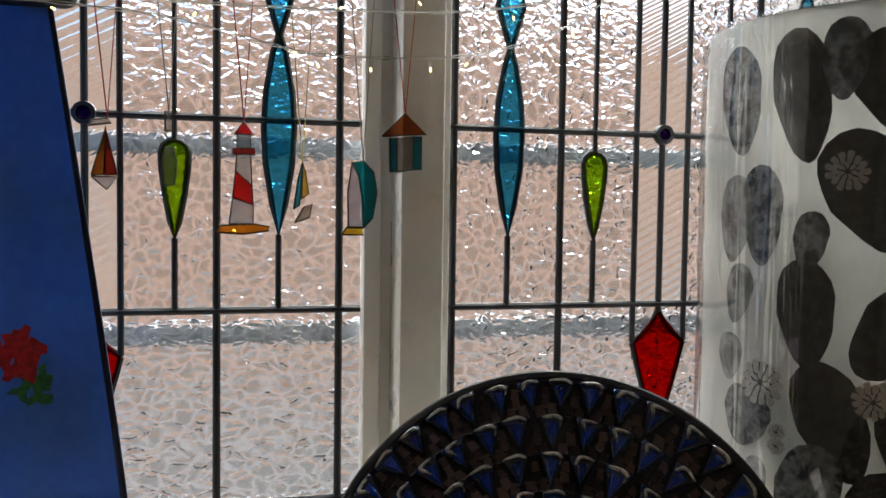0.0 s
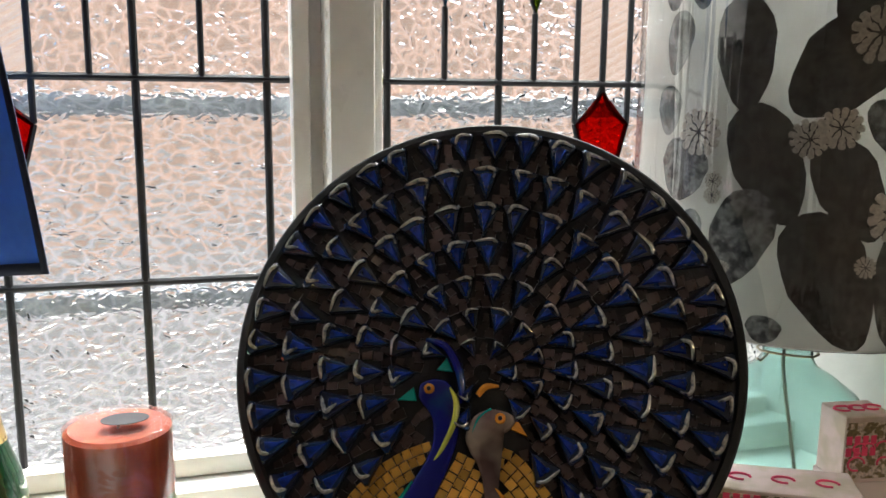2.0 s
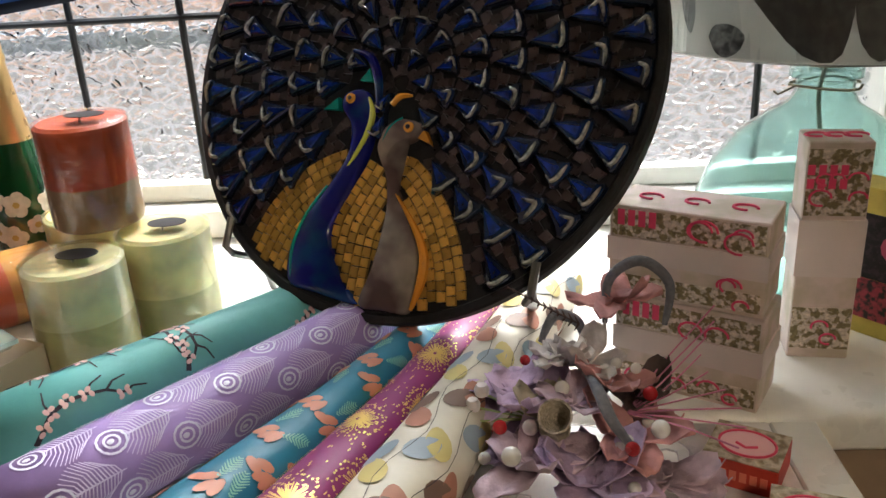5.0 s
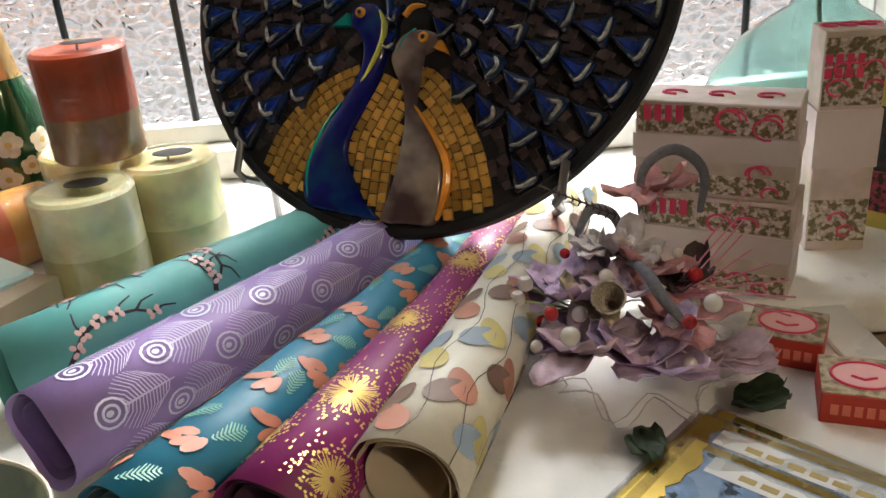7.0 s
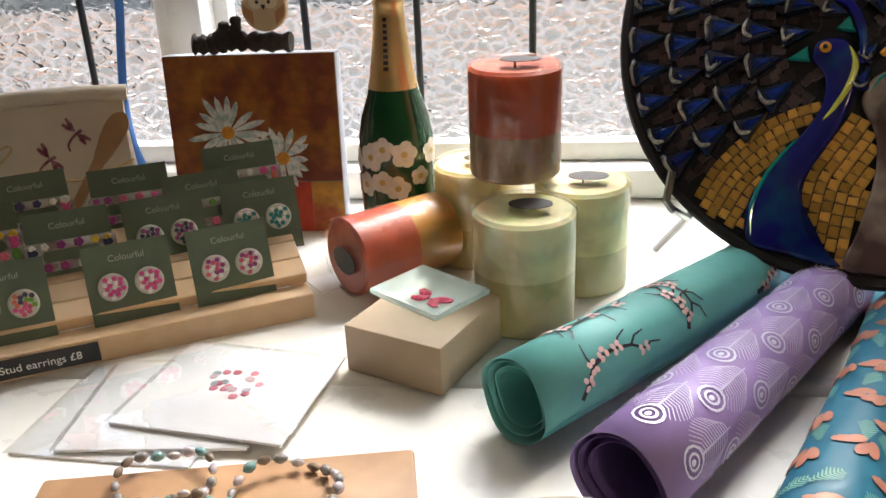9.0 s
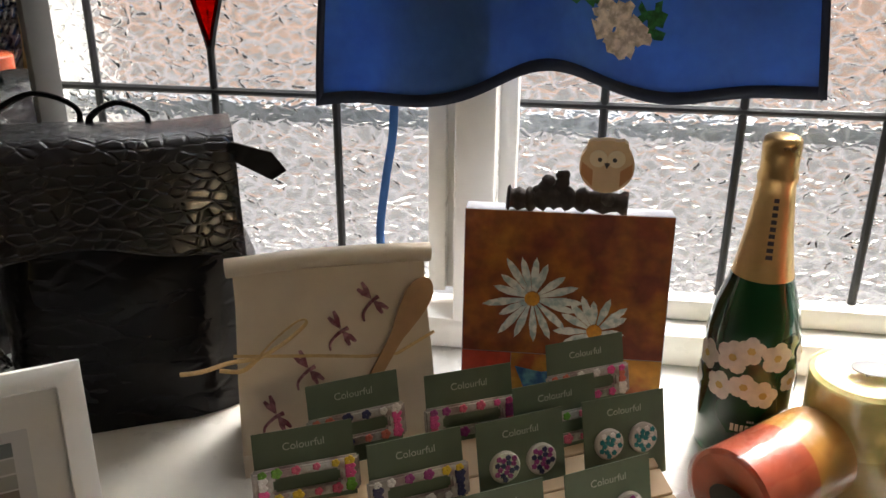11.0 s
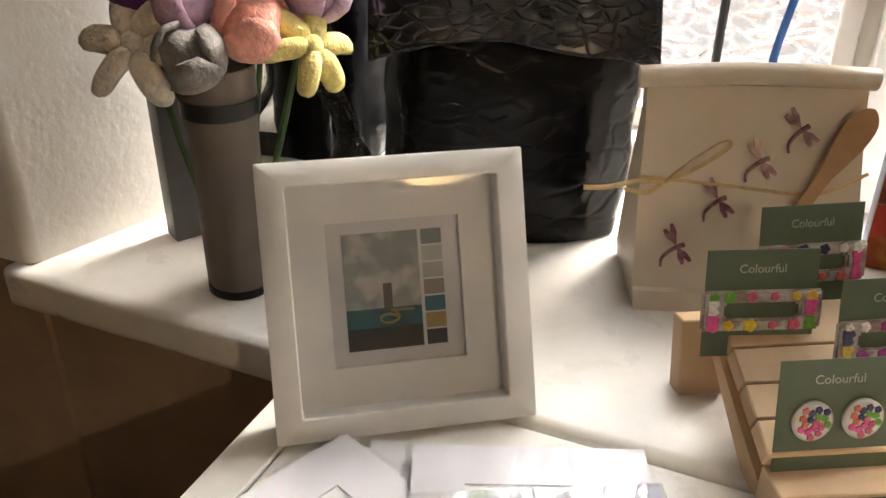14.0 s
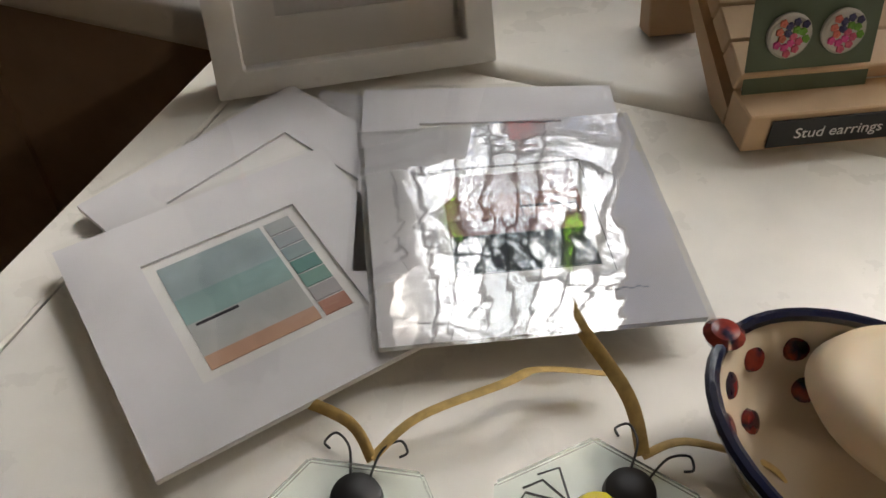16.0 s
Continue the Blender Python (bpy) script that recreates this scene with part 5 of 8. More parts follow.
    for a, z, h, w, lean, mi in ((-3.12, 0.62, 0.1, 0.07, 0.1, 2), (-2.87, 0.618, 0.112, 0.065, -0.04, 1), (-3.08, 0.551, 0.07, 0.05, 0.2, 2), (-2.57, 0.512, 0.118, 0.072, -0.08, 0), (-2.6, 0.616, 0.064, 0.043, 0.12, 1),
                                 (-3.1, 0.485, 0.055, 0.05, 0.0, 2), (-3.0, 0.415, 0.07, 0.08, 0.23, 1), (-2.31, 0.4, 0.13, 0.084, -0.38, 0), (-2.67, 0.328, 0.112, 0.076, 0.34, 1), (-1.92, 0.274, 0.152, 0.098, -0.42, 0),
                                 (-2.33, 0.513, 0.118, 0.1, 0.75, 0), (-1.88, 0.387, 0.112, 0.074, -0.48, 0), (-2.11, 0.637, 0.138, 0.1, -0.48, 0), (-2.12, 0.592, 0.125, 0.08, 0.44, 0), (-1.77, 0.467, 0.067, 0.04, -0.51, 1),
                                 (-1.73, 0.275, 0.14, 0.085, 0.11, 0), (-1.69, 0.515, 0.163, 0.09, -0.07, 0), (-2.41, 0.274, 0.03, 0.042, 0.12, 1), (-2.85, 0.36, 0.048, 0.034, -0.13, 2), (-2.62, 0.292, 0.053, 0.022, -0.17, 2),
                                 (-2.6, 0.729, 0.144, 0.075, -0.13, 0), (-2.1, 0.754, 0.113, 0.09, -0.28, 0), (-3.03, 0.74, 0.125, 0.08, -0.13, 1), (-2.44, 0.792, 0.085, 0.055, 0.05, 1), (-1.76, 0.689, 0.139, 0.09, -0.15, 0),
                                 (-1.4, 0.3, 0.14, 0.1, -0.2, 0), (-1.35, 0.48, 0.15, 0.11, 0.1, 1), (-0.9, 0.35, 0.16, 0.12, 0.1, 0), (-0.85, 0.55, 0.17, 0.12, -0.1, 1), (0.0, 0.4, 0.2, 0.14, 0.1, 0), (0.9, 0.4, 0.2, 0.14, 0.1, 1), (1.9, 0.4, 0.2, 0.14, 0.1, 0)):
        pad(a, z, h, w, lean, mi, k % 9)
        k += 1
    flower = mat("cream_flower_print", (0.62, 0.58, 0.52), 0.8, vary=0.3, scale=300)
    for a, z, size in ((-2.84, 0.491, 0.026), (-2.24, 0.487, 0.019), (-2.1, 0.499, 0.021), (-1.95, 0.589, 0.028), (-1.78, 0.414, 0.029), (-2.73, 0.44, 0.01), (-2.73, 0.425, 0.01), (-1.92, 0.361, 0.011), (-2.64, 0.35, 0.007), (-1.9, 0.614, 0.011), (-2.4, 0.72, 0.02), (-1.3, 0.42, 0.025)):
        bm = bmesh.new()
        ink = [bm.verts.new(on(a + 0.86 * size * math.cos(i * 0.3142) / R, z + 0.86 * size * math.sin(i * 0.3142), 0.003)) for i in range(20)]
        bm.faces.new(ink).material_index = 1
        for off, n, L0, L1, hw in ((0.0032, 13, 0.52, 1.04, 0.215), (0.0035, 11, 0.34, 0.78, 0.245), (0.0038, 7, 0.1, 0.48, 0.36)):
            for i in range(n):
                t = 2 * math.pi * i / n + off * 900
                L0s, L1s = L0 * size, L1 * size * rnd.uniform(0.9, 1.08)
                mid = 0.5 * (L0s + L1s)
                pts = [(L0s * math.cos(t), L0s * math.sin(t))] + [(rr * math.cos(t + da), rr * math.sin(t + da)) for rr, da in ((mid, -hw), (L1s * 0.95, -hw * 0.75), (L1s, 0.0), (L1s * 0.95, hw * 0.75), (mid, hw))]
                bm.faces.new([bm.verts.new(on(a + x / R, z + y, off)) for x, y in pts])
        bmesh.ops.recalc_face_normals(bm, faces=bm.faces)
        part("flower_print", bm, [flower, INK], lamp, "printed cactus flower")
    bm = bmesh.new()
    lathe(bm, [(R + 0.011, z0 + 0.004), (R + 0.008, z0 + 0.2), (R + 0.009, z1 - 0.1), (R + 0.007, z1 + 0.004)], 64, wobble=lambda a, z: 0.008 * math.sin(13 * a + 7 * z) * math.sin(5 * a))
    f = part("film_cover", bm, film_mat("shade_film", 0.26, 0.8, 13.0, 12.0), lamp, "clear plastic cover")
    f.visible_shadow = False


mosaic_plate()
plate_easel()
rolls()
candles()
bottle()
painted_canvas()
driftwood()
table_lamp()


# ---- mirror, backpack, felt flowers ----
def lettering(body, size, m, material, parent, name="lettering", label=""):
    cu = bpy.data.curves.new(name, "FONT")
    cu.body, cu.size, cu.align_x, cu.extrude = body, size, "CENTER", 0.0001
    tmp = bpy.data.objects.new(name, cu)
    me = bpy.data.meshes.new_from_object(tmp)
    bpy.data.objects.remove(tmp)
    me.materials.clear()
    me.materials.append(material)
    ob = new(name, me)
    ob.parent = parent
    ob.matrix_basis = m
    if label:
        ob["label"] = label
    return ob


def mirror():
    d = Vector((0.505, 0.863, 0)).normalized()
    n = Vector((d.y, -d.x, 0))
    m = Matrix(((d.x, n.x, 0, -1.078), (d.y, n.y, 0, 0.683), (0, 0, 1, SILL), (0, 0, 0, 1)))
    mir = thing("mirror", m, "tall mirror in a plain grey frame against the reveal", "mirror")
    w, h, f = 0.335, 0.72, 0.03
    for nm, x, z, sx, sz in (("frame_stile", f / 2, 0, f, h), ("frame_stile", w - f / 2, 0, f, h), ("frame_rail", w / 2, 0, w - 2 * f, f), ("frame_rail", w / 2, h - f, w - 2 * f, f)):
        bm = bmesh.new()
        box(bm, sx, 0.025, sz, Matrix.Translation((x, -0.012, z)), 0.002)
        part(nm, bm, GREY, mir)
    silver = bpy.data.materials.new("silvered_glass")
    silver.use_nodes = True
    b = silver.node_tree.nodes["Principled BSDF"]
    b.inputs["Base Color"].default_value = (0.86, 0.87, 0.86, 1)
    b.inputs["Metallic"].default_value, b.inputs["Roughness"].default_value = 1.0, 0.015
    bm = bmesh.new()
    box(bm, w - 2 * f, 0.004, h - 2 * f, Matrix.Translation((w / 2, -0.008, f)))
    part("mirror_glass", bm, silver, mir, "silvered glass")


def croc_mat(name, size=70.0, deep=0.6, shine=0.3):
    mt = bpy.data.materials.new(name)
    mt.use_nodes = True
    nt = mt.node_tree
    b = nt.nodes["Principled BSDF"]
    b.inputs["Base Color"].default_value = (0.004, 0.004, 0.005, 1)
    b.inputs["Roughness"].default_value = 0.24
    b.inputs["Specular IOR Level"].default_value = shine
    co = nt.nodes.new("ShaderNodeTexCoord").outputs["Object"]
    mp = nt.nodes.new("ShaderNodeMapping")
    mp.inputs["Scale"].default_value = (0.62, 1.0, 1.1)
    nt.links.new(co, mp.inputs["Vector"])
    n = nt.nodes.new("ShaderNodeTexNoise")
    n.inputs["Scale"].default_value = 22
    nt.links.new(mp.outputs[0], n.inputs["Vector"])
    ad = nt.nodes.new("ShaderNodeVectorMath")
    ad.operation = "MULTIPLY_ADD"
    ad.inputs[1].default_value = (0.02, 0.02, 0.02)
    nt.links.new(n.outputs["Color"], ad.inputs[0])
    nt.links.new(mp.outputs[0], ad.inputs[2])
    v = nt.nodes.new("ShaderNodeTexVoronoi")
    v.feature = "DISTANCE_TO_EDGE"
    v.inputs["Scale"].default_value = size
    nt.links.new(ad.outputs[0], v.inputs["Vector"])
    mr = nt.nodes.new("ShaderNodeMapRange")
    mr.inputs["From Max"].default_value = 0.2
    mr.interpolation_type = "SMOOTHSTEP"
    nt.links.new(v.outputs["Distance"], mr.inputs["Value"])
    bp = nt.nodes.new("ShaderNodeBump")
    bp.inputs["Strength"].default_value, bp.inputs["Distance"].default_value = deep, 0.0009
    nt.links.new(mr.outputs["Result"], bp.inputs["Height"])
    nt.links.new(bp.outputs["Normal"], b.inputs["Normal"])
    return mt


def backpack():
    m = Matrix.Translation((-0.80, 0.872, SILL)) @ Matrix.Rotation(radians(25.7), 4, "Z")
    bag = thing("backpack", m, "black crocodile embossed leather backpack with folded flap", "backpack")
    croc, plain = croc_mat("black_croc_leather", 96, 1.0, 0.42), croc_mat("black_croc_body", 40, 0.5, 0.15)
    # body: a soft sack, a little fuller low down and creased on one side
    bm = bmesh.new()
    rows = []
    for j in range(15):
        f = j / 14
        z = 0.29 * f
        hx = 0.116 + 0.012 * math.sin(math.pi * min(1, f * 1.3)) - 0.01 * f
        hy = 0.062 + 0.016 * math.sin(math.pi * f) - 0.018 * f
        row = []
        for i in range(40):
            a = 2 * math.pi * i / 40
            ca, sa = math.cos(a), math.sin(a)
            px = hx * abs(ca) ** 0.45 * (1 if ca > 0 else -1)
            py = hy * abs(sa) ** 0.5 * (1 if sa > 0 else -1)
            k = noise.noise(Vector((px * 14, py * 14, z * 16))) * 0.011 + noise.noise(Vector((px * 40, py * 40, z * 30))) * 0.004
            dent = -0.022 * math.exp(-((px - 0.1) / 0.035) ** 2 - ((z - 0.1) / 0.06) ** 2) if py < 0 else 0
            row.append(bm.verts.new((px + k * ca, py + k * sa - dent, z + 0.002)))
        rows.append(row)
    for a, b in zip(rows, rows[1:]):
        for i in range(40):
            bm.faces.new((a[i], a[(i + 1) % 40], b[(i + 1) % 40], b[i]))
    bm.faces.new(rows[0][::-1])
    bm.faces.new(rows[-1])
    part("body", bm, plain, bag, "soft black leather body", angle=60)
    # flap: folded over the top and down the front, a little wider than the body
    bm = bmesh.new()
    path = [(0.055, 0.22), (0.05, 0.28), (0.035, 0.302), (0.0, 0.308), (-0.035, 0.306), (-0.052, 0.297), (-0.066, 0.27), (-0.077, 0.243), (-0.085, 0.224), (-0.092, 0.208)]
    cv = curve([(0, y, z) for y, z in path], 4)
    cols = []
    for i in range(25):
        x = -0.138 + 0.247 * i / 24
        col = []
        for j, p in enumerate(cv):
            f = j / (len(cv) - 1)
            sag = (-0.014 * max(0.0, -x - 0.02) / 0.1 + 0.01 * math.sin(i * 0.21 + 0.4) - 0.012 * max(0.0, x - 0.07) / 0.04) * f ** 2
            col.append(bm.verts.new((x * (1 + 0.02 * f) + 0.004, p.y - 0.003 * math.sin(i * 0.45) * f, p.z + sag + 0.003 * math.sin(i * 0.3) * (1 - f))))
        cols.append(col)
    for a, b in zip(cols, cols[1:]):
        for j in range(len(cv) - 1):
            bm.faces.new((a[j], b[j], b[j + 1], a[j + 1]))
    bmesh.ops.recalc_face_normals(bm, faces=bm.faces)
    fl = part("flap", bm, croc, bag, "glossy embossed front flap", angle=60)
    so = fl.modifiers.new("thickness", "SOLIDIFY")
    so.thickness = 0.004
    for x0, x1, y, h in ((-0.1, -0.035, 0.03, 0.04), (-0.015, 0.03, 0.015, 0.03)):
        bm = bmesh.new()
        tube(bm, curve([(x0, y, 0.29), (x0 - 0.004, y, 0.29 + h * 0.7), ((x0 + x1) / 2, y, 0.295 + h), (x1 + 0.004, y, 0.29 + h * 0.7), (x1, y, 0.29)], 6), 0.005, 8, flat=0.4)
        part("carry_loop", bm, plain, bag, "leather carry loop")
    bm = bmesh.new()
    prism(bm, [(0.0, -0.008), (0.05, -0.014), (0.06, 0.0), (0.04, 0.012), (0.0, 0.008)], 0.004, Matrix.Translation((0.108, -0.05, 0.288)) @ Matrix.Rotation(radians(25), 4, "Y") @ Matrix.Rotation(radians(90), 4, "X"))
    part("zip_tab", bm, plain, bag, "leather zip end tab")
    # shoulder straps hang at the side
    for k, pts in enumerate(([(-0.12, 0.02, 0.28), (-0.17, 0.0, 0.25), (-0.185, -0.01, 0.17), (-0.16, -0.03, 0.1), (-0.2, -0.06, 0.05), (-0.15, -0.07, 0.03), (-0.12, -0.03, 0.02)], [(-0.1, 0.04, 0.29), (-0.13, 0.03, 0.315), (-0.17, 0.04, 0.25), (-0.18, 0.05, 0.12), (-0.14, 0.03, 0.04)])):
        bm = bmesh.new()
        tube(bm, curve(pts, 6), 0.014, 10, flat=0.3)
        part("shoulder_strap", bm, croc, bag, "padded leather shoulder strap", angle=60)
    bm = bmesh.new()
    lathe(bm, [(0.007, -0.002), (0.009, 0.0), (0.007, 0.002), (0.005, 0.0), (0.007, -0.002)], 16, Matrix.Translation((-0.178, -0.045, 0.07)) @ Matrix.Rotation(1.2, 4, "X"))
    part("buckle", bm, mat("dark_brass", (0.3, 0.22, 0.1), 0.35, metal=1.0), bag, "brass ring buckle")


def knit_mat(name, colour, glitter=0.0):
    return mat(name, colour, 0.85, vary=0.2, scale=120, bump=0.9, bump_scale=260, sheen=0.1, second=[c * 0.75 for c in colour], mix_scale=45, metal=glitter)


def felt_flowers():
    vase = thing("tube_vase", Matrix.Translation((-0.975, 0.645, SILL)), "tall taupe card tube vase with a dark band", "vase")
    taupe = mat("taupe_card", (0.17, 0.14, 0.115), 0.7, vary=0.08, bump=0.1)
    bm = bmesh.new()
    lathe(bm, [(0, 0.006), (0.027, 0.006), (0.0285, 0.012), (0.0285, 0.15), (0.0305, 0.17), (0.031, 0.205), (0.029, 0.205), (0.027, 0.17), (0.026, 0.02), (0, 0.02)], 36, wobble=lambda a, z: 0.01 * math.sin(2 * a + 1))
    part("tube", bm, taupe, vase)
    for z, h in ((0.0, 0.007), (0.166, 0.014)):
        bm = bmesh.new()
        r = 0.029 if z < 0.1 else 0.032
        lathe(bm, [(0.02, z), (r, z), (r, z + h), (0.02, z + h)], 36)
        part("band", bm, BLACK, vase, "black band")
    rnd = random.Random(31)
    cols = {"cream": (0.78, 0.7, 0.58), "purple": (0.1, 0.016, 0.14), "lilac": (0.56, 0.37, 0.5), "coral": (0.88, 0.4, 0.31), "grey": (0.3, 0.28, 0.26), "yellow": (0.82, 0.7, 0.26)}
    mats = {k: knit_mat(k + "_felted_yarn", v, 0.4 if k == "grey" else 0.0) for k, v in cols.items()}
    eye = Vector((-0.55, 0.11, 1.12))
    heads = (("cream", "star", -1.014, 0.606, 1.074, 0.048), ("purple", "tulip", -1.024, 0.63, 1.117, 0.027), ("lilac", "tulip", -0.983, 0.635, 1.102, 0.028), ("coral", "bud", -0.943, 0.654, 1.085, 0.03), ("grey", "bud", -0.968, 0.609, 1.069, 0.027), ("yellow", "star", -0.907, 0.676, 1.068, 0.04), ("grey", "bud", -0.943, 0.685, 1.13, 0.032), ("cream", "tulip", -0.985, 0.672, 1.125, 0.028), ("lilac", "tulip", -0.985, 0.69, 1.15, 0.026), ("cream", "bud", -1.012, 0.66, 1.148, 0.024), ("grey", "tulip", -1.02, 0.68, 1.165, 0.024), ("lilac", "tulip", -0.915, 0.705, 1.105, 0.028), ("purple", "tulip", -1.005, 0.65, 1.125, 0.024))
    for col, kind, x, y, z, R in heads:
        base = Vector((x, y, z))
        foot = Vector((-0.975 + (x + 0.975) * 0.2, 0.645 + (y - 0.645) * 0.2, SILL + 0.03))
        fl = thing("felt_flower", Matrix.Translation(base), col + (" knitted star flower" if kind == "star" else " crocheted tulip flower") + " standing in the tube vase", "flower", "felt flowers in the vase")
        out = (base - Vector((-0.975, 0.66, 1.0))).normalized()
        face = ((eye - base).normalized() * (0.75 if kind == "star" else 0.35) + out * 0.8).normalized()
        q = face.to_track_quat("Z", "Y").to_matrix().to_4x4()
        bm = bmesh.new()
        tube(bm, curve([foot - base, (foot - base) * 0.45 + Vector((0, 0, 0.01)), -face * R * 0.5], 5), 0.0025, 6)
        part("stem", bm, mat("green_wire", (0.06, 0.12, 0.04), 0.7), fl, "green wire stem")
        if kind == "star":
            for k in range(6):
                bm = bmesh.new()
                a = 2 * math.pi * k / 6 + rnd.uniform(-0.15, 0.15)
                pm = q @ Matrix.Rotation(a, 4, "Z")
                cvp = curve([(0.004, 0, 0.0), (R * 0.35, 0, 0.006), (R * 0.7, 0, 0.004), (R, 0, -0.006 + rnd.uniform(-0.006, 0.006))], 4)
                tube(bm, [pm @ p for p in cvp], [R * s for s in (0.16, 0.2, 0.23, 0.25, 0.26, 0.26, 0.255, 0.25, 0.245, 0.24, 0.22, 0.18, 0.09)], 10, flat=0.7)
                part("petal", bm, mats[col], fl, angle=80)
            bm = bmesh.new()
            lathe(bm, [(R * 0.24, 0.004), (R * 0.2, 0.011), (R * 0.1, 0.014), (0, 0.014)], 14, q)
            part("heart", bm, mats["yellow"] if col == "yellow" else mats["cream"], fl, angle=80)
        else:
            bm = bmesh.new()
            lathe(bm, [(0, -R * 0.6), (R * 0.55, -R * 0.45), (R * 0.85, 0), (R * 0.75, R * 0.5), (R * 0.45, R * 0.85), (0, R * 0.95)], 20, q, wobble=lambda a, zz: 0.1 * math.sin(3 * a + 20 * zz) + 0.05 * math.sin(11 * a))
            part("heart", bm, mats[col], fl, angle=80)
            for k in range(3):
                bm = bmesh.new()
                pm = q @ Matrix.Rotation(2.094 * k + rnd.random(), 4, "Z")
                grid = []
                for i in range(7):
                    u = (i / 6 - 0.5) * 2.0
                    row = []
                    for j in range(7):
                        f = j / 6
                        rr = R * (0.6 + 0.45 * math.sin(math.pi * min(1, f * 0.85))) * (1 - (0.42 * f ** 3 if kind == "tulip" else 0.3 * f ** 3))
                        row.append(bm.verts.new(pm @ Vector((rr * math.cos(u * (1 - 0.45 * f * f)), rr * math.sin(u * (1 - 0.45 * f * f)), R * (-0.6 + 1.65 * f - 0.12 * abs(u))))))
                    grid.append(row)
                for a, b in zip(grid, grid[1:]):
                    for j in range(6):
                        bm.faces.new((a[j], b[j], b[j + 1], a[j + 1]))
                ob = part("petal", bm, mats[col], fl, angle=80)
                so = ob.modifiers.new("thickness", "SOLIDIFY")
                so.thickness, so.offset = R * 0.14, 0.0


# ---- ceramic bag, picture frame ----
def ceramic_bag():
    a = Vector((0.933, 0.36, 0))
    m = Matrix.Translation((-0.55, 0.781, SILL)) @ Matrix.Rotation(math.atan2(a.y, a.x), 4, "Z")
    bag = thing("ceramic_bag", m, "cream ceramic paper-bag shaped pot with dragonflies and raffia", "pottery")
    glaze = mat("cream_glaze", (0.62, 0.53, 0.42), 0.5, vary=0.05, scale=30, bump=0.1, bump_scale=40, second=(0.58, 0.48, 0.37))
    w, h = 0.19, 0.205
    lean = 0.4
    fy = lambda z: lean * z
    bm = bmesh.new()
    rows = []
    prof = [(0.0, 0.006, 0.1), (0.0, 0.022, 0.1), (0.0035, 0.024, 0.096), (0.003, 0.09, 0.06), (0.0, 0.16, 0.022), (-0.001, 0.188, 0.012)]
    for off, z, depth in prof:
        hx = w / 2 * (0.99 + 0.02 * math.sin(z * 30))
        rows.append([bm.verts.new(p) for p in ((-hx, fy(z) + off, z), (0, fy(z) + off - 0.002, z), (hx, fy(z) + off, z), (hx, fy(z) + depth, z), (hx * 0.6, fy(z) + depth * 0.9, z), (-hx * 0.6, fy(z) + depth * 0.9, z), (-hx, fy(z) + depth, z))])
    for p, q in zip(rows, rows[1:]):
        for i in range(7):
            bm.faces.new((p[i], p[(i + 1) % 7], q[(i + 1) % 7], q[i]))
    bm.faces.new(rows[0][::-1])
    bm.faces.new(rows[-1])
    bmesh.ops.translate(bm, verts=bm.verts, vec=(0, 0, -0.006))
    part("body", bm, glaze, bag, "cream glazed body", angle=30)
    bm = bmesh.new()
    tube(bm, curve([(-w / 2 - 0.004, fy(0.19) + 0.002, 0.186), (-0.03, fy(0.19), 0.191), (0.04, fy(0.19), 0.191), (w / 2 + 0.004, fy(0.19) + 0.002, 0.188)], 6), 0.0095, 14)
    part("rolled_top", bm, glaze, bag, "rolled bag top")
    tilt = Matrix.Rotation(math.pi / 2 - math.atan(lean), 4, "X")
    def on(x, z):
        return Matrix.Translation((x, fy(z) - 0.0035, z - 0.006)) @ tilt
    violet = mat("plum_glaze", (0.16, 0.04, 0.06), 0.3, vary=0.3, scale=200, second=(0.3, 0.14, 0.17), mix_scale=150)
    for x, z, t in ((-0.061, 0.06, 0.0), (-0.028, 0.098, 0.1), (0.006, 0.13, 0.05), (0.038, 0.155, 0.2)):
        bm = bmesh.new()
        mm = on(x, z) @ Matrix.Rotation(t - 0.25, 4, "Z")
        tube(bm, [mm @ p for p in curve([(0.006, 0.004, 0.001), (-0.002, -0.002, 0.0012), (-0.009, -0.012, 0.001), (-0.008, -0.02, 0.0006)], 4)], [0.0022, 0.0022, 0.002, 0.0019, 0.0018, 0.0017, 0.0016, 0.0016, 0.0015, 0.0015, 0.0013, 0.0012, 0.001], 6)
        for ang, L in ((2.1, 0.02), (2.5, 0.018), (-0.55, 0.018), (-0.95, 0.017)):
            pm = mm @ Matrix.Translation((0.0, 0.001, 0.0004)) @ Matrix.Rotation(ang, 4, "Z")
            prism(bm, [(0.001, 0), (L * 0.6, -0.0026), (L, -0.0014), (L, 0.0014), (L * 0.6, 0.0026)], 0.001, pm)
        part("dragonfly", bm, violet, bag, "plum glazed dragonfly")
    raffia = mat("raffia", (0.55, 0.38, 0.18), 0.7, vary=0.2, scale=200)
    bm = bmesh.new()
    z = 0.108
    tube(bm, [(-w / 2 - 0.002, fy(z) + 0.002, z + 0.001), (-0.02, fy(z) - 0.005, z - 0.003), (0.03, fy(z) - 0.005, z - 0.009), (0.058, fy(z) - 0.01, z - 0.006), (w / 2 + 0.002, fy(z) + 0.002, z + 0.008)], 0.0016, 6, flat=0.5)
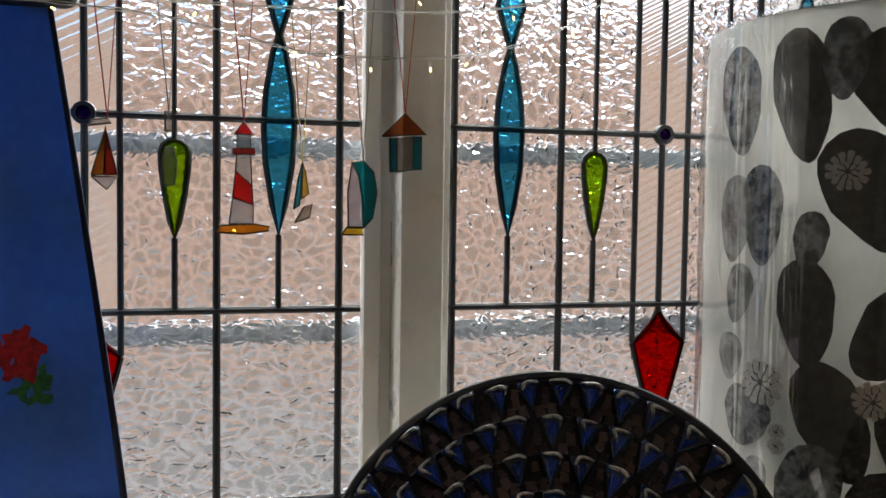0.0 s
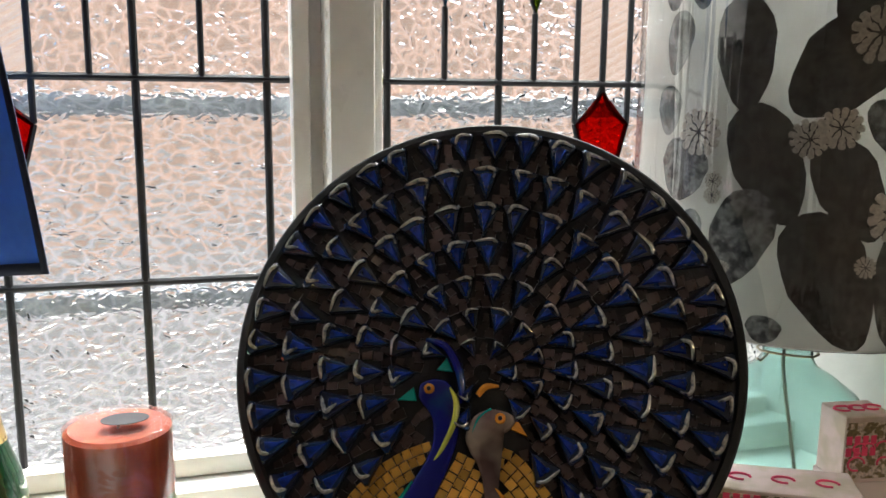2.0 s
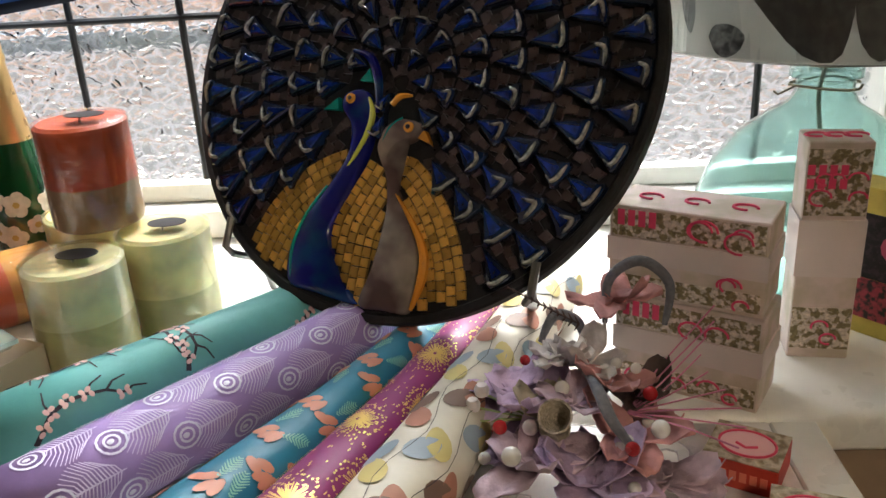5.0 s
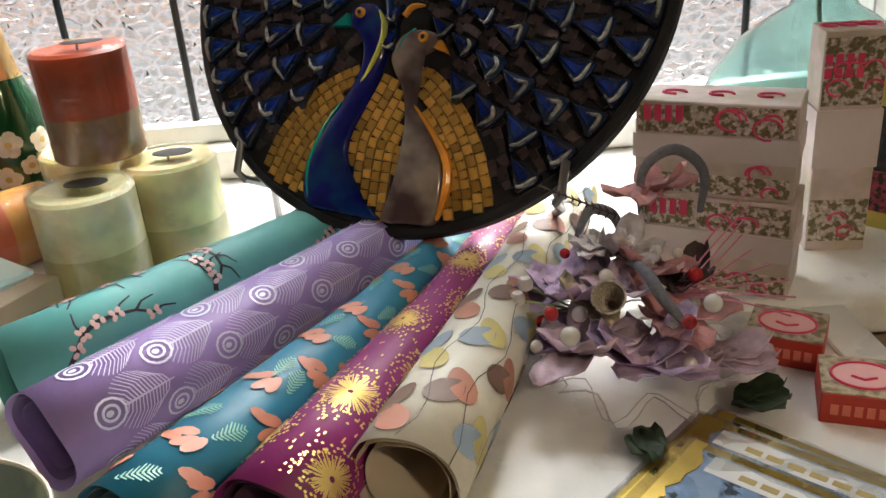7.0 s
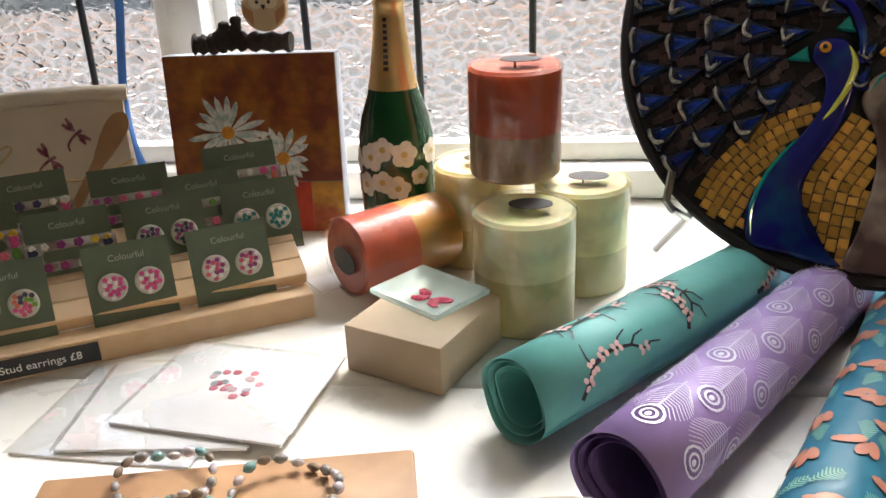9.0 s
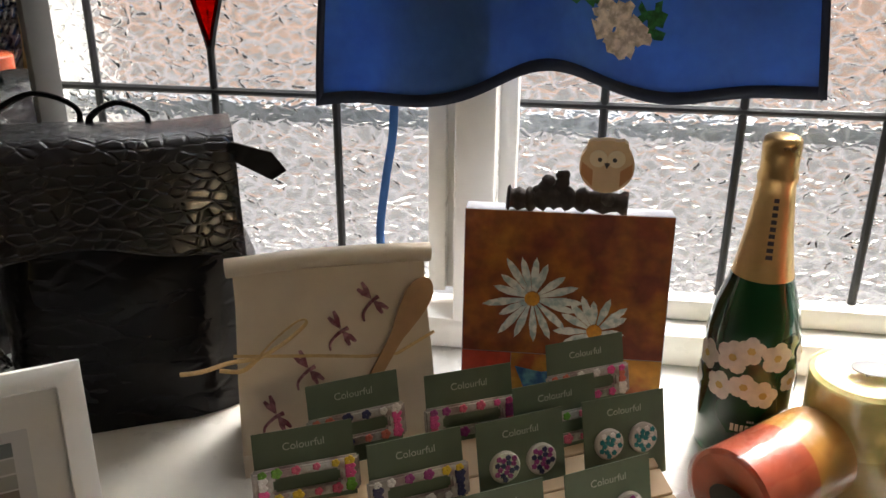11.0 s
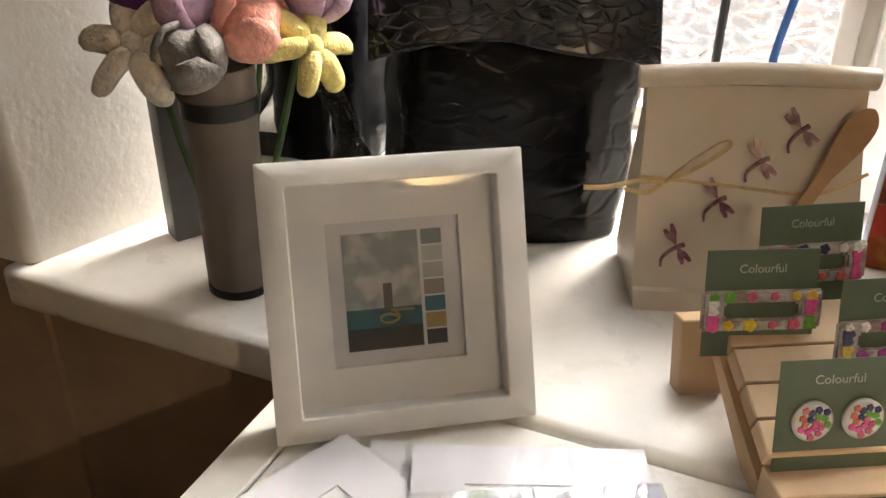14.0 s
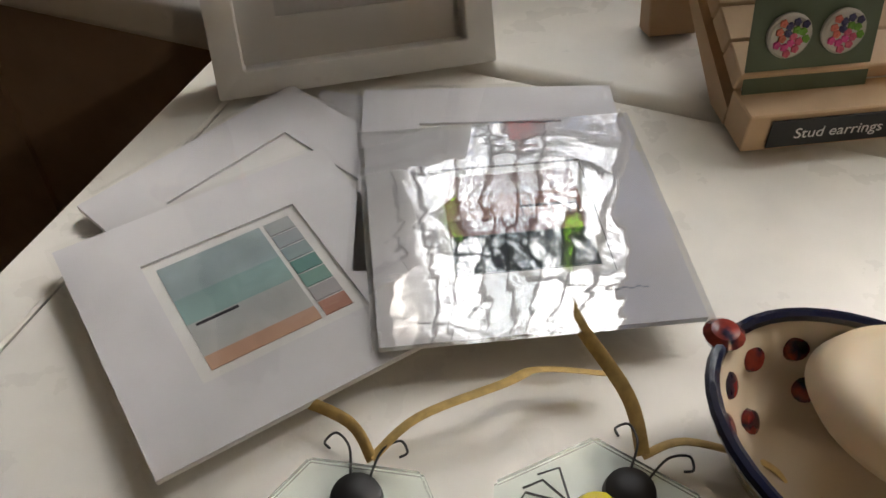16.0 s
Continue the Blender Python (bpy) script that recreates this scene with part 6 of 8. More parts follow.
    for pts in ([(-0.075, -0.006, 0.0), (-0.1, -0.012, 0.002), (-0.125, -0.02, 0.0), (-0.145, -0.02, -0.001)], [(-0.075, -0.006, 0.0), (-0.06, -0.012, 0.02), (-0.035, -0.013, 0.04), (-0.028, -0.012, 0.036), (-0.05, -0.01, 0.016), (-0.075, -0.006, 0.0)], [(-0.075, -0.006, 0), (-0.09, -0.012, -0.008), (-0.11, -0.014, -0.004)]):
        tube(bm, [(p.x, p.y + fy(z), p.z + z) for p in curve(pts, 5)], 0.0022, 6, flat=0.4)
    part("raffia_tie", bm, raffia, bag, "knotted raffia tie")
    spoon = mat("beech_wood", (0.4, 0.22, 0.1), 0.55, vary=0.15, scale=50)
    bm = bmesh.new()
    out = curve([(0.0, 0.0, 0), (0.011, 0.01, 0), (0.0125, 0.03, 0), (0.0085, 0.055, 0), (0.0058, 0.075, 0), (0.005, 0.16, 0), (0, 0.165, 0), (-0.005, 0.16, 0), (-0.0058, 0.075, 0), (-0.0085, 0.055, 0), (-0.0125, 0.03, 0), (-0.011, 0.01, 0)], 3, closed=True)
    prism(bm, [(p.x, p.y) for p in out], 0.006, on(0.094, 0.172) @ Matrix.Translation((0, 0, 0.003)) @ Matrix.Rotation(radians(180 - 33), 4, "Z"))
    bmesh.ops.recalc_face_normals(bm, faces=bm.faces)
    part("wooden_spoon", bm, spoon, bag, "small beech wood spreader")


def photo_panel(parent, name, x0, y0, x1, y1, z, mt, m, label=""):
    bm = bmesh.new()
    box(bm, x1 - x0, y1 - y0, 0.0004, m @ Matrix.Translation(((x0 + x1) / 2, (y0 + y1) / 2, z)))
    return part(name, bm, mt, parent, label)


def paint(name, c, c2=None, scale=30.0, rough=0.5):
    return mat(name, c, rough, vary=0.15, scale=scale * 2, second=c2, mix_scale=scale)


def border(bm, ox, oy, ix, iy, z0, z1, m):
    """A flat frame with mitred corners between an outer and an inner half size."""
    rings = []
    for hx, hy, z in ((ox, oy, z0), (ox, oy, z1), (ix, iy, z1), (ix, iy, z0)):
        rings.append([bm.verts.new(m @ Vector((sx * hx, sy * hy, z))) for sx, sy in ((-1, -1), (1, -1), (1, 1), (-1, 1))])
    for a, b in zip(rings, rings[1:] + rings[:1]):
        for i in range(4):
            bm.faces.new((a[i], a[(i + 1) % 4], b[(i + 1) % 4], b[i]))
    return bm


def picture_frame():
    t = radians(24.0)
    x = Vector((0.825, 0.565, 0)).normalized()
    n = Vector((x.y * math.cos(t), -x.x * math.cos(t), math.sin(t)))
    up = n.cross(x)
    o = Vector((-0.7525, 0.5305, SILL)) + up * 0.097
    m = Matrix(((x.x, up.x, n.x, o.x), (x.y, up.y, n.y, o.y), (x.z, up.z, n.z, o.z), (0, 0, 0, 1)))
    f = thing("picture_frame", m, "white box frame holding a square harbour photograph", "picture frame")
    bm = bmesh.new()
    border(bm, 0.0925, 0.097, 0.0735, 0.08, -0.022, 0.008, Matrix())
    bmesh.ops.bevel(bm, geom=list(bm.edges), offset=0.001, segments=1, affect="EDGES")
    part("frame_moulding", bm, mat("white_lacquer", (0.8, 0.79, 0.77), 0.35, vary=0.02), f)
    bm = bmesh.new()
    box(bm, 0.147, 0.16, 0.002, Matrix.Translation((0, 0, -0.02)))
    part("mount", bm, mat("pale_mount_card", (0.66, 0.66, 0.68), 0.7, vary=0.02), f, "pale mount card")
    bm = bmesh.new()
    border(bm, 0.0735, 0.08, 0.048, 0.052, -0.0175, -0.012, Matrix())
    part("outer_mount", bm, PAPER, f, "bevelled outer mount")
    I = Matrix()
    part_mats = [("sky_print", -0.037, -0.012, 0.018, 0.043, paint("storm_sky_print", (0.24, 0.27, 0.27), (0.42, 0.4, 0.39), 45)), ("sea_print", -0.037, -0.026, 0.018, -0.012, paint("teal_sea_print", (0.015, 0.1, 0.12), (0.02, 0.05, 0.06), 60)), ("quay_print", -0.037, -0.042, 0.018, -0.026, paint("dark_quay_print", (0.015, 0.015, 0.016), (0.05, 0.04, 0.03), 60)), ("tower_print", -0.0095, -0.012, -0.003, 0.006, paint("tower_print_ink", (0.1, 0.09, 0.08)))]
    for nm, a, b, c, d, mt in part_mats:
        photo_panel(f, nm, a, b, c, d, -0.0178 if nm != "tower_print" else -0.0172, mt, I)
    bm = bmesh.new()
    tube(bm, [(-0.006 + 0.007 * math.cos(i * 0.7), -0.021 + 0.004 * math.sin(i * 0.7) + 0.0003 * i, -0.0168) for i in range(12)] + [(0.012, -0.014, -0.0168)], 0.001, 5)
    part("rope_print", bm, paint("ochre_rope_print", (0.3, 0.2, 0.06)), f)
    for k, c in enumerate(((0.16, 0.2, 0.21), (0.45, 0.46, 0.46), (0.38, 0.39, 0.39), (0.26, 0.23, 0.2), (0.015, 0.12, 0.18), (0.32, 0.22, 0.08), (0.02, 0.022, 0.025))):
        z1 = 0.043 - k * 0.0123
        photo_panel(f, "colour_swatch", 0.0205, z1 - 0.011, 0.0355, z1, -0.0178, paint("swatch_ink", c), I)
    bm = bmesh.new()
    box(bm, 0.147, 0.16, 0.0015, Matrix.Translation((0, 0, -0.004)))
    g = part("glazing", bm, FILM_FLAT, f, "clear glazing")
    g.visible_shadow = False
    bm = bmesh.new()
    box(bm, 0.05, 0.002, 0.15, Matrix.Translation((0, -0.09, -0.022)) @ Matrix.Rotation(radians(158), 4, "X"))
    part("strut", bm, BLACK, f, "black easel strut")


FILM_FLAT = film_mat("flat_clear_film", 0.042, 0.0, 6.0)
SLEEVE = film_mat("print_sleeve", 0.34, 0.08, 14.0)
SOFT_SLEEVE = film_mat("thin_print_sleeve", 0.09, 0.1, 14.0)


def mounted_print(x, y, z, yaw, kind, label):
    m = Matrix.Translation((x, y, z)) @ Matrix.Rotation(radians(yaw), 4, "Z")
    p = thing("mounted_print", m, label, "art print", "mounted prints")
    bm = bmesh.new()
    box(bm, 0.156, 0.156, 0.0022, Matrix(), 0.0004, 1)
    part("backing_board", bm, PAPER, p)
    bm = bmesh.new()
    border(bm, 0.078, 0.078, 0.043, 0.043, 0.0023, 0.0038, Matrix())
    part("mount", bm, mat("lilac_white_mount", (0.74, 0.73, 0.76), 0.65, vary=0.02), p, "white window mount")
    if kind:
        I = Matrix()
        if kind == "sea":
            rows = ((0.012, 0.037, (0.36, 0.45, 0.48)), (-0.006, 0.012, (0.27, 0.42, 0.42)), (-0.028, -0.006, (0.45, 0.46, 0.46)), (-0.037, -0.028, (0.5, 0.3, 0.2)))
            sw = ((0.45, 0.48, 0.5), (0.36, 0.4, 0.44), (0.28, 0.37, 0.4), (0.12, 0.3, 0.28), (0.2, 0.38, 0.33), (0.42, 0.4, 0.42), (0.42, 0.2, 0.14))
        else:
            rows = ((0.02, 0.037, (0.55, 0.42, 0.42)), (0.002, 0.02, (0.5, 0.27, 0.24)), (-0.01, 0.002, (0.3, 0.16, 0.16)), (-0.037, -0.01, (0.02, 0.04, 0.045)))
            sw = ()
        for a, b, c in rows:
            photo_panel(p, "photo_band", -0.037, a, 0.02 if sw else 0.037, b, 0.0023, paint(kind + "_print_ink", c, [v * 0.8 for v in c], 40), I)
        if kind == "sea":
            bm = bmesh.new()
            box(bm, 0.022, 0.0016, 0.0003, Matrix.Translation((-0.022, -0.008, 0.0028)))
            part("jetty_print", bm, INK, p)
        else:
            bm = bmesh.new()
            for k in range(7):
                box(bm, 0.0006, 0.012, 0.0003, Matrix.Translation((0.004 + 0.005 * k, 0.008 + 0.003 * math.sin(k * 2), 0.0028)))
            box(bm, 0.03, 0.0012, 0.0003, Matrix.Translation((0.018, 0.009, 0.0029)))
            part("boats_print", bm, INK, p)
        for k, c in enumerate(sw):
            photo_panel(p, "colour_swatch", 0.0225, 0.037 - 0.0107 * k - 0.0096, 0.037, 0.037 - 0.0107 * k, 0.0023, paint("swatch_ink", c), I)
        bm = bmesh.new()
        for k in range(5):
            box(bm, 0.0028, 0.0008, 0.0002, Matrix.Translation((0.04 + 0.0035 * k, -0.056 + 0.001 * (k % 2), 0.0038)))
        part("signature_bar", bm, paint("pencil", (0.3, 0.3, 0.32)), p, "pencil signature bars")
    bm = bmesh.new()
    n = 14
    g = [[bm.verts.new((-0.081 + 0.162 * i / n, -0.081 + 0.162 * j / n, 0.0046 + 0.0004 * noise.noise(Vector((i * 0.6 + x * 40, j * 0.6, yaw))))) for j in range(n + 1)] for i in range(n + 1)]
    for i in range(n):
        for j in range(n):
            bm.faces.new((g[i][j], g[i + 1][j], g[i + 1][j + 1], g[i][j + 1]))
    s = part("clear_sleeve", bm, SLEEVE if kind == "sunset" else SOFT_SLEEVE, p, "clear glossy sleeve", angle=80)
    s.visible_shadow = False


def prints():
    mounted_print(-0.685, 0.44, TABLE, 6, "", "blank backed mounted print under the stack")
    mounted_print(-0.745, 0.40, TABLE + 0.0052, -22, "", "mounted print in clear sleeve lying askew")
    mounted_print(-0.636, 0.462, TABLE + 0.0104, 22, "", "mounted print in clear sleeve at the back")
    mounted_print(-0.722, 0.335, TABLE + 0.0104, 53.5, "sea", "mounted seascape print with colour swatches in clear sleeve")
    mounted_print(-0.611, 0.422, TABLE + 0.0156, 27, "sunset", "mounted sunset harbour print in clear sleeve")


# ---- earring rack ----
def earring_rack():
    m = Matrix.Translation((-0.506, 0.538, SILL)) @ Matrix.Rotation(radians(28.4), 4, "Z")
    rack = thing("earring_rack", m, "pale slatted pine stand with a handwritten price sign", "display stand")
    pine = mat("pale_pine", (0.6, 0.42, 0.26), 0.6, vary=0.1, scale=25, bump=0.1, bump_scale=90, second=(0.55, 0.37, 0.21), mix_scale=12, random=0.06)
    W, D = 0.318, 0.14
    slope = math.atan2(0.055, 0.12)
    def board(name, d0, d1, lift=0.0):
        bm = bmesh.new()
        L = (d1 - d0) / math.cos(slope)
        box(bm, W, L, 0.014, Matrix.Translation((W / 2, (d0 + d1) / 2, 0.02 + (d0 + d1) / 2 * math.tan(slope) * 0.9 - 0.006 + lift)) @ Matrix.Rotation(slope * 0.92, 4, "X"), 0.001, 1)
        part(name, bm, pine, rack)
    bm = bmesh.new()
    box(bm, W, 0.028, 0.026, Matrix.Translation((W / 2, 0.014, 0)), 0.001, 1)
    part("front_lip", bm, pine, rack)
    for d0, d1 in ((0.0285, 0.051), (0.0525, 0.075), (0.0765, 0.101), (0.1025, 0.135)):
        board("slat", d0, d1)
    for x in (0.006, W - 0.006):
        bm = bmesh.new()
        prism(bm, [(0.0285, 0.0), (0.05, 0.0), (0.135, 0.05), (0.135, 0.06), (0.0285, 0.012)], 0.012, Matrix.Translation((x - 0.006, 0, 0)) @ Matrix(((0, 0, 1, 0), (1, 0, 0, 0), (0, 1, 0, 0), (0, 0, 0, 1))))
        bmesh.ops.recalc_face_normals(bm, faces=bm.faces)
        part("side_rail", bm, pine, rack)
    for x in (0.02, W - 0.02):
        bm = bmesh.new()
        box(bm, 0.035, 0.02, 0.06, Matrix.Translation((x - 0.02, 0.137, 0)) @ Matrix.Rotation(-0.25, 4, "X"), 0.001, 1)
        part("rear_foot", bm, pine, rack)
    bm = bmesh.new()
    box(bm, 0.1, 0.0015, 0.019, Matrix.Translation((0.064, -0.0015, 0.0035)))
    sign = part("price_sign", bm, BLACK, rack, "black price sign with white writing")
    lettering("Stud earrings £8", 0.0105, xz(0.064, -0.0026, 0.0095), PAPER, sign, "sign_writing", "white handwriting")
    green = mat("sage_card", (0.1, 0.13, 0.085), 0.7, vary=0.06, scale=60, second=(0.09, 0.115, 0.075))
    gem = {"floral": (0.6, 0.12, 0.2), "purple": (0.3, 0.06, 0.22), "navy": (0.05, 0.05, 0.12), "teal": (0.02, 0.18, 0.2), "coral": (0.6, 0.16, 0.12), "white": (0.7, 0.68, 0.66), "yellow": (0.65, 0.45, 0.06), "pink": (0.7, 0.1, 0.3), "leaf": (0.15, 0.35, 0.06)}
    gm = {k: mat(k + "_resin_petal", v, 0.15, vary=0.2, scale=300, coat=0.6) for k, v in gem.items()}
    resin = film_mat("resin_gloss", 0.2, 0.3, 60.0)
    rnd = random.Random(17)
    sets = [(0.02, 0.022, "stud", ("floral", "navy", "pink", "leaf", "coral")), (0.13, 0.022, "stud", ("white", "pink", "pink")), (0.225, 0.022, "stud", ("floral", "white", "purple")),
            (-0.002, 0.1015, "clip", ("pink", "yellow", "floral", "leaf", "white")), (0.082, 0.0765, "clip", ("navy", "yellow", "purple", "white")), (0.172, 0.0765, "stud", ("purple", "navy")), (0.268, 0.0765, "stud", ("teal", "teal", "white")),
            (0.048, 0.137, "clip", ("pink", "white", "navy", "coral")), (0.145, 0.1265, "clip", ("purple", "pink", "floral")), (0.215, 0.1015, "clip", ("coral", "floral", "leaf")), (0.262, 0.137, "clip", ("coral", "pink", "white"))]
    for x, d, kind, cols in sets:
        z = 0.02 + d * math.tan(slope) * 0.9 - 0.004
        cm = m @ Matrix.Translation((x + 0.022, d, z)) @ Matrix.Rotation(rnd.uniform(-0.06, 0.06), 4, "Z") @ Matrix.Rotation(radians(-14), 4, "X")
        card = thing("jewellery_card", cm, "sage green card holding " + ("a flowery resin hair clip" if kind == "clip" else "a pair of round resin stud earrings"), "earring card", "jewellery cards on the stand")
        bm = bmesh.new()
        w, h = 0.078, 0.076
        box(bm, w, 0.0008, h)
        part("card", bm, green, card)
        lettering("Colourful", 0.0085, xz(0, -0.0008, h - 0.016), mat("pale_card_print", (0.4, 0.42, 0.36), 0.6), card, "card_lettering", "pale lettering")
        def petals(parent, px, pz, R, n):
            for k in range(n):
                col = cols[k % len(cols)]
                a = 2.4 * k
                rr = R * math.sqrt((k + 0.3) / n) * 0.85
                bm = bmesh.new()
                s = R * 0.21 if n > 12 else R * 0.4
                for q in range(5):
                    t = q * 1.2566
                    lathe(bm, [(s * 0.5, 0.0), (s * 0.4, 0.0008), (0, 0.001)], 7, xz(px + rr * math.cos(a) + s * 0.5 * math.cos(t), -0.0044, pz + rr * math.sin(a) + s * 0.5 * math.sin(t)))
                part("pressed_flower", bm, gm[col], parent)
        if kind == "stud":
            for s in (-1, 1):
                bm = bmesh.new()
                lathe(bm, [(0.0135, 0.0), (0.0135, 0.0022), (0.012, 0.0034), (0, 0.0036)], 24, xz(s * 0.0165, -0.0008, 0.036))
                e = part("stud_earring", bm, mat("pale_resin", (0.5, 0.48, 0.44), 0.12, vary=0.1, coat=0.6), card, "round resin stud earring")
                petals(e, s * 0.0165, 0.036, 0.0125, 17)
        else:
            bm = bmesh.new()
            border(bm, 0.042, 0.0145, 0.026, 0.0055, 0.0, 0.0045, xz(0, -0.0008, 0.034))
            bmesh.ops.bevel(bm, geom=list(bm.edges), offset=0.0018, segments=2, affect="EDGES")
            e = part("hair_clip", bm, mat("clear_resin", (0.6, 0.55, 0.52), 0.08, vary=0.15, scale=120, trans=0.3, coat=0.8, second=(0.4, 0.3, 0.3), mix_scale=90), card, "clear resin hair clip")
            for k in range(18):
                t = 2 * math.pi * k / 18
                px, pz = 0.034 * max(-1, min(1, 1.35 * math.cos(t))), 0.034 + 0.0102 * max(-1, min(1, 1.6 * math.sin(t)))
                bm = bmesh.new()
                s = rnd.uniform(0.0034, 0.0052)
                for q in range(5):
                    lathe(bm, [(s * 0.5, 0.0), (s * 0.4, 0.0008), (0, 0.001)], 7, xz(px + s * 0.5 * math.cos(q * 1.2566), -0.0054, pz + s * 0.5 * math.sin(q * 1.2566)))
                part("pressed_flower", bm, gm[cols[(k // 2) % len(cols)]], e)


mirror()
backpack()
felt_flowers()
ceramic_bag()
picture_frame()
prints()
earring_rack()


# ---- apron hanging in the window ----
def apron():
    ap = thing("apron", Matrix(), "blue flower printed apron with navy binding hanging in the window", "apron")
    cloth = see_light(mat("blue_cotton", (0.06, 0.15, 0.36), 0.85, vary=0.08, scale=80, bump=0.25, bump_scale=600, sheen=0.1, second=(0.05, 0.12, 0.3)), 0.42)
    navy = mat("navy_binding", (0.008, 0.014, 0.035), 0.85, vary=0.1)
    def hem(s):
        return 1.148 + 0.045 * math.exp(-((s - 0.48) / 0.13) ** 2) + 0.05 * max(0, s - 0.72) + 0.02 * s
    def at(s, t, off=0.0):
        """s across from west to east, t up from the hem."""
        z0 = hem(s)
        z = z0 + (1.86 - z0) * t
        grow = (z - 1.15) / 0.6
        left, right = -0.64 + 0.085 * max(0, grow) ** 1.4, -0.104 - 0.082 * max(0, grow) ** 1.1
        x = left + (right - left) * s
        fold = 0.022 * math.sin(s * 9.5 + 0.6) * (1 - 0.5 * t) + 0.008 * math.sin(s * 23) * (1 - t)
        return Vector((x, 1.02 + fold - off, z))
    nx, nz = 48, 30
    bm = bmesh.new()
    g = [[bm.verts.new(at(i / nx, j / nz)) for j in range(nz + 1)] for i in range(nx + 1)]
    for i in range(nx):
        for j in range(nz):
            bm.faces.new((g[i][j], g[i + 1][j], g[i + 1][j + 1], g[i][j + 1]))
    ob = part("panel", bm, cloth, ap, "blue cotton panel", angle=80)
    so = ob.modifiers.new("thickness", "SOLIDIFY")
    so.thickness, so.offset = 0.0012, 0.0
    bm = bmesh.new()
    def strip(fn, n):
        rows = [fn(i / n) for i in range(n + 1)]
        vs = [[bm.verts.new(p) for p in r] for r in rows]
        for a, b in zip(vs, vs[1:]):
            bm.faces.new((a[0], b[0], b[1], a[1]))
    strip(lambda s: (at(s, 0, 0.0018), at(s, 0.019, 0.0018)), 60)
    strip(lambda t: (at(0, t, 0.0018), at(0.014, t, 0.0018)), 40)
    strip(lambda t: (at(0.986, t, 0.0018), at(1, t, 0.0018)), 40)
    ob = part("binding", bm, navy, ap, "navy bound edge", angle=80)
    so = ob.modifiers.new("thickness", "SOLIDIFY")
    so.thickness, so.offset = 0.0016, 0.0
    bm = bmesh.new()
    tube(bm, curve([(-0.552, 1.045, 1.2), (-0.556, 1.05, 1.12), (-0.566, 1.052, 1.06), (-0.574, 1.05, 0.99), (-0.562, 1.03, 0.94), (-0.548, 1.02, 0.9), (-0.546, 1.015, 0.87)], 6), 0.006, 8, flat=0.25)
    part("tie", bm, mat("blue_tape", (0.03, 0.12, 0.36), 0.8), ap, "blue cotton tie")
    # printed posies and baskets
    rnd = random.Random(9)
    inks = {"hydrangea": (0.6, 0.5, 0.4), "leaf": (0.02, 0.13, 0.03), "rose": (0.4, 0.012, 0.015), "basket": (0.35, 0.16, 0.07), "terracotta": (0.35, 0.1, 0.04)}
    im = {k: mat(k + "_print", v, 0.85, vary=0.3, scale=150, second=[c * 0.6 for c in v], mix_scale=120) for k, v in inks.items()}
    def patch(nm, s, t, R, n, ink, jag=0.35):
        """A blot of overlapping petals printed on the cloth."""
        for k in range(n):
            a, rr = 2.4 * k, R * math.sqrt((k + 0.5) / n)
            cs, ct = s + rr * math.cos(a) / 0.5, t + rr * math.sin(a) / 0.68
            pr = R * 1.5 / math.sqrt(n)
            bm = bmesh.new()
            vs = [bm.verts.new(at(cs + pr * (1 + jag * math.sin(q * 2.1 + k)) * math.cos(q * 0.6283) / 0.5, ct + pr * (1 + jag * math.sin(q * 2.1 + k)) * math.sin(q * 0.6283) / 0.68, 0.0022 + 0.00008 * k)) for q in range(10)]
            bm.faces.new(vs)
            part(nm, bm, im[ink], ap)
    patch("hydrangea_print", 0.62, 0.1, 0.024, 16, "hydrangea")
    patch("leaf_print", 0.56, 0.15, 0.02, 8, "leaf", 0.6)
    patch("leaf_print", 0.68, 0.12, 0.012, 4, "leaf", 0.6)
    for s in (0.42, 0.48, 0.54, 0.6):
        patch("basket_print", s, 0.2 + 0.02 * math.sin(s * 30), 0.024, 7, "basket")
    patch("rose_print", 0.47, 0.17, 0.016, 6, "rose")
    patch("rose_print", 0.8, 0.27, 0.024, 12, "rose")
    patch("leaf_print", 0.83, 0.215, 0.016, 5, "leaf", 0.6)
    patch("pot_print", 0.38, 0.19, 0.014, 5, "terracotta")
    patch("leaf_print", 0.45, 0.26, 0.03, 10, "leaf", 0.6)
    patch("rose_print", 0.6, 0.27, 0.02, 8, "rose")
    # hanger clip at the top
    bm = bmesh.new()
    box(bm, 0.42, 0.03, 0.05, Matrix.Translation((-0.37, 1.015, 1.74)), 0.012)
    part("hanger_bar", bm, BLACK, ap, "black hanger bar")


# ---- glass ornaments and fairy lights ----
def stained(name, c):
    return mat(name, c, 0.12, vary=0.2, scale=120, trans=0.75, coat=0.4, second=[v * 0.75 for v in c], mix_scale=60)


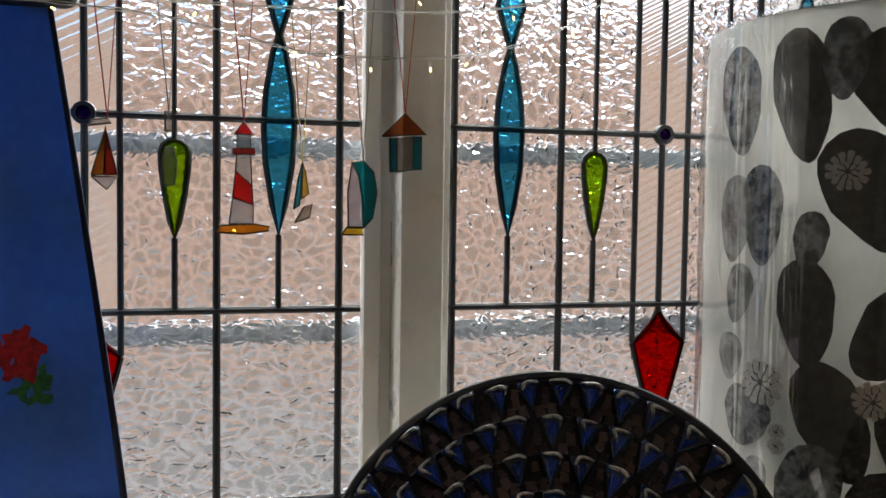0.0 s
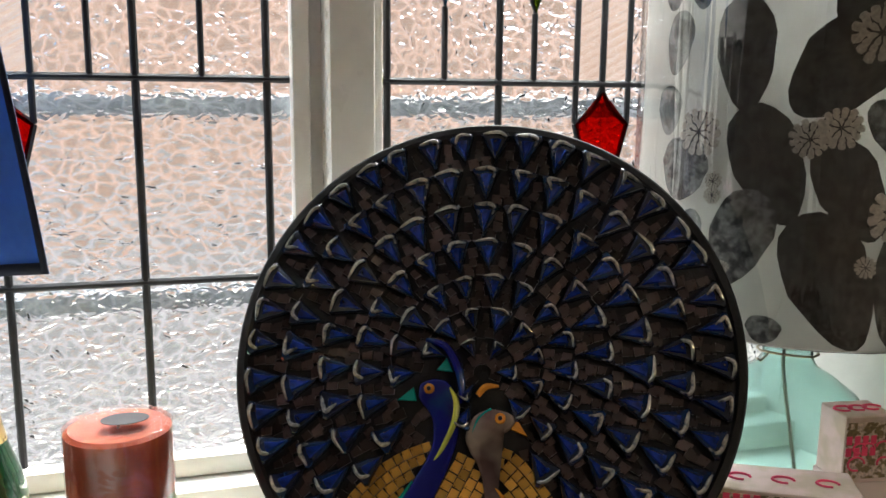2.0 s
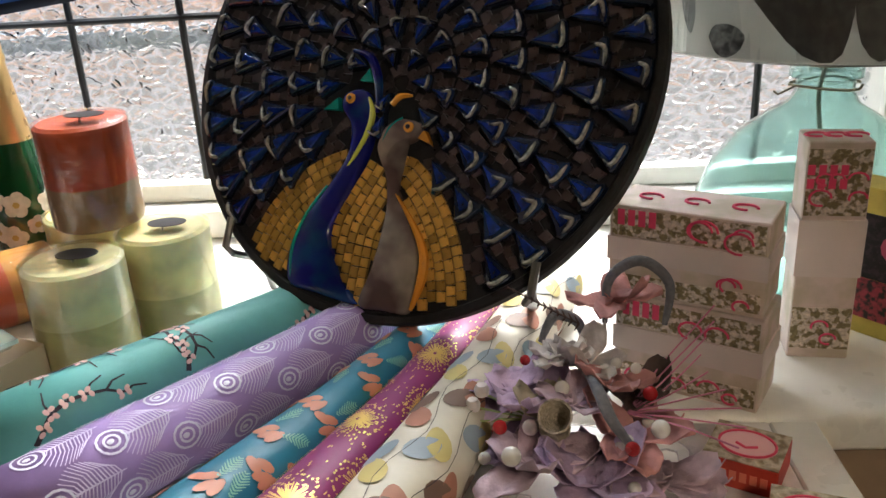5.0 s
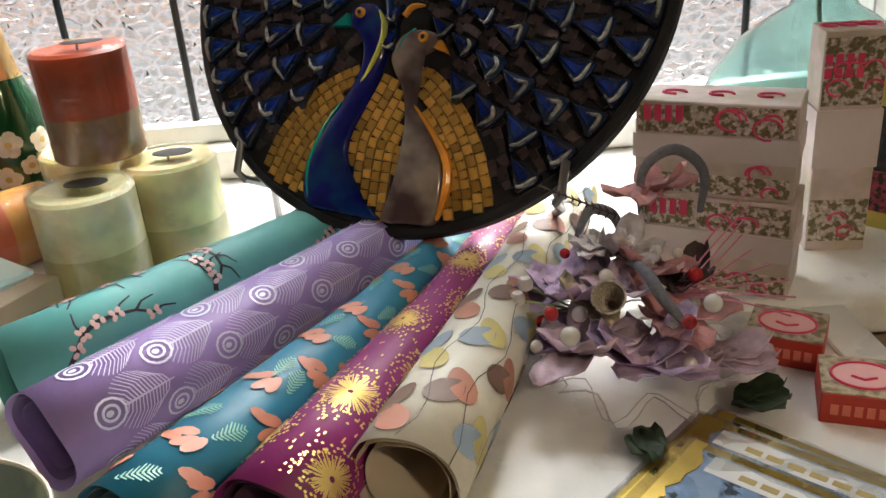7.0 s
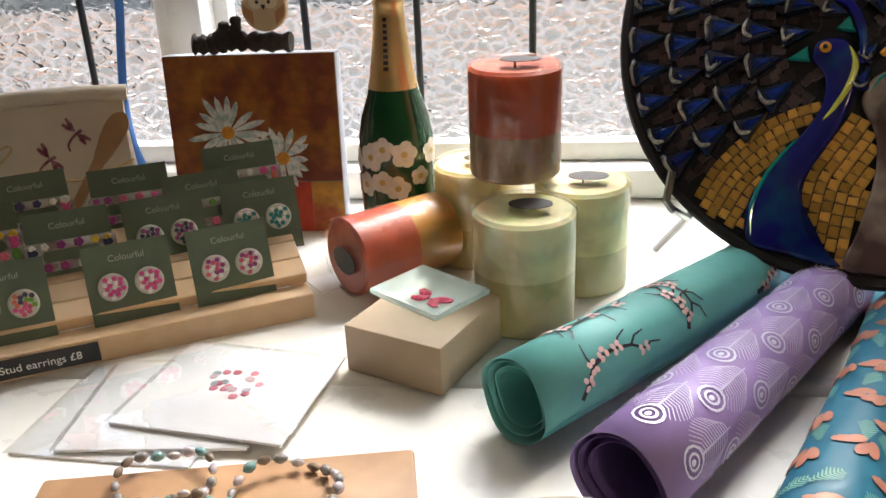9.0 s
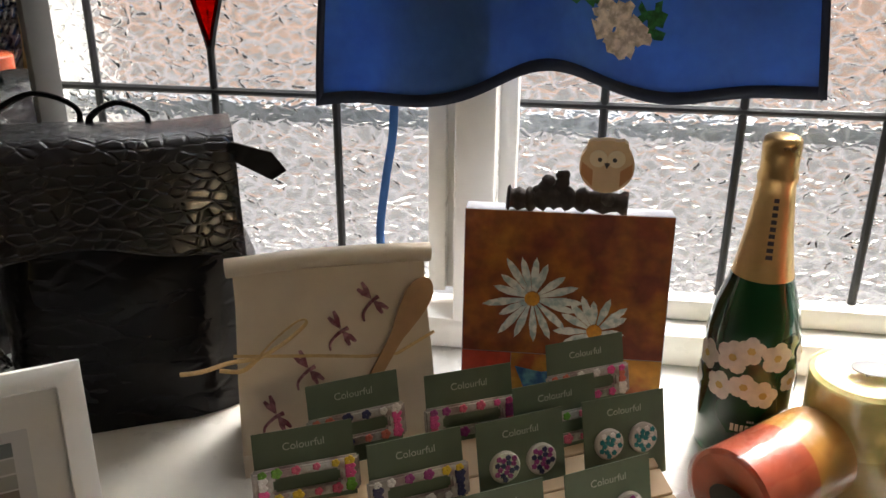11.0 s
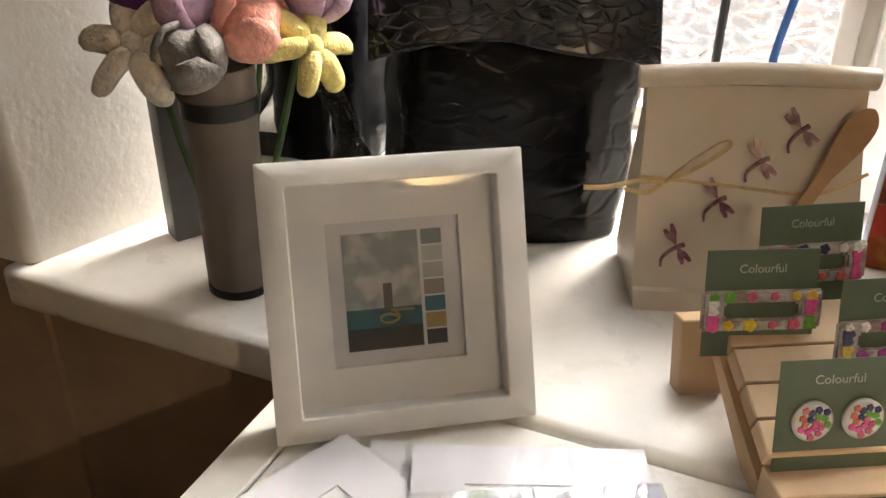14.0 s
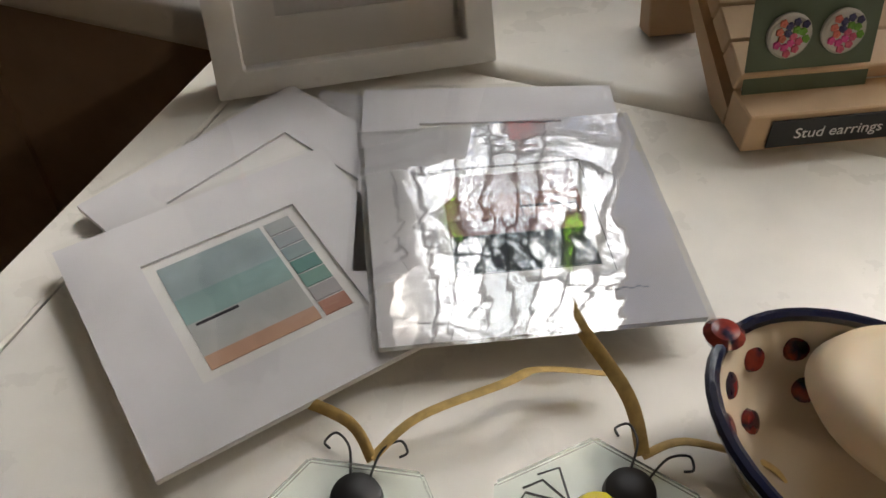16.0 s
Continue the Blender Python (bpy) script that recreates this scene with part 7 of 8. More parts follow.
def suncatcher(name, label, x, y, z, pieces, string_col, string_top, m=None):
    """Leaded glass pieces in one plane, each with a soldered edge, hung on a thread."""
    o = thing(name, Matrix.Translation((x, y, z)) @ (m or Matrix()), label, "suncatcher", "glass suncatchers in the window")
    bm_edge = bmesh.new()
    for nm, pts, c in pieces:
        bm = bmesh.new()
        prism(bm, pts, 0.003, xz(0, 0.0015, 0))
        bmesh.ops.recalc_face_normals(bm, faces=bm.faces)
        g = part(nm, bm, stained(nm + "_glass", c), o, "")
        tube(bm_edge, [(px, 0, pz) for px, pz in pts + pts[:1]], 0.0011, 6)
    part("solder_edge", bm_edge, mat("dark_solder", (0.06, 0.055, 0.05), 0.4, metal=0.7), o, "dark soldered edges")
    bm = bmesh.new()
    top = max(p[1] for _, pts, _ in pieces for p in pts)
    tx = sum(p[0] for _, pts, _ in pieces for p in pts if p[1] > top - 0.002) / max(1, len([1 for _, pts, _ in pieces for p in pts if p[1] > top - 0.002]))
    tube(bm, [(tx, 0, top), (tx - 0.016, 0, string_top - z)], 0.0008, 5)
    tube(bm, [(tx, 0, top), (tx + 0.012, 0, string_top - z)], 0.0006, 5)
    part("hanging_thread", bm, mat("thread", string_col, 0.7), o, "hanging thread")


def suncatchers():
    red, white, amber, blue = (0.65, 0.02, 0.02), (0.75, 0.75, 0.78), (0.85, 0.32, 0.02), (0.02, 0.35, 0.5)
    Y = 1.008
    suncatcher("lighthouse_suncatcher", "red and white stained glass lighthouse hanging on red ribbon", 0.018, Y, 1.494, [
        ("base", [(-0.03, 0.002), (0.0, 0.0), (0.028, 0.004), (0.03, 0.009), (0.012, 0.012), (-0.026, 0.01)], amber),
        ("lower_tower", [(-0.016, 0.012), (0.011, 0.012), (0.011, 0.034), (-0.012, 0.042)], white),
        ("red_band", [(-0.012, 0.042), (0.011, 0.034), (0.0095, 0.056), (-0.009, 0.073)], red),
        ("upper_tower", [(-0.009, 0.073), (0.0095, 0.056), (0.008, 0.092), (-0.0075, 0.092)], white),
        ("gallery", [(-0.012, 0.092), (0.013, 0.092), (0.013, 0.099), (-0.012, 0.099)], red),
        ("lantern", [(-0.007, 0.099), (0.008, 0.099), (0.008, 0.115), (-0.007, 0.115)], (0.5, 0.55, 0.6)),
        ("roof", [(-0.01, 0.115), (0.011, 0.115), (0.0005, 0.13)], red)], (0.5, 0.02, 0.03), 1.80)
    suncatcher("bird_house_suncatcher", "blue and amber stained glass beach hut hanging on thread", 0.207, Y - 0.004, 1.57, [
        ("side", [(-0.018, 0.0), (-0.01, 0.0), (-0.01, 0.04), (-0.019, 0.04)], blue), ("door", [(-0.01, 0.0), (0.01, 0.003), (0.01, 0.043), (-0.01, 0.04)], (0.45, 0.4, 0.36)), ("side", [(0.01, 0.003), (0.02, 0.003), (0.02, 0.043), (0.01, 0.043)], blue), ("roof", [(-0.028, 0.042), (0.026, 0.046), (0.0, 0.07)], (0.5, 0.12, 0.03))], (0.45, 0.1, 0.06), 1.78)
    suncatcher("penguin_suncatcher", "teal and white stained glass penguin hanging in the window", 0.152, Y, 1.494, [
        ("back", [(0.006, 0.008), (0.017, 0.02), (0.022, 0.05), (0.018, 0.075), (0.005, 0.088), (-0.008, 0.086), (0.0, 0.07), (0.004, 0.045)], (0.01, 0.3, 0.36)), ("belly", [(-0.012, 0.008), (0.006, 0.008), (0.004, 0.045), (0.0, 0.07), (-0.008, 0.086), (-0.013, 0.05)], (0.62, 0.64, 0.75)), ("foot", [(-0.02, 0.0), (0.006, 0.0), (0.004, 0.009), (-0.014, 0.009)], (0.75, 0.5, 0.03))], (0.4, 0.35, 0.3), 1.78)
    suncatcher("sailing_boat_suncatcher", "brown and white stained glass sailing boat hanging on red thread", -0.133, Y, 1.543, [
        ("hull", [(-0.013, 0.014), (0.015, 0.014), (0.003, 0.0)], white), ("sail", [(-0.013, 0.016), (0.0, 0.016), (0.002, 0.07)], (0.35, 0.12, 0.02)), ("sail", [(0.001, 0.016), (0.014, 0.016), (0.002, 0.07)], (0.3, 0.03, 0.02)), ("gull", [(-0.016, 0.07), (0.008, 0.074), (0.004, 0.079), (-0.014, 0.076)], white)], (0.5, 0.02, 0.03), 1.78)
    suncatcher("fish_suncatcher", "blue and yellow stained glass boat turned edge on", 0.082, Y, 1.508, [
        ("hull", [(-0.006, 0.0), (0.014, 0.006), (0.018, 0.022), (0.006, 0.018)], (0.6, 0.5, 0.42)), ("sail", [(-0.008, 0.016), (0.0, 0.02), (0.004, 0.07), (-0.002, 0.05)], blue), ("sail", [(0.003, 0.028), (0.013, 0.034), (0.008, 0.06), (0.004, 0.07)], (0.8, 0.55, 0.04))], (0.6, 0.5, 0.15), 1.75, Matrix.Rotation(radians(30), 4, "Z"))
    suncatcher("drop_suncatcher", "small clear glass drop hanging on grey ribbon", -0.064, Y, 1.548, [
        ("drop", [(-0.006, 0.0), (0.006, 0.002), (0.008, 0.028), (0.004, 0.044), (-0.004, 0.044), (-0.008, 0.026)], (0.4, 0.45, 0.3)), ("bead", [(-0.004, 0.062), (0.004, 0.062), (0.004, 0.084), (-0.004, 0.084)], (0.7, 0.72, 0.75))], (0.4, 0.38, 0.36), 1.80)


def fairy_lights():
    f = thing("fairy_lights", Matrix(), "string of clear fairy lights on silvery wire, lit warm", "fairy lights")
    wire = mat("silvery_wire", (0.6, 0.6, 0.58), 0.3, metal=0.8)
    rnd = random.Random(5)
    bulb = glow("warm_led", (1.0, 0.72, 0.25), 5.0)
    for pts in ([(-0.24, 0.985, 1.742), (-0.1, 0.98, 1.735), (-0.02, 0.975, 1.722), (0.05, 0.97, 1.706), (0.1, 0.97, 1.698), (0.2, 0.965, 1.699), (0.28, 0.97, 1.708), (0.34, 0.975, 1.725), (0.4, 0.98, 1.75), (0.46, 0.985, 1.79)], [(-0.24, 0.99, 1.752), (-0.05, 0.985, 1.75), (0.15, 0.98, 1.753), (0.3, 0.985, 1.765), (0.45, 0.99, 1.8)]):
        cv = curve(pts, 10)
        bm = bmesh.new()
        for ph in (0, 3.14):
            tube(bm, [p + Vector((0, 0.0012 * math.cos(i * 0.9 + ph), 0.0015 * math.sin(i * 0.9 + ph))) for i, p in enumerate(cv)], 0.0007, 5)
        part("wire", bm, wire, f, "twisted silvery wire")
        for k in range(4, len(cv) - 2, 7):
            p = cv[k]
            d = Vector((rnd.uniform(-0.6, 0.6), 0, rnd.uniform(-1.2, 0.3))).normalized()
            mm = Matrix.Translation(p) @ d.to_track_quat("Z", "Y").to_matrix().to_4x4()
            bm = bmesh.new()
            lathe(bm, [(0.0017, 0.0), (0.0019, 0.012), (0.0016, 0.0185), (0, 0.019)], 10, mm)
            s = part("bulb_sleeve", bm, FILM_FLAT, f, "clear bulb sleeve")
            bm = bmesh.new()
            lathe(bm, [(0, 0.011), (0.0011, 0.012), (0.0011, 0.0155), (0, 0.0165)], 8, mm)
            part("led", bm, bulb, f, "glowing warm bulb")


# ---- boxes, corsage and cards at the lamp ----
def pretty_box(name, x, y, yaw, w, d, h, label, seed, z=SILL, band=True, base=(0.62, 0.5, 0.47)):
    b = thing(name, Matrix.Translation((x, y, z)) @ Matrix.Rotation(radians(yaw), 4, "Z"), label, "gift box", "gift boxes")
    rnd = random.Random(seed)
    card = mat(name + "_blush_card_%d" % seed, base, 0.5, vary=0.1, scale=40, second=(0.5, 0.42, 0.33), mix_scale=30)
    olive = mat("gold_lace_print", (0.2, 0.16, 0.08), 0.45, metal=0.3, vary=0.5, scale=300, second=(0.6, 0.52, 0.45), mix_scale=160, mix_low=0.46, mix_high=0.54)
    pink = mat("neon_pink_print", (0.75, 0.06, 0.16), 0.5, vary=0.15)
    bm = bmesh.new()
    box(bm, w, d, h, Matrix(), 0.0012, 1)
    part("carton", bm, card, b)
    def panel(nm, x0, z0, x1, z1, mt, lift=0.0006):
        bm = bmesh.new()
        box(bm, x1 - x0, 0.0006, z1 - z0, Matrix.Translation(((x0 + x1) / 2, -d / 2 - lift, z0)))
        part(nm, bm, mt, b)
    panel("lace_print", -w * 0.48, h * 0.68, w * 0.48, h * 0.97, olive)
    panel("lace_print", -w * 0.48, h * 0.05, w * 0.48, h * 0.25, olive)
    if band:
        bm = bmesh.new()
        box(bm, w + 0.003, d + 0.003, h * 0.26, Matrix.Translation((0, 0, h * 0.4)))
        part("paper_sleeve", bm, mat("pale_blush_sleeve", (0.66, 0.56, 0.54), 0.6, vary=0.03), b, "pale blush paper sleeve")
    for k in range(7):
        px, pz = rnd.uniform(-w * 0.4, w * 0.4), h * rnd.choice((0.1, 0.16, 0.3, 0.76, 0.84))
        bm = bmesh.new()
        R = rnd.uniform(0.006, 0.012)
        tube(bm, [(px + R * math.cos(q * 0.5), -d / 2 - 0.0016, pz + R * 0.8 * math.sin(q * 0.5)) for q in range(rnd.randint(7, 12))], 0.0011, 5)
        part("pink_curl_print", bm, pink, b)
    for k in range(3):
        bm = bmesh.new()
        px = (-0.3 + 0.3 * k) * w
        tube(bm, [(px + 0.01 * math.cos(q * 0.5), 0.007 * math.sin(q * 0.5), h + 0.0006) for q in range(11)], 0.0014, 5)
        part("pink_curl_print", bm, pink, b)
    bm = bmesh.new()
    for r_, n_ in ((0.92, 4), (0.86, 4)):
        for k in range(n_):
            box(bm, 0.006, 0.0008, 0.009, Matrix.Translation((-w * 0.42 + 0.009 * k, -d / 2 - 0.0012, h * (r_ - 0.06))))
    part("lettering", bm, pink, b, "pink lettering bars")
    return b


def gift_boxes():
    pretty_box("gift_box", 0.574, 0.632, -30, 0.128, 0.06, 0.087, "blush and gold gift box at the foot of the stack", 1)
    pretty_box("gift_box", 0.57, 0.637, -28, 0.132, 0.062, 0.083, "blush and gold gift box stacked on another", 2, SILL + 0.0875)
    pretty_box("gift_box", 0.7, 0.69, -8, 0.054, 0.045, 0.21, "tall slim blush and gold gift box", 3)
    c = thing("gift_box", Matrix.Translation((0.785, 0.71, SILL)) @ Matrix.Rotation(radians(-50), 4, "Z"), "yellow and black patterned gift box", "gift box", "gift boxes")
    bm = bmesh.new()
    box(bm, 0.1, 0.04, 0.15, Matrix(), 0.001, 1)
    part("carton", bm, mat("yellow_card", (0.6, 0.48, 0.1), 0.5, vary=0.15, scale=60), c)
    for nm, x0, z0, x1, z1, col, c2 in (("black_print", -0.036, 0.06, 0.036, 0.125, (0.015, 0.015, 0.015), (0.05, 0.03, 0.04)), ("flower_print", -0.036, 0.018, 0.036, 0.0595, (0.35, 0.05, 0.07), (0.02, 0.02, 0.02))):
        bm = bmesh.new()
        box(bm, x1 - x0, 0.0008, z1 - z0, Matrix.Translation(((x0 + x1) / 2, -0.0206, z0)))
        part(nm, bm, mat(nm, col, 0.5, vary=0.3, scale=200, second=c2, mix_scale=140), c)
    bm = bmesh.new()
    lathe(bm, [(0.014, 0), (0.012, 0.001), (0, 0.001)], 12, xz(0.0, -0.021, 0.095))
    part("pink_print", bm, mat("pink_spot_print", (0.75, 0.1, 0.2), 0.5), c)
    red = mat("red_orange_card", (0.5, 0.04, 0.02), 0.5, vary=0.1)
    for x, y, yaw in ((0.585, 0.5, -29), (0.606, 0.42, -20)):
        b = thing("soap_box", Matrix.Translation((x, y, TABLE)) @ Matrix.Rotation(radians(yaw), 4, "Z"), "small red soap carton with pink oval lid print", "soap box", "small soap cartons")
        bm = bmesh.new()
        box(bm, 0.056, 0.05, 0.024, Matrix(), 0.001, 1)
        part("carton", bm, red, b)
        bm = bmesh.new()
        box(bm, 0.0555, 0.0495, 0.0008, Matrix.Translation((0, 0, 0.0242)))
        part("lid_print", bm, mat("gold_cream_lid", (0.5, 0.42, 0.3), 0.5, vary=0.4, scale=300, second=(0.2, 0.15, 0.08), mix_scale=150), b)
        bm = bmesh.new()
        lathe(bm, [(0.021, 0), (0.021, 0.0006), (0, 0.0006)], 28, Matrix.Translation((0, 0, 0.025)) @ Matrix.Diagonal((1.05, 0.85, 1, 1)))
        part("oval_print", bm, mat("pale_pink_oval", (0.8, 0.45, 0.45), 0.5, vary=0.1), b)
        bm = bmesh.new()
        tube(bm, [(0.021 * math.cos(q * 0.2618), 0.017 * math.sin(q * 0.2618), 0.0257) for q in range(25)], 0.0011, 5)
        tube(bm, [(-0.008, -0.002, 0.0257), (0.0, -0.006, 0.0257), (0.008, -0.002, 0.0257)], 0.0012, 5)
        part("pink_ring_print", bm, mat("hot_pink_ring", (0.75, 0.05, 0.12), 0.5), b)
        bm = bmesh.new()
        for k in range(6):
            box(bm, 0.005, 0.0006, 0.008, Matrix.Translation((-0.019 + 0.0075 * k, -0.0255, 0.008)))
        part("lettering", bm, mat("salmon_print", (0.75, 0.2, 0.12), 0.5), b)


def corsage():
    rnd = random.Random(77)
    c = thing("fabric_corsage", Matrix.Translation((0.462, 0.492, TABLE)), "lilac fabric flower corsage with berries, pearls and netting", "corsage")
    cols = {"lilac": (0.5, 0.36, 0.52), "mauve": (0.55, 0.4, 0.47), "grey": (0.2, 0.19, 0.2), "blush": (0.55, 0.26, 0.25), "white": (0.62, 0.56, 0.54), "brown": (0.08, 0.05, 0.045), "hessian": (0.4, 0.33, 0.24)}
    mats = {k: mat(k + "_petal_fabric", v, 0.75, vary=0.2, scale=90, bump=0.4, bump_scale=300, second=[x * 0.7 for x in v], mix_scale=30) for k, v in cols.items()}
    def petal(nm, p, d, L, W, mt, curl=0.3):
        d = Vector(d).normalized()
        q = d.to_track_quat("X", "Z").to_matrix().to_4x4()
        bm = bmesh.new()
        grid = []
        for i in range(6):
            f = i / 5
            row = []
            for j in range(5):
                u = j / 2 - 1
                w = W * math.sin(math.pi * min(0.98, 0.12 + 0.8 * f)) ** 0.7
                row.append(bm.verts.new(Vector(p) + (q @ Vector((L * f, w * u, curl * L * f * f + 0.25 * W * u * u + 0.0025 * math.sin(7 * u + 9 * f))))))
            grid.append(row)
        for a, b in zip(grid, grid[1:]):
            for j in range(4):
                bm.faces.new((a[j], b[j], b[j + 1], a[j + 1]))
        ob = part(nm, bm, mats[mt], c, angle=80)
        so = ob.modifiers.new("thickness", "SOLIDIFY")
        so.thickness = 0.0008
    for cx, cy, cz, mt, n, L in ((-0.035, 0.02, 0.055, "lilac", 8, 0.05), (0.0, 0.04, 0.08, "white", 7, 0.036), (0.03, -0.02, 0.05, "blush", 7, 0.045), (-0.04, -0.035, 0.04, "mauve", 7, 0.05), (0.02, 0.02, 0.075, "blush", 5, 0.034), (0.0, -0.05, 0.035, "lilac", 7, 0.048), (0.05, -0.04, 0.03, "mauve", 6, 0.045), (0.03, 0.07, 0.12, "blush", 6, 0.036), (-0.01, 0.0, 0.07, "mauve", 6, 0.032), (-0.03, -0.005, 0.06, "hessian", 4, 0.035), (0.045, 0.02, 0.06, "brown", 5, 0.036), (-0.055, 0.035, 0.06, "lilac", 7, 0.042), (-0.015, 0.045, 0.085, "white", 6, 0.03), (-0.06, -0.01, 0.03, "lilac", 6, 0.04)):
        for k in range(n):
            a = 2.4 * k + rnd.random()
            petal("petal", (cx, cy, cz), (math.cos(a), math.sin(a), rnd.uniform(-0.25, 0.5)), L * rnd.uniform(0.75, 1.1), L * 0.34, mt, rnd.uniform(-0.1, 0.4))
    felt = mat("grey_felt_loop", (0.17, 0.17, 0.19), 0.9, vary=0.2, scale=200, bump=0.8, bump_scale=300)
    for pts in ([(0.022, 0.07, 0.1), (0.026, 0.078, 0.135), (0.05, 0.078, 0.15), (0.072, 0.072, 0.132), (0.068, 0.064, 0.1)], [(0.002, 0.015, 0.085), (0.006, -0.015, 0.09), (0.014, -0.038, 0.078), (0.028, -0.05, 0.062)], [(-0.03, 0.068, 0.085), (-0.018, 0.075, 0.105), (0.0, 0.074, 0.1), (0.006, 0.065, 0.085)]):
        cv = curve(pts, 6)
        bm = bmesh.new()
        tube(bm, cv, [0.0022 + 0.0026 * math.sin(math.pi * i / (len(cv) - 1)) for i in range(len(cv))], 8)
        part("felt_loop", bm, felt, c, "grey felt loop", angle=80)
    cone = mat("hessian_weave", (0.42, 0.35, 0.27), 0.9, vary=0.4, scale=500, bump=0.9, bump_scale=500)
    bm = bmesh.new()
    lathe(bm, [(0.003, -0.02), (0.0125, 0.018), (0.011, 0.018), (0.0, -0.016)], 18, Matrix.Translation((-0.022, -0.03, 0.075)) @ Matrix.Rotation(radians(48), 4, "X") @ Matrix.Rotation(radians(-14), 4, "Y"))
    part("hessian_cone", bm, cone, c, "rolled hessian cone")
    for p in ((-0.085, 0.01, 0.062), (-0.095, 0.0, 0.055), (-0.078, 0.018, 0.07), (-0.1, 0.012, 0.05)):
        bm = bmesh.new()
        tube(bm, [(-0.04, 0.01, 0.05), p], 0.0009, 5)
        part("sprig_stalk", bm, mat("pale_green_stalk", (0.3, 0.38, 0.14), 0.6), c, "pale green stalk")
        bm = bmesh.new()
        lathe(bm, [(0, -0.006), (0.0055, -0.002), (0.006, 0.003), (0.004, 0.0065), (0, 0.006)], 12, Matrix.Translation(p))
        part("sprig_bell", bm, mats["white"], c, "white bell bud")
    pearl = mat("pearl_white", (0.7, 0.66, 0.6), 0.25, vary=0.05, coat=0.5)
    berry = mat("red_berry", (0.4, 0.015, 0.02), 0.25, vary=0.15, coat=0.5)
    for k in range(22):
        p = Vector((rnd.uniform(-0.08, 0.05), rnd.uniform(-0.07, 0.05), 0.04 + rnd.uniform(0, 0.05)))
        r = rnd.uniform(0.004, 0.007)
        bm = bmesh.new()
        lathe(bm, [(r * math.sin(0.3927 * q), -r * math.cos(0.3927 * q)) for q in range(9)], 14, Matrix.Translation(p))
        part("berry", bm, berry if k % 4 == 0 else pearl, c, "red berry" if k % 4 == 0 else "white pearl berry")
    # stamens, fern and trailing leaves
    for k in range(9):
        a = -0.4 + 0.25 * k
        bm = bmesh.new()
        tube(bm, curve([(0.03, 0.0, 0.06), (0.06, 0.0 + 0.01 * k - 0.04, 0.075), (0.095 + 0.01 * math.sin(k), -0.06 + 0.015 * k, 0.07 + 0.006 * k)], 4), 0.0007, 5)
        part("stamen", bm, mat("pink_stamen", (0.6, 0.2, 0.32), 0.4), c)
    bm = bmesh.new()
    tip = Vector((-0.055, 0.1, 0.12))
    root = Vector((0.0, 0.06, 0.105))
    for k in range(12):
        p = root.lerp(tip, k / 11)
        for s in (-1, 1):
            L = 0.0065 * (1 - k / 14)
            tube(bm, [p, p + Vector((-0.5 * L, 0.2 * L, s * L))], [0.0012, 0.0004], 4)
    tube(bm, [root, tip], 0.0008, 5)
    part("fern_frond", bm, mats["brown"], c, "dark fern frond")
    leaf = mat("dark_leaf", (0.03, 0.05, 0.02), 0.6, vary=0.3, scale=100)
    mats["leaf"] = leaf
    for p, d in (((0.06, -0.065, 0.012), (1, -0.2, 0)), ((0.055, -0.07, 0.012), (0.9, -0.5, 0.1)), ((-0.01, -0.09, 0.01), (-0.1, -1, 0)), ((-0.02, -0.095, 0.008), (0.2, -1, 0.1)), ((0.06, -0.07, 0.014), (1, 0.3, 0.1))):
        petal("leaf", p, d, 0.035, 0.011, "leaf", 0.05)
    # netting ruff
    bm = bmesh.new()
    for ring in range(2):
        pts = []
        for i in range(61):
            a = 2 * math.pi * i / 60
            r = 0.07 + 0.01 * math.sin(9 * a + ring) + 0.007 * ring
            pts.append((r * math.cos(a) * 0.9, r * math.sin(a) - 0.01, 0.012 + 0.01 * ring + 0.008 * math.sin(7 * a)))
        tube(bm, pts, 0.0009, 5, flat=0.5)
    part("netting_edge", bm, mat("white_netting", (0.6, 0.56, 0.56), 0.7, vary=0.3, scale=400), c, "white netting edge")


def flat_card(name, x, y, z, yaw, w, h, label, group, deco, sleeve=True):
    p = thing(name, Matrix.Translation((x, y, z)) @ Matrix.Rotation(radians(yaw), 4, "Z"), label, "greeting card", group)
    bm = bmesh.new()
    box(bm, w, h, 0.0025, Matrix(), 0.0004, 1)
    part("card", bm, PAPER, p)
    deco(p, w, h)
    if sleeve:
        bm = bmesh.new()
        n = 12
        g = [[bm.verts.new((-w * 0.52 + w * 1.04 * i / n, -h * 0.52 + h * 1.04 * j / n, 0.0036 + 0.0008 * noise.noise(Vector((i * 0.7 + x * 30, j * 0.7, yaw))))) for j in range(n + 1)] for i in range(n + 1)]
        for i in range(n):
            for j in range(n):
                bm.faces.new((g[i][j], g[i + 1][j], g[i + 1][j + 1], g[i][j + 1]))
        part("clear_sleeve", bm, SLEEVE, p, "clear glossy sleeve", angle=80).visible_shadow = False


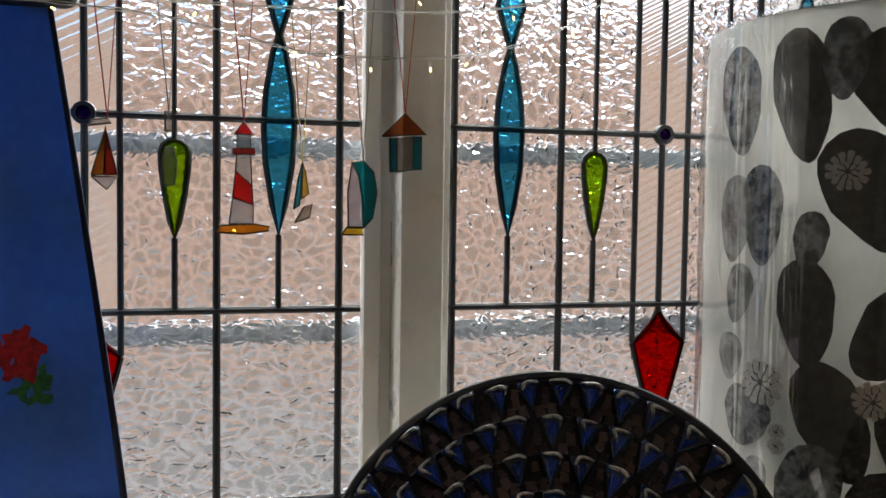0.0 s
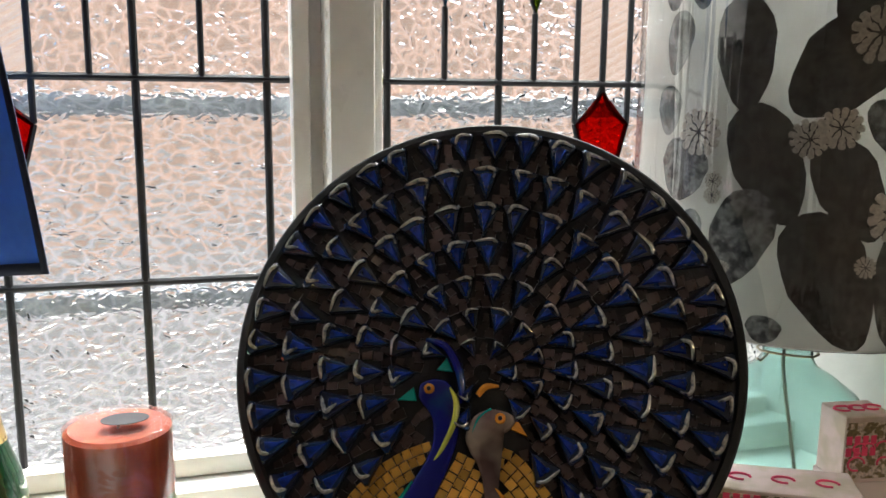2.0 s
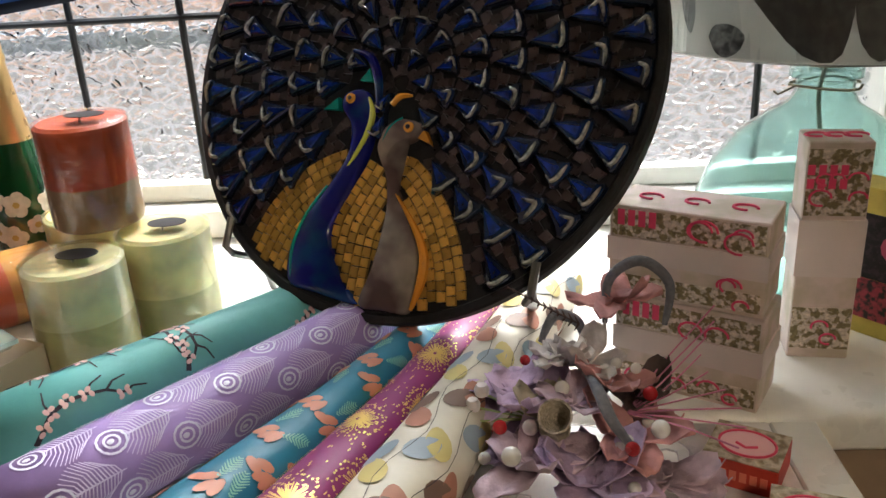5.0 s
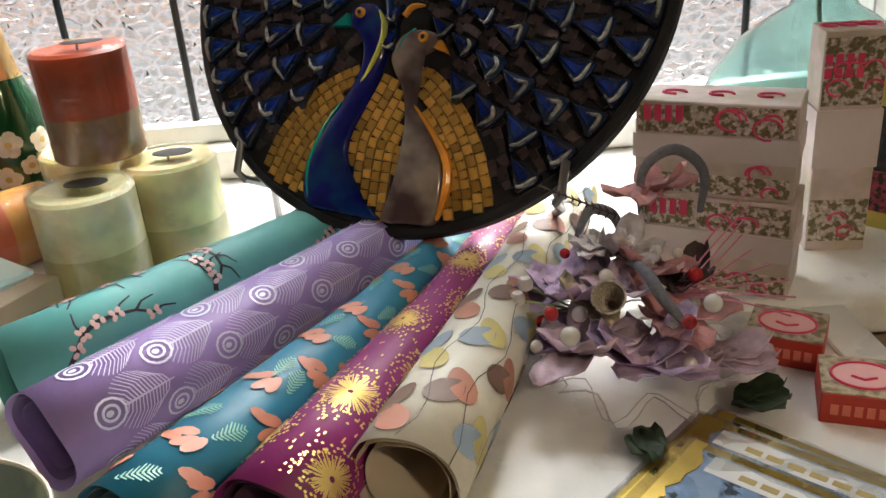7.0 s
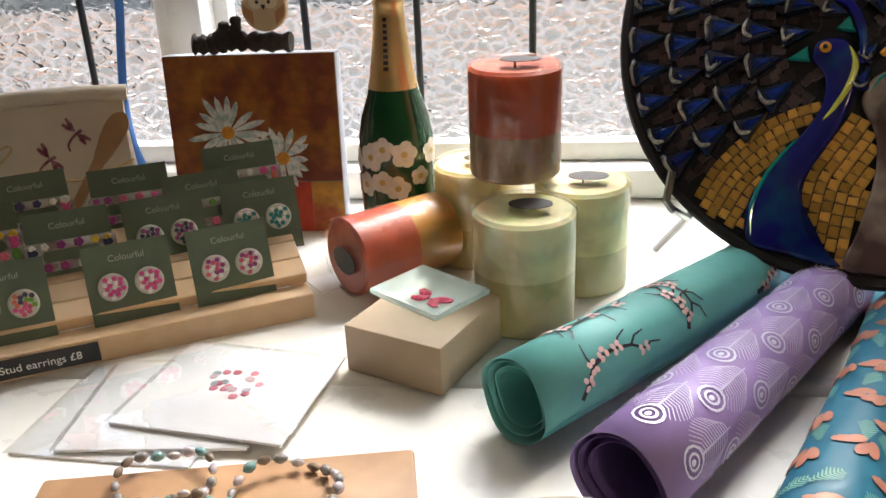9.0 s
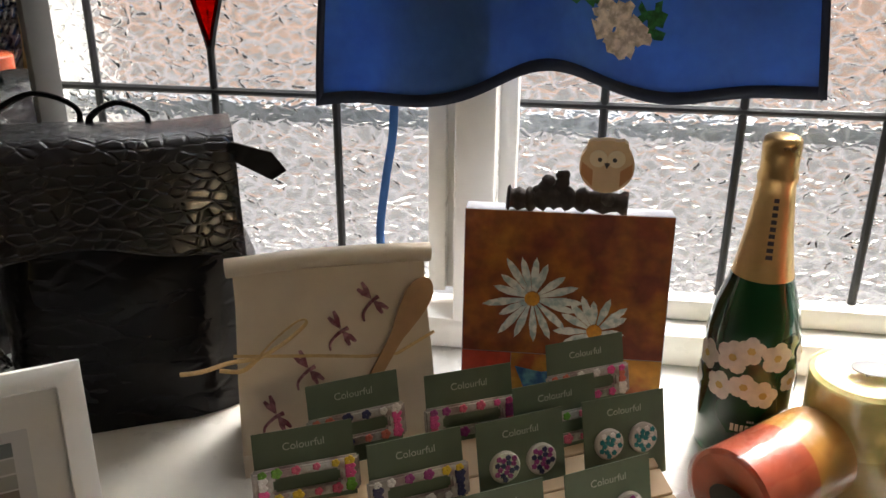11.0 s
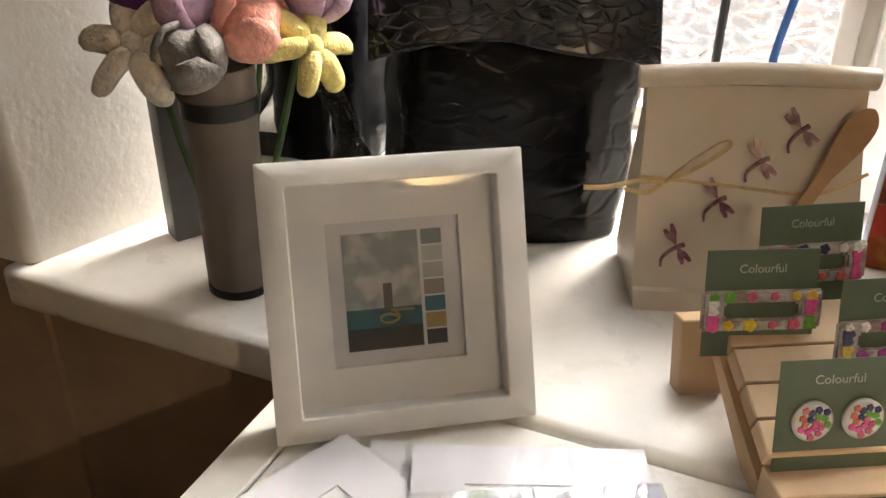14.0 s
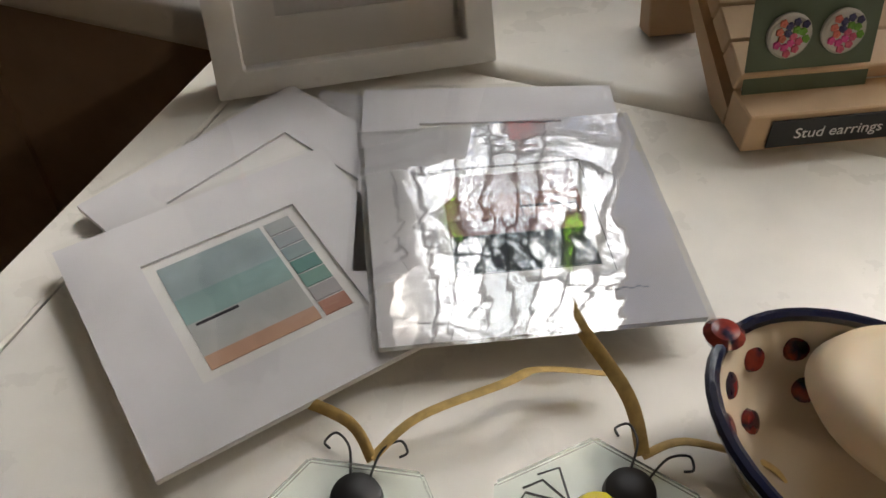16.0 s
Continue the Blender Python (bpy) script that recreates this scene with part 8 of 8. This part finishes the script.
def cards():
    rnd = random.Random(2)
    pinks = [mat("rose_button_print", c, 0.5, vary=0.2) for c in ((0.6, 0.2, 0.25), (0.45, 0.1, 0.14), (0.55, 0.4, 0.42), (0.3, 0.36, 0.4))]
    def heart(p, w, h):
        for k in range(40):
            u, v = rnd.uniform(-1, 1), rnd.uniform(-1, 1)
            if (u * u + v * v - 0.6) ** 3 - u * u * v ** 3 < 0:
                bm = bmesh.new()
                lathe(bm, [(0.0042, 0), (0.0035, 0.0007), (0, 0.0008)], 8, Matrix.Translation((0.03 * u, 0.028 * v, 0.0025)))
                part("heart_print", bm, pinks[k % 4], p)
    for k, (x, y, yaw) in enumerate(((-0.335, 0.515, -4), (-0.305, 0.525, 4), (-0.262, 0.541, -9))):
        flat_card("greeting_card", x, y, TABLE + 0.0042 * k, yaw, 0.152, 0.132, "white greeting card with rosy heart in clear sleeve", "greeting cards in sleeves", heart)
    blue = mat("blue_sky_print", (0.3, 0.45, 0.68), 0.4, vary=0.3, scale=90, second=(0.05, 0.07, 0.1), mix_scale=80, mix_low=0.56, mix_high=0.59)
    gold = mat("gold_foil_edge", (0.6, 0.42, 0.1), 0.3, metal=0.8, vary=0.2)
    def scenic(p, w, h):
        bm = bmesh.new()
        border(bm, w / 2, h / 2, w / 2 - 0.006, h / 2 - 0.006, 0.0025, 0.0031, Matrix())
        part("gold_border", bm, gold, p, "gold foil border")
        bm = bmesh.new()
        box(bm, w - 0.014, h - 0.014, 0.0005, Matrix.Translation((0, 0, 0.0025)))
        part("blue_print", bm, blue, p)
        bm = bmesh.new()
        edge = [(-w / 2 + 0.006 + 0.016 * rnd.uniform(0.2, 1.0), h * (0.5 - k / 14)) for k in range(15)]
        prism(bm, [(-w / 2 + 0.004, h * 0.5), (-w / 2 + 0.004, -h * 0.5)] + edge[::-1], 0.0006, Matrix.Translation((0, 0, 0.0032)))
        bmesh.ops.recalc_face_normals(bm, faces=bm.faces)
        part("foil_branch", bm, gold, p, "gold foil branch")
        bm = bmesh.new()
        box(bm, w * 0.86, 0.017, 0.0005, Matrix.Translation((w * 0.045, h * 0.36, 0.0031)))
        part("title_panel", bm, PAPER, p)
        bm = bmesh.new()
        for k in range(8):
            box(bm, w * 0.055, 0.005, 0.0004, Matrix.Translation((-w * 0.25 + w * 0.072 * k, h * 0.345, 0.0036)))
        part("lettering", bm, mat("gold_letter_bar", (0.5, 0.38, 0.15), 0.4), p)
    for k, (x, y, yaw) in enumerate(((0.528, 0.314, -47), (0.518, 0.306, -44), (0.503, 0.274, -43.5))):
        flat_card("scenic_card", x, y, TABLE + 0.0042 * k, yaw, 0.19, 0.125, "blue scenic card with gold foil border in sleeve", "scenic cards", scenic)
    bm = bmesh.new()
    t = thing("price_tag", Matrix.Translation((-0.225, 0.775, SILL)) @ Matrix.Rotation(radians(40), 4, "Z"), "small white paper tag lying by the candles", "paper tag")
    box(bm, 0.055, 0.04, 0.0008)
    part("tag_card", bm, PAPER, t)


def block_and_dish():
    b = thing("wooden_block", Matrix.Translation((-0.105, 0.618, SILL)) @ Matrix.Rotation(radians(-24), 4, "Z"), "pale beech plinth block on the window board", "wooden block")
    bm = bmesh.new()
    box(bm, 0.098, 0.11, 0.046, Matrix(), 0.0015)
    part("block", bm, mat("pale_beech", (0.52, 0.4, 0.28), 0.6, vary=0.08, scale=25, bump=0.1, bump_scale=80), b)
    d = thing("glass_dish", Matrix.Translation((-0.1, 0.622, SILL + 0.0465)) @ Matrix.Rotation(radians(-38), 4, "Z"), "small square clear glass dish with a red butterfly", "glass dish")
    bm = bmesh.new()
    n, half = 12, 0.042
    def zz(u, v):
        e = max(abs(u), abs(v))
        return 0.003 + 0.011 * max(0, (e - 0.55) / 0.45) ** 1.6
    for lift, flip in ((0.0, True), (0.0045, False)):
        g = [[bm.verts.new((half * (2 * i / n - 1), half * 0.8 * (2 * j / n - 1), zz(2 * i / n - 1, 2 * j / n - 1) + lift)) for j in range(n + 1)] for i in range(n + 1)]
        for i in range(n):
            for j in range(n):
                q = (g[i][j], g[i + 1][j], g[i + 1][j + 1], g[i][j + 1])
                bm.faces.new(q[::-1] if flip else q)
    bmesh.ops.remove_doubles(bm, verts=bm.verts, dist=0.0001)
    be = [e for e in bm.edges if e.is_boundary]
    bmesh.ops.bridge_loops(bm, edges=be)
    g = part("dish", bm, mat("pale_green_glass", (0.78, 0.9, 0.86), 0.06, vary=0.05, trans=0.55, ior=1.3, coat=0.6), d, "thick clear glass", angle=50)
    g.visible_shadow = False
    bm = bmesh.new()
    for s in (-1, 1):
        for a, L, W in ((0.45, 0.021, 0.011), (-0.5, 0.017, 0.009)):
            prism(bm, [(s * (L * f * math.cos(a) - W * o * math.sin(a)), L * f * math.sin(a) + W * o * math.cos(a)) for f, o in ((0.05, 0), (0.5, -0.55), (1, -0.3), (1.05, 0.25), (0.55, 0.6))], 0.0008, Matrix.Translation((0, 0, 0.0082)))
    bmesh.ops.recalc_face_normals(bm, faces=bm.faces)
    part("butterfly", bm, mat("crimson_enamel", (0.5, 0.01, 0.06), 0.3, vary=0.3, scale=150), d, "crimson butterfly")


def bowl():
    b = thing("flower_bowl", Matrix.Translation((0.018, 0.285, TABLE)), "pale green ceramic bowl painted with flowers inside", "bowl")
    inner = mat("sage_glaze", (0.4, 0.43, 0.32), 0.15, vary=0.25, scale=30, coat=0.5, second=(0.16, 0.2, 0.18), mix_scale=22)
    prof = [(0, 0.0), (0.032, 0.0), (0.034, 0.004), (0.055, 0.018), (0.074, 0.036), (0.081, 0.05), (0.08, 0.0525), (0.078, 0.05), (0.07, 0.036), (0.05, 0.019), (0.03, 0.0085), (0, 0.007)]
    bm = bmesh.new()
    lathe(bm, prof, 48)
    part("bowl_body", bm, inner, b, angle=60)
    bm = bmesh.new()
    tube(bm, [(0.0795 * math.cos(i * 0.1309), 0.0795 * math.sin(i * 0.1309), 0.052) for i in range(49)], 0.0017, 6)
    part("rim", bm, mat("cream_rim", (0.66, 0.6, 0.48), 0.2, coat=0.5), b, "cream rim")
    xs, zs = [0, 0.03, 0.05, 0.07, 0.078], [0.007, 0.0085, 0.019, 0.036, 0.05]
    cols = {"yellow": (0.55, 0.5, 0.12), "coral": (0.5, 0.1, 0.06), "indigo": (0.03, 0.05, 0.11), "leaf": (0.12, 0.22, 0.12)}
    ms = {k: mat(k + "_underglaze", v, 0.2, vary=0.25, scale=90, coat=0.4) for k, v in cols.items()}
    for a0, r0, R, c, n in ((1.75, 0.05, 0.013, "yellow", 6), (0.9, 0.058, 0.011, "coral", 6), (2.6, 0.056, 0.016, "indigo", 5), (1.3, 0.035, 0.011, "yellow", 6), (0.2, 0.05, 0.014, "indigo", 5), (3.4, 0.05, 0.013, "leaf", 5), (2.2, 0.03, 0.012, "leaf", 4), (0.5, 0.03, 0.01, "leaf", 4), (4.5, 0.05, 0.014, "coral", 6), (5.4, 0.05, 0.014, "yellow", 6)):
        bm = bmesh.new()
        for k in range(n):
            t = 2 * math.pi * k / n
            vs = []
            for q in range(7):
                u = q * 0.8976
                px = r0 * math.cos(a0) + R * 0.55 * math.cos(t) + R * (0.45 * math.cos(u) * math.cos(t) - 0.25 * math.sin(u) * math.sin(t))
                py = r0 * math.sin(a0) + R * 0.55 * math.sin(t) + R * (0.45 * math.cos(u) * math.sin(t) + 0.25 * math.sin(u) * math.cos(t))
                r = math.hypot(px, py)
                vs.append(bm.verts.new((px, py, float(np.interp(r, xs, zs)) + 0.0009)))
            bm.faces.new(vs)
        part("painted_flower", bm, ms[c], b)


def board_and_bracelets():
    b = thing("wooden_board", Matrix.Translation((-0.215, 0.375, TABLE)) @ Matrix.Rotation(radians(11), 4, "Z"), "oiled oak display board lying on the table", "wooden board")
    bm = bmesh.new()
    box(bm, 0.27, 0.13, 0.012, Matrix(), 0.003)
    oak = mat("oiled_oak", (0.4, 0.23, 0.12), 0.45, vary=0.2, scale=18, bump=0.1, bump_scale=60, second=(0.3, 0.16, 0.08), mix_scale=10)
    part("plank", bm, oak, b)
    rnd = random.Random(40)
    beads = [mat("shell_bead_%s" % n, c, 0.2, vary=0.25, scale=150, coat=0.5, metal=0.1) for n, c in (("grey", (0.3, 0.28, 0.27)), ("pearl", (0.5, 0.44, 0.46)), ("brown", (0.22, 0.16, 0.12)), ("teal", (0.2, 0.36, 0.36)))]
    for cx, cy, R, n, lift in ((-0.265, 0.41, 0.034, 18, 0.0), (-0.175, 0.4, 0.038, 20, 0.0), (-0.235, 0.355, 0.034, 22, 0.004), (-0.14, 0.35, 0.032, 30, 0.0)):
        br = thing("bead_bracelet", Matrix.Translation((cx, cy, TABLE + 0.0125 + lift)), "grey and pearl shell bead bracelet on the board", "bracelet", "bead bracelets")
        for k in range(n):
            a = 2 * math.pi * k / n
            L = R * math.pi / n * 0.98
            w = L * rnd.uniform(0.55, 0.8) if n < 30 else L * 0.8
            bm = bmesh.new()
            lathe(bm, [(0, -L), (w * 0.7, -L * 0.6), (w, 0), (w * 0.7, L * 0.6), (0, L)], 8, Matrix.Translation((R * math.cos(a), R * 0.9 * math.sin(a), w + 0.004 * (1 + math.sin(3 * a + n)))) @ Matrix.Rotation(a, 4, "Z") @ Matrix.Rotation(math.pi / 2, 4, "X"))
            part("bead", bm, beads[1] if n >= 30 else rnd.choice(beads), br, angle=50)


def soap_dish():
    d = thing("soap_dish", Matrix.Translation((-0.425, 0.322, TABLE)) @ Matrix.Rotation(radians(-24), 4, "Z"), "oval cream pottery dish with navy rim and dots", "soap dish")
    cream = mat("cream_stoneware", (0.55, 0.46, 0.34), 0.22, vary=0.08, coat=0.5)
    navy = mat("navy_glaze", (0.008, 0.01, 0.03), 0.12, coat=0.6, vary=0.2)
    rust = mat("rust_spot_glaze", (0.2, 0.03, 0.02), 0.15, vary=0.4, scale=120, coat=0.5, second=(0.02, 0.015, 0.03), mix_scale=100)
    E = Matrix.Diagonal((1.42, 1.0, 1, 1))
    bm = bmesh.new()
    lathe(bm, [(0, 0), (0.034, 0.0), (0.036, 0.004), (0.05, 0.02), (0.058, 0.043), (0.0585, 0.046), (0.055, 0.045), (0.047, 0.022), (0.034, 0.009), (0, 0.008)], 48, E)
    part("dish_body", bm, cream, d, angle=60)
    bm = bmesh.new()
    tube(bm, [(1.42 * 0.057 * math.cos(i * 0.1309), 0.057 * math.sin(i * 0.1309), 0.0455) for i in range(49)], 0.0032, 8)
    part("rim", bm, navy, d, "glossy navy rim")
    bm = bmesh.new()
    lathe(bm, [(0, 0.004), (0.006, 0.003), (0.009, 0.0), (0.007, -0.004), (0, -0.006)], 16, Matrix.Translation((-0.083, 0.0, 0.047)))
    part("lip_knob", bm, rust, d, "rust spotted knob")
    for k in range(16):
        a = 2 * math.pi * k / 16 + 0.2
        for r, z, s in ((0.051, 0.032, 0.0068), (0.041, 0.0165, 0.006)):
            if r < 0.045 and k % 2:
                continue
            bm = bmesh.new()
            mm = Matrix.Translation((1.42 * r * math.cos(a), r * math.sin(a), z)) @ Vector((-math.cos(a), -math.sin(a), 0.75)).to_track_quat("Z", "Y").to_matrix().to_4x4()
            lathe(bm, [(s, -0.001), (s * 0.85, 0.0016), (s * 0.4, 0.0024), (0, 0.0018)], 14, mm)
            part("glaze_dot", bm, rust, d, "raised rust dot")
    s = thing("soap_bar", Matrix.Translation((-0.408, 0.344, TABLE + 0.03)) @ Matrix.Rotation(radians(-18), 4, "Z") @ Matrix.Rotation(radians(-6), 4, "Y"), "cream oval soap bar with stamped lettering in the dish", "soap")
    soap = mat("cream_soap", (0.66, 0.54, 0.38), 0.4, vary=0.04, sub=0.3)
    bm = bmesh.new()
    lathe(bm, [(0, 0), (0.026, 0.001), (0.038, 0.008), (0.041, 0.016), (0.037, 0.025), (0.029, 0.0285), (0, 0.029)], 48, E)
    part("bar", bm, soap, s, angle=70)
    bm = bmesh.new()
    tube(bm, [(1.42 * 0.021 * math.cos(i * 0.1309), 0.021 * math.sin(i * 0.1309), 0.0282) for i in range(49)], 0.0008, 5)
    part("stamped_ring", bm, soap, s)
    for word, y in (("WOOD", 0.009), ("THE", -0.003), ("SOAP", -0.016)):
        lettering(word, 0.009, Matrix.Translation((0, y - 0.002, 0.0287)), soap, s, "stamped_lettering")


def glass_bees():
    glassy = clear("cast_clear_glass", (0.86, 0.92, 0.9), 0.06, 1.3)
    yellow = mat("yellow_fused_glass", (0.65, 0.55, 0.04), 0.15, vary=0.2, coat=0.5)
    raffia = mat("gold_raffia", (0.5, 0.34, 0.12), 0.6, vary=0.25, scale=200)
    for x, y, yaw, hx in ((-0.622, 0.226, 12, 0.0), (-0.528, 0.268, -14, 1.0)):
        m = Matrix.Translation((x, y, TABLE)) @ Matrix.Rotation(radians(yaw), 4, "Z")
        g = thing("glass_bee", m, "clear glass hexagon with a yellow and black bee, raffia tied", "glass ornament", "glass bee ornaments")
        bm = bmesh.new()
        prism(bm, [(0.05 * math.cos(k * 1.0472), 0.05 * math.sin(k * 1.0472)) for k in range(6)], 0.005)
        bmesh.ops.bevel(bm, geom=list(bm.edges), offset=0.0014, segments=2, affect="EDGES")
        part("glass_plaque", bm, glassy, g, "clear glass plaque").visible_shadow = False
        bm = bmesh.new()
        lathe(bm, [(0.0115, 0.0), (0.0105, 0.004), (0.006, 0.0068), (0, 0.007)], 20, Matrix.Translation((0, 0.026, 0.005)))
        part("bee_head", bm, BLACK, g, "black bee head")
        for k, y0 in enumerate((0.012, -0.004, -0.02)):
            bm = bmesh.new()
            lathe(bm, [(0.017 - 0.002 * k, 0.0), (0.015 - 0.002 * k, 0.004), (0.008, 0.006), (0, 0.006)], 20, Matrix.Translation((0, y0, 0.005 + 0.0002 * k)) @ Matrix.Diagonal((1, 0.55, 1, 1)))
            part("bee_stripe", bm, yellow if k != 1 else BLACK, g)
        for s in (-1, 1):
            bm = bmesh.new()
            tube(bm, curve([(s * 0.004, 0.034, 0.009), (s * 0.007, 0.046, 0.012), (s * 0.014, 0.052, 0.012), (s * 0.018, 0.047, 0.012), (s * 0.015, 0.044, 0.012)], 5), 0.0006, 5)
            part("feeler", bm, BLACK, g, "curled wire feeler")
            bm = bmesh.new()
            for q in range(5):
                tube(bm, [(s * 0.018, 0.008, 0.0056), (s * (0.03 + 0.003 * q), 0.02 - 0.009 * q, 0.0056), (s * (0.036 + 0.002 * (q % 2)), 0.012 - 0.009 * q, 0.0056)], 0.0006, 4)
            part("wing_lines", bm, BLACK, g, "black drawn wing veins")
        bm = bmesh.new()
        s = 1 if hx == 0 else -1
        tube(bm, curve([(s * 0.003, 0.044, 0.008), (s * 0.02, 0.062, 0.016), (s * 0.055, 0.082, 0.02), (s * 0.07, 0.095, 0.016), (s * 0.1, 0.1, 0.012)], 6), 0.0038, 7, flat=0.22)
        tube(bm, curve([(s * 0.003, 0.044, 0.007), (-s * 0.01, 0.058, 0.012), (-s * 0.04, 0.068, 0.01), (-s * 0.055, 0.066, 0.006)], 6), 0.003, 7, flat=0.4)
        part("raffia_bow", bm, raffia, g, "golden raffia bow")


def east_corner():
    """What the mirror shows: a low white stand with toys and boxes east of the table."""
    st = thing("low_stand", Matrix.Translation((1.2, 0.34, 0)), "low white painted stand beside the display table", "stand")
    bm = bmesh.new()
    box(bm, 0.46, 0.42, 0.02, Matrix.Translation((0, 0, 0.515)), 0.003)
    part("stand_top", bm, WHITE, st)
    for x in (-0.2, 0.2):
        for y in (-0.18, 0.18):
            bm = bmesh.new()
            box(bm, 0.035, 0.035, 0.515, Matrix.Translation((x, y, 0)), 0.002)
            part("leg", bm, WHITE, st)
    for k, (x, y, w, d, z, h, c, c2, lab) in enumerate(((1.03, 0.43, 0.09, 0.24, 0.535, 0.05, (0.05, 0.42, 0.42), (0.4, 0.2, 0.45), "turquoise patterned card box on the low stand"), (1.03, 0.43, 0.085, 0.25, 0.5855, 0.026, (0.6, 0.5, 0.25), (0.5, 0.15, 0.12), "yellow flowery card box on the low stand"), (1.25, 0.36, 0.2, 0.26, 0.535, 0.115, (0.08, 0.05, 0.035), (0.12, 0.08, 0.05), "dark wooden box on the low stand"), (1.12, 0.53, 0.05, 0.05, 0.612, 0.05, (0.7, 0.62, 0.62), (0.6, 0.2, 0.25), "small pink and white carton"))):
        b = thing("display_box", Matrix.Translation((x, y, z)), lab, "box", "boxes on the low stand")
        bm = bmesh.new()
        box(bm, w, d, h, Matrix(), 0.001, 1)
        part("carton", bm, mat("stand_box_card", c, 0.6, vary=0.2, scale=60, second=c2, mix_scale=45, mix_low=0.52, mix_high=0.58), b)
    c = thing("plum_cushion", Matrix.Translation((1.23, 0.32, 0.65)), "plum velvet cushion lying on a dark wooden box", "cushion")
    bm = bmesh.new()
    lathe(bm, [(0, 0), (0.07, 0.008), (0.12, 0.03), (0.07, 0.055), (0, 0.06)], 28, wobble=lambda a, z: 0.12 * math.cos(4 * a))
    part("cover", bm, mat("plum_velvet", (0.06, 0.008, 0.04), 0.8, sheen=0.4), c, angle=80)
    t = thing("toy_car", Matrix.Translation((1.12, 0.535, 0.6625)), "small blue felt toy car on a carton", "toy")
    bm = bmesh.new()
    box(bm, 0.05, 0.05, 0.03, Matrix.Translation((0, 0, 0.008)), 0.008, 3)
    box(bm, 0.04, 0.035, 0.03, Matrix.Translation((0, 0, 0.036)), 0.01, 3)
    part("body", bm, mat("navy_felt", (0.01, 0.015, 0.07), 0.9, bump=0.5), t)
    for x in (-0.018, 0.018):
        for y in (-0.026, 0.026):
            bm = bmesh.new()
            lathe(bm, [(0, -0.003), (0.009, -0.003), (0.01, 0), (0.009, 0.003), (0, 0.003)], 16, Matrix.Translation((x, y, 0.01)) @ Matrix.Rotation(math.pi / 2, 4, "X"))
            part("wheel", bm, BLACK, t)


apron()
suncatchers()
fairy_lights()
gift_boxes()
corsage()
cards()
block_and_dish()
bowl()
board_and_bracelets()
soap_dish()
glass_bees()
east_corner()
